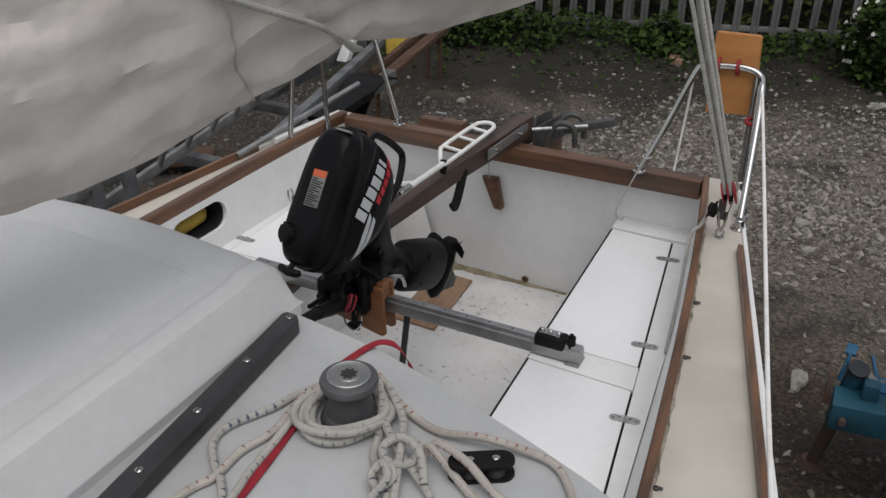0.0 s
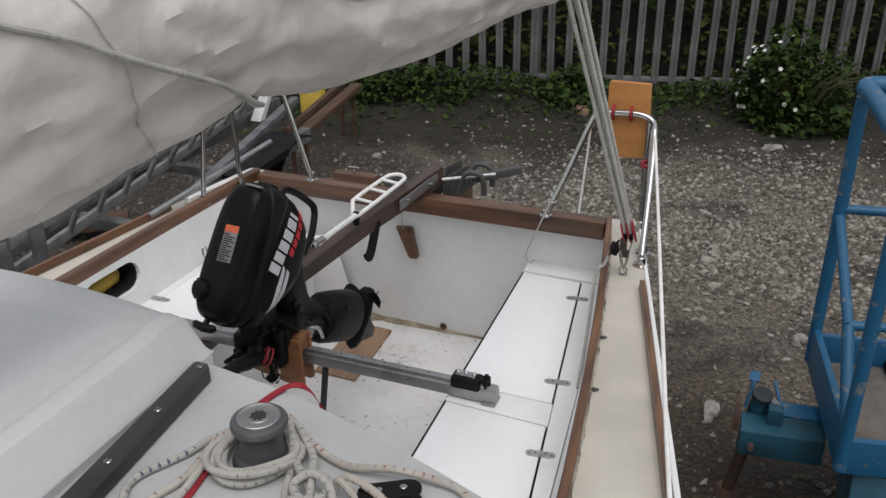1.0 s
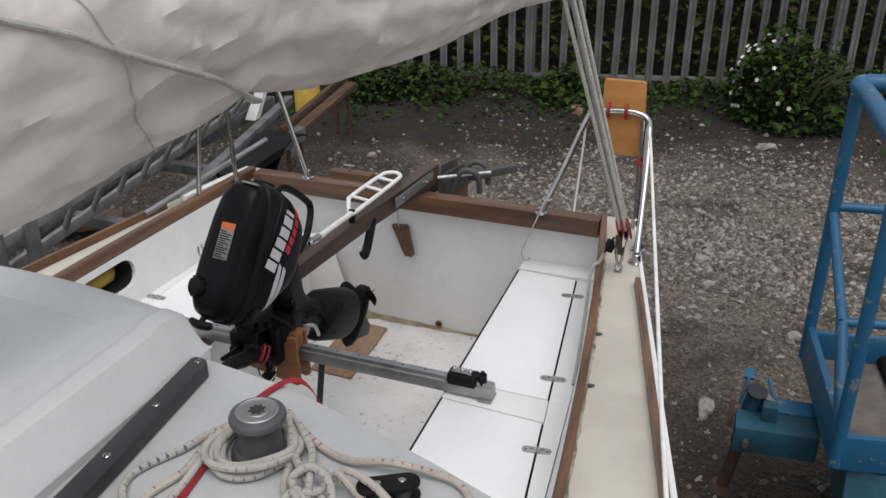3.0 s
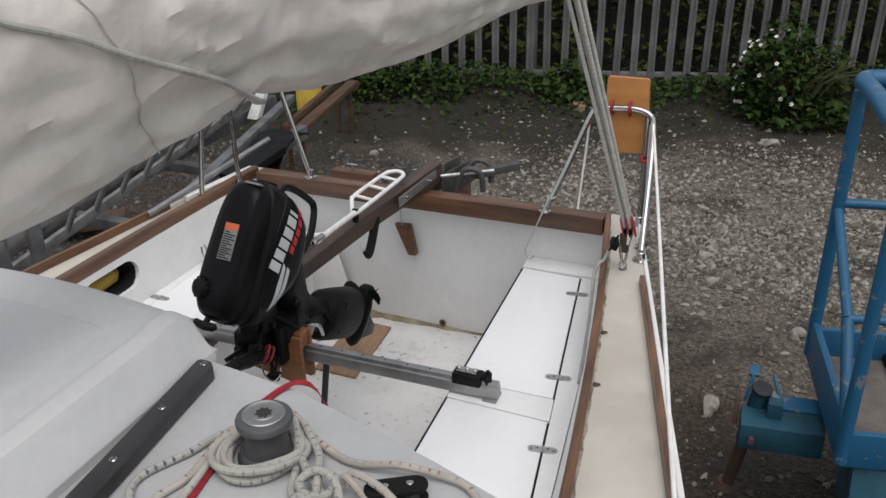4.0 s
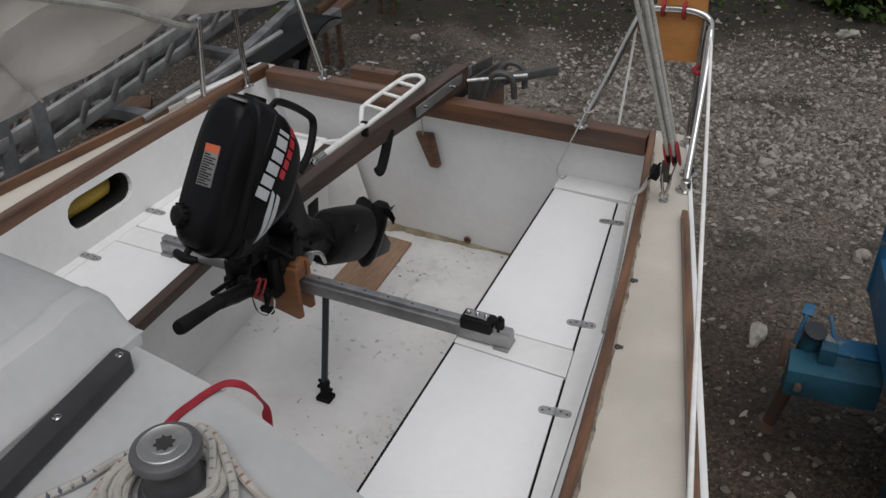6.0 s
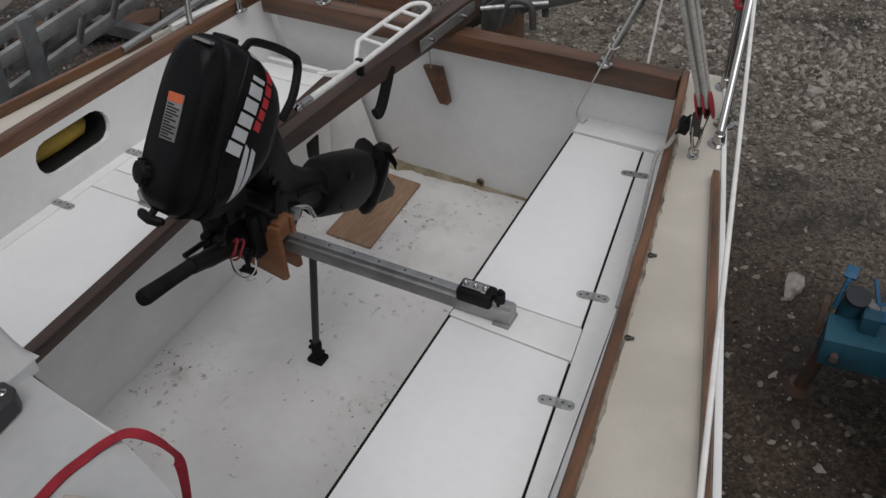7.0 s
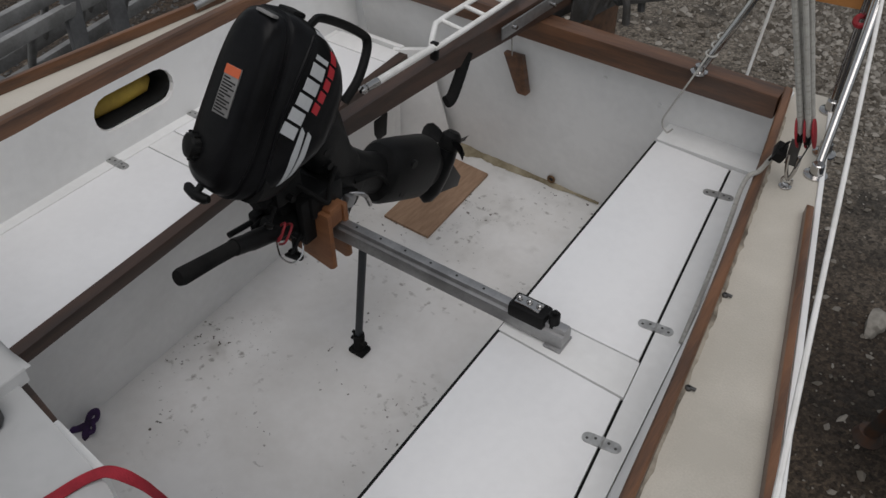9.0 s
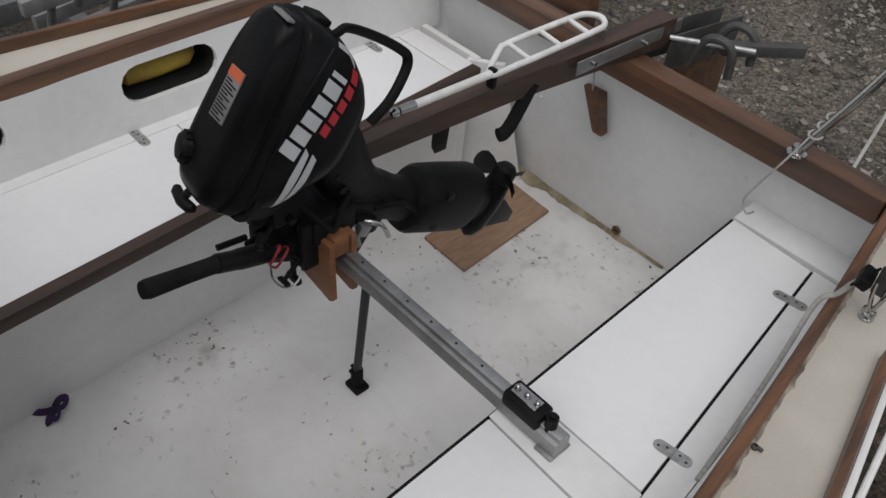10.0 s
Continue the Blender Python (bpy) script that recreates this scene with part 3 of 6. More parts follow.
def hinge(lid, x, y, turn=0.0):
    """A stainless butt hinge with round leaf ends, a knuckle and four screws, across a lid's line."""
    m = pose(x, y, BZ, 0, 0, turn)
    r, n = 0.0125, 8
    leaf = [(0.026 + r * math.cos(a), r * math.sin(a)) for a in np.linspace(-math.pi / 2, math.pi / 2, n)] + [(0.002, r), (0.002, -r)]
    bm = merge(prism(leaf, 0, 0.002, 0), prism([(-px, py) for px, py in leaf][::-1], 0, 0.002, 0), rod((0, -r, 0.002), (0, r, 0.002), 0.003, 8))
    for sx in (-0.028, -0.013, 0.013, 0.028):
        part("hinge_screw", turned([(0.0030, 0.0), (0.0030, 0.0024), (0.001, 0.0028)], m @ pose(sx, 0.0035 if abs(sx) < 0.02 else -0.0025, 0), 8), DARKGALV, lid)
    bm.transform(m)
    return part("hinge", bm, HINGE, lid, "stainless steel hinge")


HINGE = mat("worn_stainless", (0.52, 0.52, 0.51), (0.36, 0.36, 0.35), rough=0.4, metal=0.75, scale=60, bump=0.1)
part("seal_strip", solid8([(right_edge(Y0) - 0.002, Y0, BZ - 0.014), (right_edge(Y0) + 0.004, Y0, BZ - 0.014), (right_edge(-0.142) + 0.004, -0.142, BZ - 0.014), (right_edge(-0.142) - 0.002, -0.142, BZ - 0.014)], [(right_edge(Y0) - 0.002, Y0, BZ - 0.0015), (right_edge(Y0) + 0.004, Y0, BZ - 0.0015), (right_edge(-0.142) + 0.004, -0.142, BZ - 0.0015), (right_edge(-0.142) - 0.002, -0.142, BZ - 0.0015)], 0), RUBBER, boat, "thin black rubber edge seal")
lid = part("locker_lid", prism([(right_edge(-0.142) + 0.0045, -0.141), (line_r(-0.15), -0.153), (line_r(-0.888), -0.888), (right_edge(-0.886) + 0.0045, -0.886)], BASE + 0.002, BZ, 0.0015), LID, boat, "white painted locker lid")
hinge(lid, line_r(-0.273) + 0.003, -0.273, 8)
hinge(lid, line_r(-0.784) + 0.003, -0.784, 8)
lid = part("locker_lid", prism([(right_edge(-0.985) + 0.0045, -0.985), (line_r(-0.997), -0.998), (line_r(Y0 + 0.1), Y0 + 0.1), (right_edge(Y0 + 0.1) + 0.0045, Y0 + 0.1)], BASE + 0.002, BZ, 0.0015), LID, boat, "white painted locker lid")
hinge(lid, line_r(-1.114) + 0.003, -1.114, 8)
lid = part("locker_lid", prism([(LL + 0.0012, -0.868), (left_edge(-0.868) - 0.0165, -0.868), (left_edge(-0.239) - 0.0165, -0.239), (LL + 0.0012, -0.239)], BASE + 0.002, BZ, 0.0015), LID, boat, "white painted locker lid")
hinge(lid, LL - 0.001, -0.78)
hinge(lid, LL - 0.001, -0.33)
lid = part("locker_lid", prism([(LL + 0.0012, Y0 + 0.1), (left_edge(Y0 + 0.1) - 0.0165, Y0 + 0.1), (left_edge(-0.962) - 0.0165, -0.962), (LL + 0.0012, -0.962)], BASE + 0.002, BZ, 0.0015), LID, boat, "white painted locker lid")
hinge(lid, LL - 0.004, -1.058)
hinge(lid, LL - 0.001, -1.53)
part("bench_trim", solid8([(left_edge(Y0) - 0.016, Y0, BZ - 0.034), (left_edge(Y0) + 0.018, Y0, BZ - 0.034), (left_edge(-0.16) + 0.018, -0.16, BZ - 0.034), (left_edge(-0.16) - 0.016, -0.16, BZ - 0.034)],
                          [(left_edge(Y0) - 0.016, Y0, BZ + 0.002), (left_edge(Y0) + 0.018, Y0, BZ + 0.002), (left_edge(-0.16) + 0.018, -0.16, BZ + 0.002), (left_edge(-0.16) - 0.016, -0.16, BZ + 0.001)], 0.004), TILLERWOOD, boat, "dark teak bench edge trim")
# aft end of the port bench: end panel and two knees against the transom
part("bench_end", solid8([(-0.93, -0.175, 0), (-0.70, -0.175, 0), (-0.70, -0.15, 0), (-0.93, -0.15, 0)],
                         [(-0.93, -0.175, BZ - 0.016), (-0.69, -0.175, BZ - 0.016), (-0.69, -0.15, BZ - 0.016), (-0.93, -0.15, BZ - 0.016)], 0.002), WHITE, boat)
part("knee", solid8([(-0.72, -0.13, 0), (-0.56, -0.02, 0), (-0.575, -0.003, 0), (-0.735, -0.113, 0)],
                    [(-0.72, -0.15, 0.408), (-0.63, -0.085, 0.408), (-0.64, -0.068, 0.408), (-0.73, -0.133, 0.408)], 0.003), WHITE, boat)
part("knee", solid8([(-0.95, -0.11, 0), (-0.70, -0.11, 0), (-0.70, -0.09, 0), (-0.95, -0.09, 0)],
                    [(-0.95, -0.13, 0.412), (-0.70, -0.13, 0.412), (-0.70, -0.11, 0.412), (-0.95, -0.11, 0.412)], 0.003), WHITE, boat)
vent = part("vent_plate", prism([(-0.034, -0.045), (0.034, -0.045), (0.034, 0.045), (-0.034, 0.045)], 0, 0.006, 0.008, axis_pose((-0.697, -0.262, 0.185), (1, -0.04, -0.1), (0, 1, 0))), PLASTIC, boat, "black plastic socket cover")
bead = []
for i in range(41):
    x = lerp(-0.60, -0.02, i / 40)
    k = 1 - 0.75 * i / 40
    wob = 1 + 0.7 * noise.noise((x * 14, 0, 5)) + 0.4 * noise.noise((x * 50, 0, 2))
    bead.append([(x, 0.022, 0.0006), (x, 0.020 - 0.030 * k * wob, 0.0006), (x, 0.012 - 0.012 * k * wob, 0.006 * k + 0.001), (x, 0.0135, 0.026 * k * (0.6 + 0.4 * wob) + 0.001), (x, 0.02, 0.026 * k * (0.6 + 0.4 * wob) + 0.0016)])
part("sealant_bead", loft(bead), GRIME, boat, "dirty yellowed sealant along the transom")
grime = []
for i in range(161):
    y = lerp(-1.9, -0.15, i / 160)
    x0 = coam_r(y) + 0.0215
    w = 0.004 + 0.007 * max(0.0, noise.noise((y * 22, 1, 0)) + 0.25) + 0.006 * max(0.0, noise.noise((y * 70, 3, 0)))
    grime.append([(x0, y, 0.6105), (x0, y, 0.6155), (x0 + w, y, 0.6128), (x0 + w, y, 0.6105)])
part("deck_sealant", loft(grime), GRIMEDARK, boat, "ragged dark sealant beside the coaming")
part("rubbing_strake", solid8([(toe_r(Y0) + 0.022, Y0, 0.56), (toe_r(Y0) + 0.044, Y0, 0.56), (toe_r(0) + 0.034, 0, 0.56), (toe_r(0) + 0.022, 0, 0.56)], [(toe_r(Y0) + 0.023, Y0, 0.622), (toe_r(Y0) + 0.040, Y0, 0.622), (toe_r(0) + 0.034, 0, 0.618), (toe_r(0) + 0.023, 0, 0.618)], 0.004), WHITE, boat, "white hull edge outside the toe rail")
part("drain", tube([Vector((-0.195, 0.006, 0.030)) + 0.011 * Vector((math.cos(a), 0, math.sin(a))) for a in np.linspace(0, 2 * math.pi, 14, endpoint=False)], 0.004, 6, True), BRASS, boat, "small brass drain fitting")
part("drain_plug", rod((-0.195, 0.006, 0.030), (-0.195, 0.02, 0.030), 0.008, 10), DARK, boat)
# cabin
CR = 1.05
part("cabin_top", prism([(-1.0, -4.2), (1.15, -4.2), (0.80, -2.055), (0.68, -2.008), (0.58, -1.970), (0.45, -1.926), (0.30, -1.882), (0.20, -1.867), (0.12, -1.856), (-0.70, -1.856), (-1.0, -2.0)], CR - 0.035, CR, 0.014, seg=3), GEL, boat, "grey-white moulded cabin top")
part("cabin_bulkhead", prism([(0.16, -1.895), (0.30, -1.915), (0.45, -1.955), (0.66, -2.04), (0.66, -2.07), (0.45, -1.985), (0.30, -1.945), (0.16, -1.925)], -0.02, CR - 0.036, 0), WHITE, boat)
part("aft_lip", solid8([(0.0, -1.853, 0.955), (0.150, -1.862, 0.955), (0.150, -1.846, 0.955), (0.0, -1.822, 0.955)], [(0.0, -1.853, 1.020), (0.172, -1.866, 1.020), (0.172, -1.852, 1.020), (0.0, -1.822, 1.020)], 0.003), TILLERWOOD, boat, "dark teak lip under the hatch")
part("aft_lip", solid8([(0.1505, -1.872, 0.95), (0.262, -1.883, 0.95), (0.262, -1.862, 0.95), (0.1505, -1.850, 0.95)], [(0.1725, -1.872, 1.022), (0.266, -1.883, 1.022), (0.266, -1.862, 1.022), (0.1725, -1.852, 1.022)], 0.003), WHITE, boat)
part("cabin_bulkhead", box(-1.1, -0.62, Y0 - 0.03, Y0, -0.02, CR - 0.035, 0), WHITE, boat)
part("companionway_post", box(0.105, 0.16, Y0 - 0.02, Y0 + 0.055, 0.0, CR - 0.036, 0.006), WOOD, boat, "dark teak companionway post")
part("companionway_post", box(-0.63, -0.575, Y0 - 0.02, Y0 + 0.055, 0.0, CR - 0.036, 0.006), WOOD, boat, "dark teak companionway post")
part("washboard", box(-0.60, 0.13, Y0 - 0.015, Y0 + 0.006, 0.0, CR - 0.036, 0.003), WOODX, boat, "teak washboards")
part("cabin_side", solid8([(0.80, -2.06, 0.56), (0.83, -2.06, 0.56), (1.24, -4.2, 0.56), (1.2, -4.2, 0.56)], [(0.74, -2.05, CR - 0.034), (0.76, -2.05, CR - 0.034), (1.12, -4.2, CR - 0.034), (1.09, -4.2, CR - 0.034)], 0), GEL, boat)
# the fore part of the hull, behind the camera
part("hull_side", solid8([(0.10, Y0, -0.35), (0.12, Y0, -0.35), (0.50, -4.2, -0.35), (0.48, -4.2, -0.35)], [(toe_r(Y0) + 0.02, Y0, 0.574), (toe_r(Y0) + 0.04, Y0, 0.574), (1.50, -4.2, 0.574), (1.48, -4.2, 0.574)], 0), WHITE, boat)
part("hull_side", solid8([(-0.62, Y0, -0.35), (-0.60, Y0, -0.35), (-0.98, -4.2, -0.35), (-1.0, -4.2, -0.35)], [(toe_l(Y0) - 0.04, Y0, 0.574), (toe_l(Y0) - 0.02, Y0, 0.574), (-1.48, -4.2, 0.574), (-1.50, -4.2, 0.574)], 0), WHITE, boat)
part("hull_bottom", prism([(-0.62, 0.03), (0.12, 0.03), (0.12, Y0), (0.50, -4.2), (-1.0, -4.2), (-0.62, Y0)], -0.375, -0.351, 0), WHITE, boat)
part("fore_bulkhead", solid8([(-1.0, -4.235, -0.35), (0.50, -4.235, -0.35), (0.50, -4.205, -0.35), (-1.0, -4.205, -0.35)], [(-1.48, -4.235, 0.574), (1.48, -4.235, 0.574), (1.48, -4.205, 0.574), (-1.48, -4.205, 0.574)], 0), WHITE, boat)
part("cabin_front", box(-1.0, 1.15, -4.235, -4.205, 0.5745, CR, 0.002), GEL, boat)
part("cabin_side", box(-0.995, -0.975, -4.2, -2.0, 0.56, CR - 0.036, 0), GEL, boat)
part("side_deck", prism([(-0.996, Y0 - 0.004), (-1.0, -4.2), (-1.50, -4.2), (toe_l(Y0) - 0.04, Y0 - 0.004)], 0.5745, 0.611, 0), CREAM, boat)
part("keel", box(-0.31, -0.19, -3.0, -0.5, G0 - 0.02, -0.374, 0.006), WHITE, boat)
part("deck_joint", prism([(0.62, -2.0), (1.3, -4.2), (1.5, -4.2), (0.98, Y0 - 0.0)], 0.575, 0.611, 0), CREAM, boat)


def cover_z(x):
    """Crown of the hatch garage, across the boat: a low arch with steep shoulders."""
    u = min(1.0, abs(x + 0.2395) / 0.3675)
    crown = 1.158 - 0.036 * u * u + 0.005 * max(0.0, min(1.0, (u - 0.80) / 0.02))
    k = max(0.0, min(1.0, (u - 0.905) / 0.095))
    return crown + (1.064 - crown) * k


across = [-0.607 + 0.735 * k / 24 for k in range(25)]
across = sorted({round(v, 4) for v in across + [-0.607 + 0.006 * k for k in range(14)] + [0.128 - 0.006 * k for k in range(14)]})
rings = []
for y, k, lip in ((-2.98, 1.0, 0), (-2.6, 1.0, 0), (-2.0, 1.0, 0), (-1.935, 1.0, 0), (-1.925, 1.0, 0.005), (-1.905, 1.0, 0.006), (-1.885, 1.0, 0.005), (-1.868, 0.985, 0.003), (-1.856, 0.93, 0), (-1.850, 0.80, 0), (-1.845, 0.45, 0), (-1.840, 0.10, 0), (-1.838, 0.0, 0)):
    rings.append([(x, y, 1.064 + k * (cover_z(x) + lip * min(1.0, (cover_z(x) - 1.064) / 0.05) - 1.064)) for x in across])
hatch = thing("hatch_garage", "smooth grey-white moulded hatch cover on the cabin top", "hatch cover", (-0.235, -2.5, CR))
part("shell", loft(rings, cap=False, closed=False), HATCH, hatch)
skirt = []
for y in (-2.98, -1.845):
    skirt.append([(0.1275, y, 1.066), (0.1275, y, CR - 0.004), (0.119, y, CR - 0.004), (0.119, y, 1.066)])
part("skirt", loft(skirt), HATCH, hatch)
panel = []
for y, k in ((-2.97, 1), (-2.05, 1), (-1.958, 1), (-1.952, 0.5), (-1.950, 0.0)):
    panel.append([(-0.50 + 0.525 * i / 30, y, cover_z(-0.50 + 0.525 * i / 30) + 0.005 * k * min(1.0, 15 * min(i / 30, 1 - i / 30)) - 0.002) for i in range(31)])
part("sliding_panel", loft(panel, cap=False, closed=False), GEL2, hatch, "slightly raised sliding panel")
strip = thing("hatch_runner", "dark grey plastic hatch runner with slotted screws", "runner", (0.163, -2.4, CR))
part("runner_bar", prism([(0.129, -1.897), (0.134, -1.890), (0.154, -1.891), (0.164, -1.901), (0.308, -3.29), (0.268, -3.29)], CR + 0.001, CR + 0.028, 0.008, seg=3), GREYPL, strip)
for k in range(8):
    y = -1.904 - 0.121 * k
    sx = 0.148 + 0.1 * (-1.904 - y)
    sc = part("screw", turned([(0.0056, 0.0), (0.0056, 0.0015), (0.0035, 0.003), (0.001, 0.0034)], pose(sx, y, CR + 0.0277), 14), STEEL, strip, "steel screw")
    part("slot", box(-0.0048, 0.0048, -0.0007, 0.0007, 0.003, 0.0037, 0, pose(sx, y, CR + 0.0277, 0, 0, 40 * k)), DARK, sc)

# ---- cockpit fittings ----
track = thing("mainsheet_track", "grey aluminium mainsheet track across the cockpit", "sheet track", (-0.2, -0.944, 0.42))
part("rail", box(-0.742, 0.344, -0.962, -0.922, 0.424, 0.458, 0.003), ALU, track)
part("rail_flange", box(-0.742, 0.344, -0.953, -0.931, 0.457, 0.470, 0.002), ALU, track)
for k in range(15):
    part("hole", turned([(0.003, 0.0), (0.003, 0.0006)], pose(-0.70 + 0.07 * k, -0.942, 0.4702), 8), DARK, track)
for x in (-0.742, 0.305):
    part("end_pad", box(x, x + 0.04, -0.969, -0.915, 0.4175, 0.425, 0.002), ALU, track)
car = thing("traveller_car", "black traveller car with steel cheeks on the track", "traveller", (0.25, -0.941, 0.47))
part("body", box(0.212, 0.298, -0.965, -0.919, 0.452, 0.488, 0.008), PLASTIC, car, "black traveller body")
part("cheek_plate", box(0.222, 0.282, -0.955, -0.929, 0.487, 0.493, 0.003), STEEL, car, "steel top plate")
for x in (0.228, 0.252, 0.276):
    part("roller", turned([(0.006, 0), (0.007, 0.003), (0.005, 0.007), (0.002, 0.009)], pose(x, -0.942, 0.4925), 12), STEEL, car)
part("stop_knob", merge(rod((0.312, -0.942, 0.462), (0.312, -0.942, 0.494), 0.012, 12), turned([(0.006, 0), (0.006, 0.008)], pose(0.312, -0.942, 0.494), 10)), PLASTIC, car, "black end stop")
post = thing("support_leg", "dark folding leg under the track, standing on the floor", "leg", (-0.252, -0.925, 0.0))
part("tube", rod((-0.192, -0.945, 0.43), (-0.247, -0.928, 0.07), 0.0100, 12), TEALDARK, post)
part("foot", merge(rod((-0.246, -0.929, 0.075), (-0.25, -0.926, 0.018), 0.015, 12), box(-0.275, -0.227, -0.945, -0.905, 0.0, 0.016, 0.005), rod((-0.27, -0.93, 0.05), (-0.222, -0.93, 0.05), 0.006, 8), rod((-0.265, -0.93, 0.075), (-0.228, -0.93, 0.075), 0.005, 8)), RUBBER, post, "black rubber foot")
bracket = thing("motor_bracket", "varnished plywood motor bracket clamped on the track", "bracket", (-0.36, -0.96, 0.43))
shape = [(-0.43, 0.518), (-0.246, 0.518), (-0.242, 0.362), (-0.254, 0.355), (-0.415, 0.388), (-0.43, 0.41)]
for y in (-0.998, -0.942):
    bm = bmesh.new()
    vs = [[bm.verts.new((x, y + d, z)) for x, z in shape] for d in (0, 0.014)]
    bm.faces.new(vs[0])
    bm.faces.new(vs[1][::-1])
    for i in range(len(shape)):
        j = (i + 1) % len(shape)
        bm.faces.new((vs[0][i], vs[0][j], vs[1][j], vs[1][i]))
    soften(bm, bm.edges[:], 0.003)
    part("cheek", bm, BRKT, bracket, "varnished plywood cheek")
part("pad", box(-0.43, -0.250, -0.983, -0.943, 0.4715, 0.524, 0.005), BRKT, bracket, "honey-coloured wooden pad")
ply = lone("plywood_offcut", prism([(-0.395, -0.066), (-0.371, -0.446), (-0.545, -0.442), (-0.561, -0.056)], 0.001, 0.011, 0.002), PLY, "bare brown plywood offcut lying on the floor", "plywood sheet", (-0.48, -0.25, 0.0))
strap = lone("purple_ribbon", tube(smoothed([(-0.64 + 0.68 * (x + 0.655), -1.51 + 0.68 * (y + 1.545), 0.68 * z) for x, y, z in [(-0.70, -1.60, 0.006), (-0.672, -1.575, 0.012), (-0.655, -1.55, 0.02), (-0.63, -1.535, 0.034), (-0.612, -1.55, 0.02), (-0.632, -1.563, 0.012), (-0.655, -1.545, 0.018), (-0.668, -1.515, 0.036), (-0.652, -1.495, 0.045), (-0.638, -1.515, 0.03), (-0.652, -1.545, 0.02), (-0.635, -1.575, 0.008), (-0.615, -1.580, 0.006)]], 4), 0.0085, 6, flat=0.3), PURPLE, "crumpled dark purple ribbon on the floor", "ribbon", (-0.65, -1.54, 0))

# tiller with its extension rack
tiller = thing("tiller", "dark varnished wooden tiller over the transom", "tiller", (-0.235, -0.06, 0.66))
part("beam", loft([[(x - w, y, z - h), (x + w, y, z - h), (x + w, y, z + h), (x - w, y, z + h)] for x, y, z, w, h in ((-0.352, -0.93, 0.625, 0.014, 0.018), (-0.345, -0.80, 0.630, 0.018, 0.024), (-0.30, -0.45, 0.655, 0.021, 0.030), (-0.255, -0.20, 0.672, 0.024, 0.034), (-0.225, 0.03, 0.680, 0.026, 0.036))]), TILLERWOOD, tiller, "dark varnished tiller beam")
part("head_strap", plank((-0.201, 0.06, 0.688), (-0.232, -0.30, 0.676), 0.005, 0.036), ALU, tiller, "steel tiller head strap")
part("head_strap", plank((-0.259, 0.055, 0.688), (-0.286, -0.28, 0.676), 0.005, 0.036), ALU, tiller, "steel tiller head strap")
for y in (-0.255, -0.08):
    part("bolt", rod((-0.29 + 0.08 * (y + 0.3), y, 0.682), (-0.192 - 0.1 * (-y - 0.05), y, 0.682), 0.006, 10), STEEL, tiller)
hang = part("hook", tube(smoothed([(-0.276, -0.395, 0.655), (-0.274, -0.425, 0.61), (-0.271, -0.455, 0.575), (-0.270, -0.470, 0.561), (-0.269, -0.484, 0.556), (-0.269, -0.500, 0.559)], 5), 0.0165, 10, flat=0.5), RUBBER, tiller, "black rubber hook strap")
rack = thing("white_tiller_rack", "white coated steel ladder-shaped handle on the tiller", "handle", (-0.30, -0.45, 0.69))
hoop = smoothed([(-0.286, -0.535, 0.724), (-0.330, -0.462, 0.738), (-0.335, -0.440, 0.740), (-0.333, -0.36, 0.741), (-0.328, -0.21, 0.738), (-0.317, -0.170, 0.736), (-0.292, -0.155, 0.734), (-0.268, -0.172, 0.732), (-0.262, -0.21, 0.732), (-0.264, -0.34, 0.732), (-0.270, -0.46, 0.730)], 5, True)
part("hoop", tube(hoop, 0.0072, 10, True), OFFWHITE, rack, "white coated steel hoop")
for y in (-0.43, -0.33, -0.235):
    part("rung", rod((-0.333, y, 0.740), (-0.265, y, 0.732), 0.006, 10), OFFWHITE, rack)
part("stem", rod((-0.286, -0.525, 0.724), (-0.286, -0.755, 0.735), 0.009, 12), OFFWHITE, rack, "white coated stem")
part("end_fitting", merge(rod((-0.286, -0.75, 0.735), (-0.286, -0.79, 0.738), 0.011, 12, 0.009), turned([(0.006, 0.0), (0.011, 0.006), (0.011, 0.014), (0.005, 0.02)], axis_pose((-0.286, -0.79, 0.738), (0, -1, 0.02)), 12)), STEEL, rack, "dull steel end fitting")
part("clip", merge(box(-0.297, -0.276, -0.532, -0.518, 0.688, 0.736, 0.004)), PLASTIC, rack, "black clip")

# wedge on the transom
wz = thing("wooden_wedge", "dark wooden wedge hanging on a cord on the transom", "wedge", (-0.32, -0.05, 0.40))
bm = bmesh.new()
face = [(-0.355, 0.486), (-0.290, 0.490), (-0.273, 0.358), (-0.280, 0.350), (-0.308, 0.350), (-0.314, 0.358)]
vs = [[bm.verts.new((x, 0.0165 - 0.1474 * z - 0.003 - d, z)) for x, z in face] for d in (0, 0.022)]
bm.faces.new(vs[0])
bm.faces.new(vs[1][::-1])
for i in range(6):
    j = (i + 1) % 6
    bm.faces.new((vs[0][i], vs[0][j], vs[1][j], vs[1][i]))
soften(bm, bm.edges[:], 0.004)
part("block", bm, WOOD, wz)
part("cord", rod((-0.324, -0.078, 0.483), (-0.322, -0.095, 0.576), 0.002, 6), ROPEP, wz)
for x, z in ((-0.03, 0.50), (0.14, 0.47), (-0.52, 0.34)):
    part("stud", turned([(0.007, 0), (0.006, 0.004), (0.002, 0.006)], axis_pose((x, 0.0165 - 0.1474 * z, z), (0, -1, -0.12)), 10), WHITE, boat)
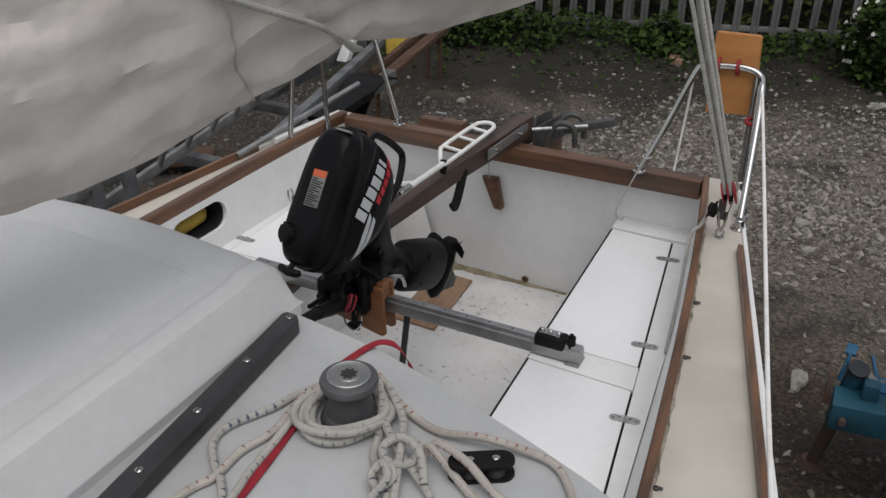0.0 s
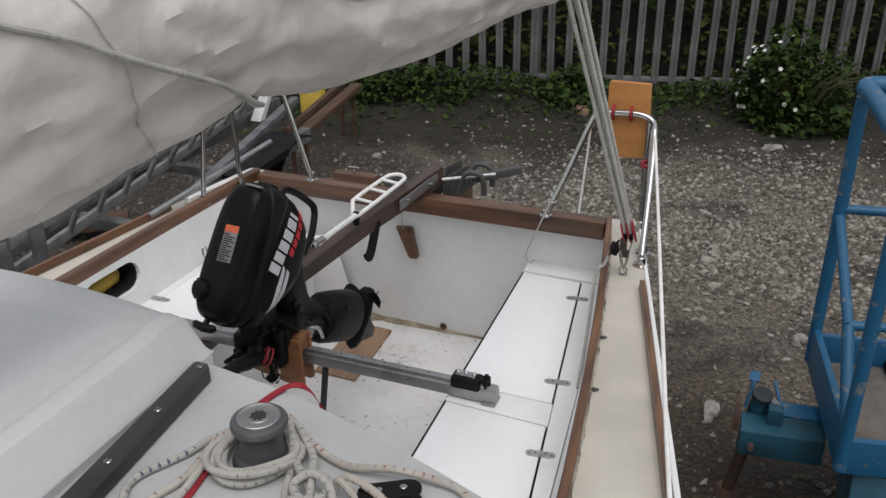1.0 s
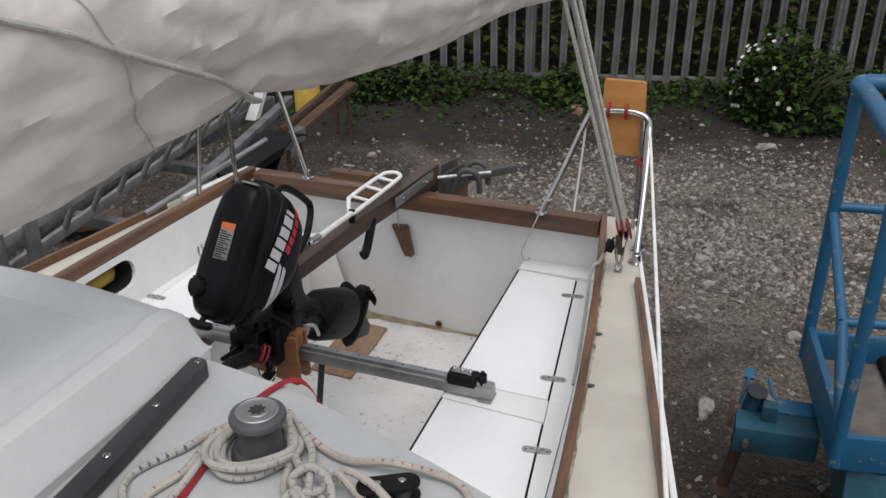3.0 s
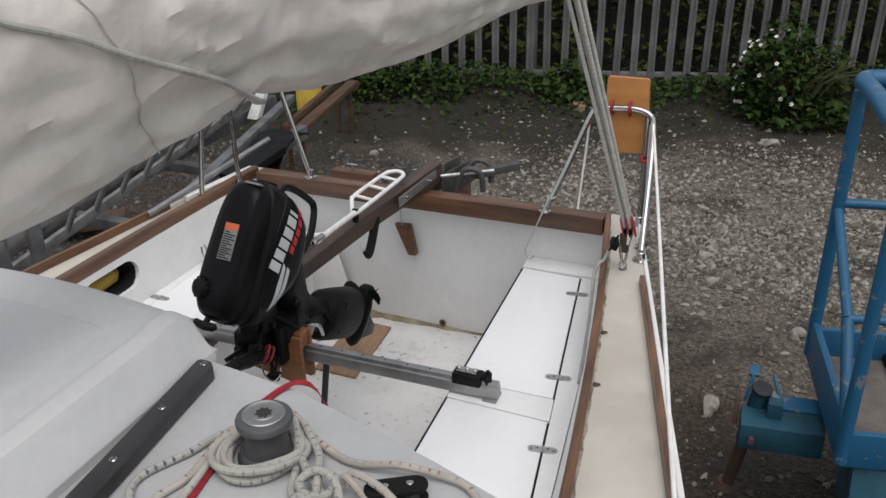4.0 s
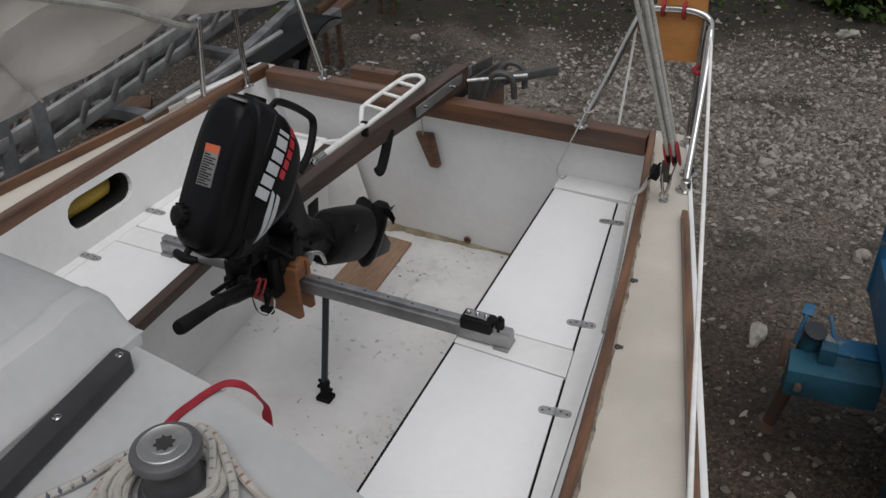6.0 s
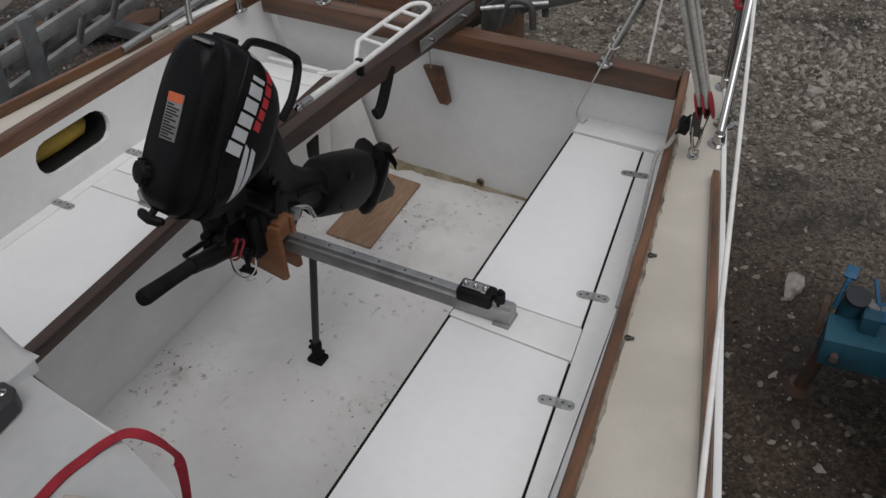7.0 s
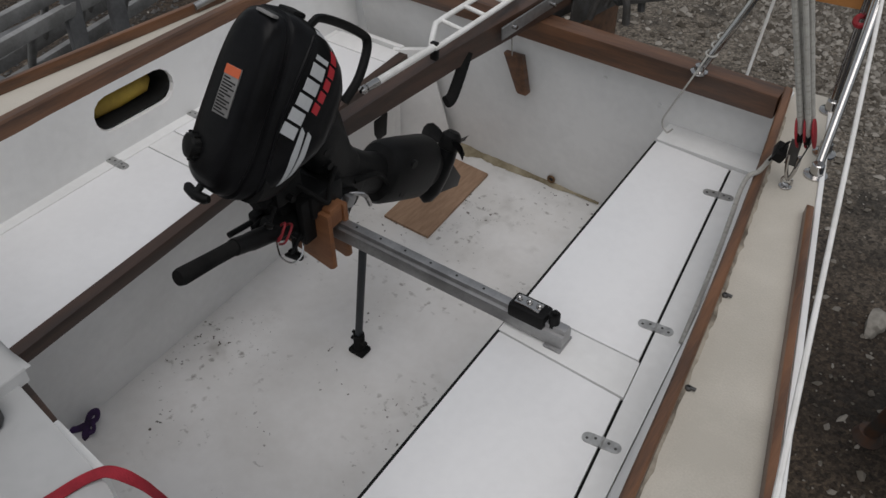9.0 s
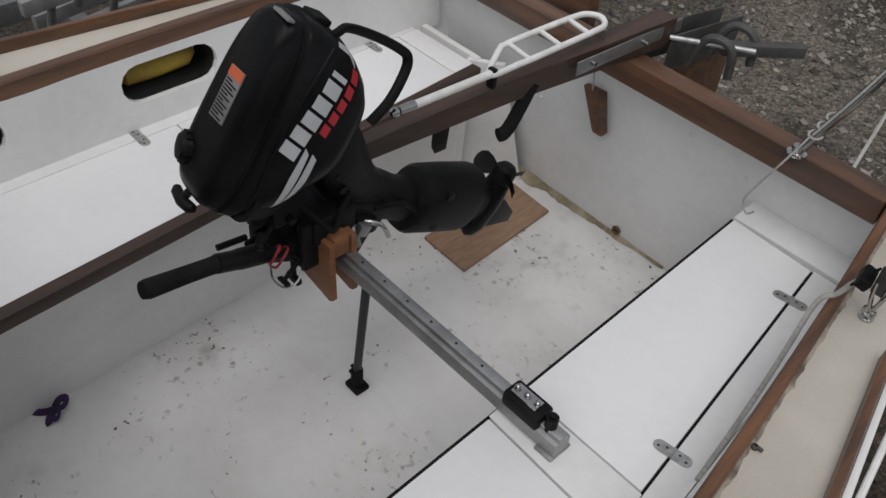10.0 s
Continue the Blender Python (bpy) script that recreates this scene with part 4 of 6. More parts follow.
# tackle hook on the port coaming
hk = thing("spare_shackle", "small dark shackle hanging on the coaming wall", "shackle", (-0.92, -0.52, 0.5))
part("bow", tube(smoothed([(-0.918, -0.53, 0.50), (-0.914, -0.535, 0.475), (-0.914, -0.522, 0.455), (-0.914, -0.509, 0.475), (-0.918, -0.514, 0.50)], 5, False), 0.004, 8), STEEL, hk)
part("eye_plate", turned([(0.016, 0), (0.016, 0.003), (0.010, 0.008)], axis_pose((-0.924, -0.522, 0.505), (1, 0, 0)), 14), PLASTIC, hk)
fender = lone("yellow_fender", tube([(-1.062, -1.035, 0.510), (-1.060, -1.015, 0.512), (-1.055, -0.94, 0.516), (-1.050, -0.85, 0.520), (-1.048, -0.825, 0.522)], [0.010, 0.030, 0.034, 0.031, 0.010], 16), YELLOW, "yellow fender stowed in the cave locker", "fender", (-1.06, -0.93, 0.48))

# ---- starboard quarter: pushpit, plank, tackle ----
push = thing("pushpit_rail", "polished stainless corner rail at the stern", "guard rail", (0.55, -0.2, 0.612))
TOP = 1.005
part("top_tube", tube(smoothed([(0.245, -0.115, 0.64), (0.305, -0.06, 0.795), (0.364, -0.015, 0.962), (0.386, -0.004, 0.990), (0.436, 0.0, 0.997), (0.520, 0.0, 0.999), (0.565, -0.005, 0.982), (0.578, -0.02, 0.945), (0.593, -0.11, 0.85), (0.618, -0.341, 0.612)], 6), 0.0105, 12), STEEL, push)
part("inner_leg", tube([(0.573, -0.012, 0.952), (0.594, -0.14, 0.755), (0.608, -0.246, 0.612)], 0.0105, 12), STEEL, push)
part("inner_leg", tube([(0.555, 0.0, 0.978), (0.560, -0.03, 0.80), (0.566, -0.06, 0.612)], 0.009, 12), STEEL, push)
for p in ((0.618, -0.341), (0.608, -0.246), (0.566, -0.06)):
    part("foot_flange", turned([(0.026, 0), (0.026, 0.004), (0.015, 0.007), (0.014, 0.03), (0.0115, 0.032)], pose(p[0], p[1], 0.612), 18), STEEL, push, "round steel flange")
part("foot_flange", turned([(0.022, 0), (0.022, 0.004), (0.013, 0.007), (0.0125, 0.02)], pose(0.245, -0.115, 0.638), 18), STEEL, push, "round steel flange")
part("lashing", merge(*[tube([Vector((0.262 + 0.005 * k, -0.10 + 0.016 * k, 0.69 + 0.018 * k)) + 0.014 * Vector((math.cos(a), math.sin(a), 0.2 * math.sin(a))) for a in np.linspace(0, 2 * math.pi, 10, endpoint=False)], 0.0028, 6, True) for k in range(3)], tube(smoothed([(0.258, -0.115, 0.69), (0.235, -0.145, 0.62), (0.205, -0.16, 0.54), (0.19, -0.155, 0.49), (0.21, -0.165, 0.47), (0.225, -0.165, 0.485)], 5), 0.0026, 6)), SHEET, push, "grey cord lashing")
board = lone("outboard_pad", prism([(0.410, 0.834), (0.561, 0.844), (0.549, 1.096), (0.542, 1.101), (0.414, 1.101), (0.409, 1.094)], -0.033, -0.011, 0.005, Matrix(((1, 0, 0, 0), (0, 0, -1, 0), (0, 1, 0, 0), (0, 0, 0, 1)))), OCHRE, "honey-varnished wooden board strapped to the stern rail", "board", (0.46, 0.02, 0.98))
for x in (0.433, 0.493):
    lone("red_clamp", tube([Vector((x, 0.008, 0.997)) + Vector((0, 0.024 * math.cos(a), 0.022 * math.sin(a))) for a in np.linspace(0, 2 * math.pi, 14, endpoint=False)], 0.0055, 8, True), RED, "red plastic clamp round the rail", "clamp", (x, 0, 1.0), "clamps on the rail")
lone("red_clamp", tube([Vector((0.566, -0.05, 0.848)) + Vector((0.014 * math.cos(a), 0.03 * math.sin(a), 0)) for a in np.linspace(0, 2 * math.pi, 12, endpoint=False)], 0.007, 8, True), RED, "red plastic clamp round the rail", "clamp", (0.548, -0.05, 0.86), "clamps on the rail")
lone("guard_wire", tube([(0.580, -0.03, 0.942), (0.590, -0.06, 0.925), (0.845, -1.5, 0.868), (1.03, -2.52, 0.86), (1.25, -3.9, 0.87)], 0.0045, 8), OFFWHITE, "white plastic-covered guard wire", "guard wire", (0.8, -1.5, 0.87))
lone("hanging_line", tube(smoothed([(0.362, -0.012, 0.952), (0.355, 0.0, 0.86), (0.346, 0.0, 0.74), (0.339, -0.01, 0.622), (0.336, -0.03, 0.5)], 5), 0.004, 8), OFFWHITE, "thin white line hanging from the rail", "line", (0.34, 0, 0.7))
for p, q in (((-0.993, -0.395, 0.612), (-0.945, -0.40, 0.92)), ((-0.955, -0.20, 0.612), (-0.985, -0.17, 0.98)), ((-0.70, -0.09, 0.638), (-0.815, -0.09, 1.02))):
    st = thing("stern_stanchion", "thin polished steel stanchion on the port quarter", "stanchion", p, "port stanchions")
    part("tube", rod(p, q, 0.0095, 12), STEEL, st)
    part("flange", turned([(0.024, 0), (0.024, 0.004), (0.013, 0.007), (0.012, 0.03)], pose(*p), 16), STEEL, st, "round steel flange")
lone("port_rail_tube", tube(smoothed([(-0.815, -0.09, 1.02), (-0.93, -0.12, 1.03), (-0.985, -0.17, 1.02), (-0.96, -0.40, 1.0), (-0.94, -0.5, 0.99)], 6), 0.0095, 10), STEEL, "polished steel top rail of the port quarter", "guard rail", (-0.9, -0.2, 1.0))
lone("deck_batten", plank((-1.045, -0.42, 0.628), (-0.985, -0.06, 0.628), 0.03, 0.022), OFFWHITE, "white batten lying along the port deck edge", "batten", (-1.01, -0.24, 0.62))
lone("spare_pole", rod((-1.075, -0.60, 0.632), (-1.0, 0.10, 0.70), 0.011, 12), ALU, "bare aluminium pole along the port quarter", "pole", (-1.04, -0.25, 0.65))

BOOM_END = Vector((0.392, -0.53, 1.44))
blk = thing("mainsheet_block", "red and black mainsheet block on the side deck", "block", (0.575, -0.43, 0.62))
FOOT = Vector((0.586, -0.437, 0.762))
RUN = (Vector((0.400, -0.53, 1.46)) - FOOT).normalized()
bm_pose = axis_pose(FOOT, RUN, (1, 0.1, 0))
for k in range(3):
    face = [(0.017 * math.cos(a), 0.036 * math.sin(a) + 0.002) for a in np.linspace(0, 2 * math.pi, 16, endpoint=False)]
    part("cheek", prism(face, -0.002 + 0.0165 * (k - 1), 0.002 + 0.0165 * (k - 1), 0.001, bm_pose @ Matrix(((0, 0, 1, 0), (1, 0, 0, 0), (0, 1, 0, 0), (0, 0, 0, 1)))), RED, blk, "red block cheek")
for dx in (-0.008, 0.008):
    part("sheave", turned([(0.015, -0.005), (0.011, 0.0), (0.015, 0.005)], axis_pose(FOOT + Vector((dx, 0, -0.01)), (1, 0.1, 0.15)), 14), PLASTIC, blk)
part("strap_plate", merge(plank(FOOT + Vector((-0.012, 0, -0.02)), (0.572, -0.425, 0.672), 0.022, 0.003, (0, 1, 0)), plank(FOOT + Vector((0.014, 0, -0.02)), (0.586, -0.424, 0.672), 0.018, 0.003, (1, 0, 0))), DARKGALV, blk, "dull steel straps")
part("shackle", tube(smoothed([(0.566, -0.428, 0.70), (0.569, -0.424, 0.66), (0.577, -0.42, 0.632), (0.586, -0.424, 0.66), (0.588, -0.428, 0.70)], 5), 0.0045, 8), STEEL, blk, "steel shackle")
part("deck_eye", merge(turned([(0.014, 0), (0.014, 0.003), (0.006, 0.006)], pose(0.577, -0.42, 0.612), 14), tube([Vector((0.577, -0.42, 0.628)) + 0.011 * Vector((math.cos(a), 0, math.sin(a))) for a in np.linspace(0, 2 * math.pi, 12, endpoint=False)], 0.003, 8, True)), STEEL, blk)
part("cam_cleat", merge(box(-0.012, 0.012, -0.022, 0.022, -0.012, 0.012, 0.005, pose(0.549, -0.443, 0.706, 10, 20, 15)), plank((0.56, -0.44, 0.735), (0.536, -0.452, 0.685), 0.02, 0.005, (1, 0, 0.4))), PLASTIC, blk, "black cam cleat")
tackle = thing("mainsheet_tackle", "four-part grey mainsheet from block to boom", "rope", (0.55, -0.45, 0.75))
for dx, dy, ex in ((-0.010, -0.002, -0.012), (-0.007, 0.014, 0.004), (0.007, -0.002, 0.014), (0.010, 0.014, 0.026)):
    part("fall", tube([FOOT + Vector((dx, dy, -0.005)), FOOT + Vector((dx, dy, 0)) + 0.05 * RUN, (BOOM_END.x + ex, BOOM_END.y + dy, 1.47)], 0.0060, 9), SHEET, tackle)
lone("sheet_tail", tube(smoothed([(0.556, -0.44, 0.705), (0.538, -0.446, 0.690), (0.522, -0.455, 0.652), (0.507, -0.468, 0.640), (0.503, -0.49, 0.615), (0.510, -0.54, 0.575), (0.519, -0.61, 0.525), (0.526, -0.68, 0.475), (0.531, -0.74, 0.437), (0.538, -0.80, 0.424)], 6), 0.0055, 8), SHEET, "grey-white sheet tail draped over the coaming", "rope", (0.5, -0.6, 0.45))

# ---- winch, clutch and coiled lines on the cabin top ----
WX, WY = 0.347, -2.037
SHX, SHY = 0.014, 0.018


def ribbon(pts, half, thick):
    """A flat strap along points, its width level."""
    rings = []
    for i, p in enumerate(pts):
        d = Vector(pts[min(i + 1, len(pts) - 1)]) - Vector(pts[max(i - 1, 0)])
        s = d.cross(Vector((0, 0, 1))).normalized() * half
        u = Vector((0, 0, thick / 2))
        p = Vector(p)
        rings.append([p - s - u, p + s - u, p + s + u, p - s + u])
    return loft(rings)


winch = thing("sheet_winch", "grey anodised sheet winch on the cabin top", "winch", (WX, WY, CR))
part("base", turned([(0.043, 0.0), (0.043, 0.006), (0.040, 0.012), (0.036, 0.016)], pose(WX, WY, CR), 32), ANOD, winch)
part("drum", turned([(0.036, 0.014), (0.032, 0.022), (0.0300, 0.036), (0.0305, 0.046), (0.034, 0.055), (0.0395, 0.060), (0.0402, 0.066), (0.0385, 0.070), (0.031, 0.0725)], pose(WX, WY, CR), 40), ANOD, winch, "grey anodised drum")
part("cap", turned([(0.0300, 0.070), (0.0300, 0.0745), (0.0285, 0.0755), (0.0270, 0.0745), (0.0165, 0.0745), (0.0155, 0.0755), (0.0135, 0.0755)], pose(WX, WY, CR), 32), ALU, winch, "bare metal top ring")
star = []
for k in range(16):
    r = 0.0125 if k % 2 == 0 else 0.0088
    star.append((r * math.cos(2 * math.pi * k / 16), r * math.sin(2 * math.pi * k / 16)))
part("socket", prism(star, 0.0750, 0.0763, 0, pose(WX, WY, CR)), DARK, winch, "dark star-shaped handle socket")
clutch = thing("rope_clutch", "black deck organiser with two steel bolts", "deck organiser", (0.545, -2.057, CR))
cp = []
for cx, cy, a0, a1 in ((0.576, -2.044, -60, 120), (0.531, -2.071, 120, 300)):
    cp += [(cx + 0.0165 * math.cos(radians(a)), cy + 0.0165 * math.sin(radians(a))) for a in np.linspace(a0, a1, 9)]
part("plate", prism(cp, CR + 0.020, CR + 0.027, 0.003), PLASTIC, clutch)
part("foot_plate", prism(cp, CR, CR + 0.005, 0.001), PLASTIC, clutch)
for x, y in ((0.569, -2.048), (0.541, -2.065)):
    part("sheave", turned([(0.013, 0.005), (0.009, 0.012), (0.013, 0.0199)], pose(x, y, CR), 14), GREYPL, clutch)
    part("bolt", turned([(0.005, 0), (0.005, 0.0015), (0.002, 0.003)], pose(x, y, CR + 0.027), 12), STEEL, clutch, "steel bolt head")
RZ = CR + 0.0065


def line(name, pts, material, label, r=0.0056, n=8, lift=None):
    p3 = [(p[0] + SHX, p[1] + SHY, RZ + (p[2] if len(p) > 2 else 0)) for p in pts]
    return lone(name, tube(smoothed(p3, n), r, 9), material, label, "rope", p3[0], "lines on the cabin top")


line("halyard_tail", [(0.285, -2.005, 0.01), (0.244, -2.048), (0.228, -2.092), (0.198, -2.150), (0.200, -2.186), (0.231, -2.220), (0.262, -2.244), (0.30, -2.30), (0.32, -2.42)], ROPEB, "white line with blue flecks beside the winch")
line("halyard_tail", [(0.29, -2.01, 0.022), (0.261, -2.066, 0.01), (0.259, -2.130), (0.244, -2.184), (0.244, -2.235), (0.230, -2.27), (0.21, -2.36)], ROPER, "white line with red flecks beside the winch")
line("halyard_tail", [(0.283, -2.075, 0.012), (0.268, -2.085, 0.005), (0.273, -2.155), (0.278, -2.211), (0.284, -2.240), (0.30, -2.34)], ROPEP, "plain grey-white line beside the winch")
line("halyard_tail", [(0.30, -1.99, 0.02), (0.333, -1.985, 0.02), (0.391, -2.013, 0.004), (0.454, -2.033), (0.523, -2.030, 0.012), (0.577, -2.020, 0.004), (0.615, -2.023, 0.001), (0.642, -2.045), (0.664, -2.085), (0.672, -2.16), (0.66, -2.24)], ROPER, "white line with red flecks over the organiser")
line("halyard_tail", [(0.32, -1.99, 0.03), (0.347, -2.002, 0.022), (0.386, -2.056, 0.012), (0.433, -2.101, 0.012), (0.477, -2.130, 0.01), (0.507, -2.149), (0.54, -2.2), (0.56, -2.3)], ROPEP, "plain grey-white line beside the winch")
line("halyard_tail", [(0.34, -1.997, 0.012), (0.381, -2.058, 0.002), (0.405, -2.115, 0.002), (0.436, -2.146, 0.006), (0.458, -2.175), (0.47, -2.27)], ROPEB, "white line with blue flecks beside the winch")
line("halyard_tail", [(0.36, -2.0, 0.022), (0.405, -2.04, 0.012), (0.425, -2.075, 0.016), (0.442, -2.11, 0.02), (0.462, -2.16, 0.006), (0.50, -2.24)], ROPEP, "plain grey-white line beside the winch")
line("halyard_tail", [(0.466, -2.088, 0.006), (0.472, -2.086, 0.022), (0.506, -2.100, 0.010), (0.538, -2.116, 0.002), (0.575, -2.138), (0.63, -2.19)], ROPER, "white line with red flecks over the organiser")
line("halyard_tail", [(0.470, -2.080, 0.012), (0.482, -2.080, 0.026), (0.528, -2.093, 0.024), (0.574, -2.108, 0.003), (0.625, -2.122), (0.69, -2.17)], ROPER, "white line with red flecks over the organiser")
line("halyard_tail", [(0.415, -2.10, 0.014), (0.435, -2.085, 0.02), (0.462, -2.095, 0.024), (0.463, -2.122, 0.02), (0.437, -2.132, 0.02), (0.42, -2.115, 0.024), (0.436, -2.095, 0.03), (0.47, -2.11, 0.03), (0.492, -2.14, 0.012)], ROPEP, "knotted grey-white line by the organiser")
line("halyard_tail", [(0.425, -2.15, 0.006), (0.440, -2.138, 0.018), (0.455, -2.150, 0.018), (0.445, -2.168, 0.012), (0.428, -2.160, 0.014), (0.434, -2.142, 0.024), (0.452, -2.16, 0.024), (0.44, -2.18, 0.004)], ROPEB, "knotted line with blue flecks")
coil = thing("coiled_line", "grey-white line coiled in turns round the winch", "rope", (WX, WY, CR), "lines on the cabin top")
for k, (ra, rb, dz, off) in enumerate(((0.050, 0.050, 0.0, 0.004), (0.054, 0.052, 0.002, 0.008), (0.048, 0.048, 0.011, 0.005), (0.052, 0.051, 0.011, 0.012))):
    pts = []
    for i in range(28):
        a = 2 * math.pi * i / 28
        w = 0.004 * math.sin(3 * a + k)
        d = Vector((-0.55, -0.83))
        out = off * max(0.0, math.cos(a) * d.x + math.sin(a) * d.y) * 2
        pts.append((WX + (ra + w + out) * math.cos(a), WY + (rb + w + out) * math.sin(a), RZ + dz + 0.004 * (1 + math.sin(2 * a + 1.3 * k))))
    part("turn", tube(pts, 0.0056, 9, True), ROPEP, coil)
pts = smoothed([(0.338, -1.868, CR - 0.13), (0.337, -1.858, CR - 0.08), (0.334, -1.853, CR - 0.040), (0.328, -1.858, CR - 0.014), (0.318, -1.866, RZ - 0.002), (0.304, -1.872, RZ + 0.003), (0.292, -1.878, RZ + 0.001), (0.281, -1.893, RZ - 0.003), (0.275, -1.915, RZ - 0.004), (0.270, -1.95, RZ - 0.004), (0.276, -2.01, RZ - 0.003), (0.282, -2.06, RZ - 0.002), (0.291, -2.112, RZ - 0.003), (0.305, -2.215, RZ - 0.003), (0.315, -2.34, RZ - 0.003)], 6)
lone("red_strap", ribbon(pts, 0.0065, 0.0016), WEB, "red webbing strap lying across the cabin top", "strap", (0.28, -2.1, CR))

# ---- the boom and its furled sail ----
KEY = ((-3.0, 1.39, 0.25), (-2.131, 1.369, 0.25), (-1.977, 1.386, 0.25), (-1.888, 1.411, 0.248), (-1.813, 1.421, 0.246), (-1.742, 1.435, 0.244), (-1.692, 1.449, 0.242), (-1.64, 1.458, 0.24), (-1.587, 1.446, 0.24), (-1.469, 1.421, 0.233), (-1.316, 1.419, 0.226), (-1.139, 1.425, 0.21), (-0.932, 1.441, 0.177), (-0.686, 1.456, 0.115), (-0.55, 1.45, 0.07), (-0.50, 1.46, 0.03))
sailbag = thing("furled_mainsail", "creased grey-white mainsail furled along the boom", "sail", (0.3, -2.0, 1.7))


def seam_y(deg):
    return float(np.interp(deg, [-95, -73, -31, -16, 2, 70], [-1.81, -1.86, -1.94, -1.96, -2.0, -2.15]))


def cloth(y, a, proud=0.0):
    """A point of the creased cloth at y, a radians round the boom."""
    zb = float(np.interp(y, [k[0] for k in KEY], [k[1] for k in KEY])) - 0.013
    hh = float(np.interp(y, [k[0] for k in KEY], [k[2] for k in KEY]))
    ww = 0.13 * min(1.0, hh / 0.235) ** 0.8 + proud
    n1 = noise.noise((2.2 * math.cos(a), y * 2.6, 2.2 * math.sin(a) + 7)) * 0.026
    n2 = (math.hypot(noise.noise((3.5 * math.cos(a) + 9, y * 5.5 + 2 * math.sin(a), 3.5 * math.sin(a))), 0.10) - 0.05) * 0.046
    n3 = (math.hypot(noise.noise((6 * math.cos(a) + 3 * y, y * 13, 6 * math.sin(a) + 3)), 0.12) - 0.06) * 0.020
    f = 1 + (n1 - n2 - n3) * min(1.0, hh / 0.15) / 0.2
    wrapped = (math.degrees(a) + 180) % 360 - 180
    f -= 0.02 * math.exp(-((y - seam_y(wrapped)) / 0.012) ** 2)
    x = 0.352 + 0.22 * (y + 0.5) + ww * f * math.cos(a)
    z = zb + hh + (hh + proud) * math.sin(a) * (1 + 0.35 * (f - 1))
    return (x, y, z)


rings = [[cloth(y, 2 * math.pi * k / 96) for k in range(96)] for y in np.linspace(-3.0, -0.50, 200)]
part("cloth", loft(rings), SAIL, sailbag, "creased grey-white sailcloth")
tie = [cloth(y, radians(a), 0.008 if a > -25 else 0.016) for y, a in ((-2.5, 66), (-2.3, 36), (-2.18, 18), (-2.12, 11), (-2.05, 3), (-2.0, -4), (-1.94, -13), (-1.86, -25), (-1.78, -38), (-1.68, -64), (-1.62, -82), (-1.60, -100), (-1.58, -130), (-1.58, -170), (-1.63, -220))]
part("sail_tie", tube(smoothed(tie, 6), 0.0048, 8), SHEET, sailbag, "thin grey cord tied round the sail")
part("seam", tube([cloth(seam_y(math.degrees(t)), t, 0.0032) for t in np.linspace(radians(-95), radians(70), 200)], 0.0012, 6), SEAM, sailbag, "stitched brown seam")
part("boom", rod((-0.225, -3.04, 1.64), (0.335, -0.47, 1.50), 0.034, 16), ALU, sailbag, "aluminium boom inside the sail")
mast = thing("mast", "grey aluminium mast carrying the boom", "mast", (-0.235, -3.09, CR))
part("tube", rod((-0.235, -3.09, CR - 0.01), (-0.235, -3.09, 7.5), 0.05, 20), ALU, mast)
for x, y, yz in ((0.60, -1.07, 0), (0.655, -1.52, 0), (0.585, -0.82, 0)):
    lone("deck_clip", merge(turned([(0.006, 0), (0.006, 0.005), (0.003, 0.008)], pose(coam_r(y) + 0.030, y, 0.612), 10), box(-0.004, 0.013, -0.003, 0.003, 0.004, 0.008, 0.001, pose(coam_r(y) + 0.030, y, 0.612))), DARKGALV, "small steel cover clip beside the coaming", "clip", (coam_r(y) + 0.030, y, 0.612), "cover clips")

# ---- behind the transom ----
rud = thing("rudder_head", "weathered galvanised rudder head and gudgeons", "rudder head", (-0.2, 0.08, 0.6))
part("cheek_plate", plank((-0.262, 0.02, 0.62), (-0.225, 0.30, 0.60), 0.006, 0.10), DARKGALV, rud)
part("cheek_plate", plank((-0.195, 0.02, 0.62), (-0.165, 0.30, 0.60), 0.006, 0.10), DARKGALV, rud)
part("blade", box(-0.225, -0.195, 0.12, 0.36, -0.3, 0.56, 0.006), WOODX, rud, "wooden rudder blade")
for k, y in enumerate((0.05, 0.15)):
    part("hoop", tube(smoothed([(-0.15, y, 0.60), (-0.13, y + 0.01, 0.67), (-0.10, y + 0.02, 0.69), (-0.06, y + 0.03, 0.67), (-0.05, y + 0.03, 0.60)], 5), 0.011, 8), DARKGALV, rud)
part("rod", rod((-0.20, 0.02, 0.665), (-0.02, 0.12, 0.675), 0.007, 10), HINGE, rud)
part("arm", plank((-0.10, 0.10, 0.655), (0.03, 0.28, 0.645), 0.03, 0.03), DARKGALV, rud)
part("pintle", box(-0.24, -0.18, -0.037, 0.13, 0.42, 0.46, 0.004), DARKGALV, rud)
padthing = thing("transom_pad", "brown wooden pad with a steel bolt behind the transom", "wooden pad", (-0.65, 0.18, 0.5))
part("pad", box(-0.75, -0.555, 0.16, 0.21, 0.46, 0.575, 0.005), WOODX, padthing)
part("arm", box(-0.70, -0.60, -0.035, 0.165, 0.44, 0.47, 0.004), GALV, padthing)
part("bolt", merge(rod((-0.66, 0.185, 0.57), (-0.66, 0.185, 0.60), 0.006, 8), rod((-0.685, 0.185, 0.60), (-0.635, 0.185, 0.60), 0.005, 8)), STEEL, padthing)

# ---- the outboard motor, tilted up on its bracket ----
MM = Matrix(((0.988, 0.15, 0.0, -0.36), (-0.068, 0.449, -0.891, -0.93), (-0.134, 0.881, 0.454, 0.50), (0, 0, 0, 1)))


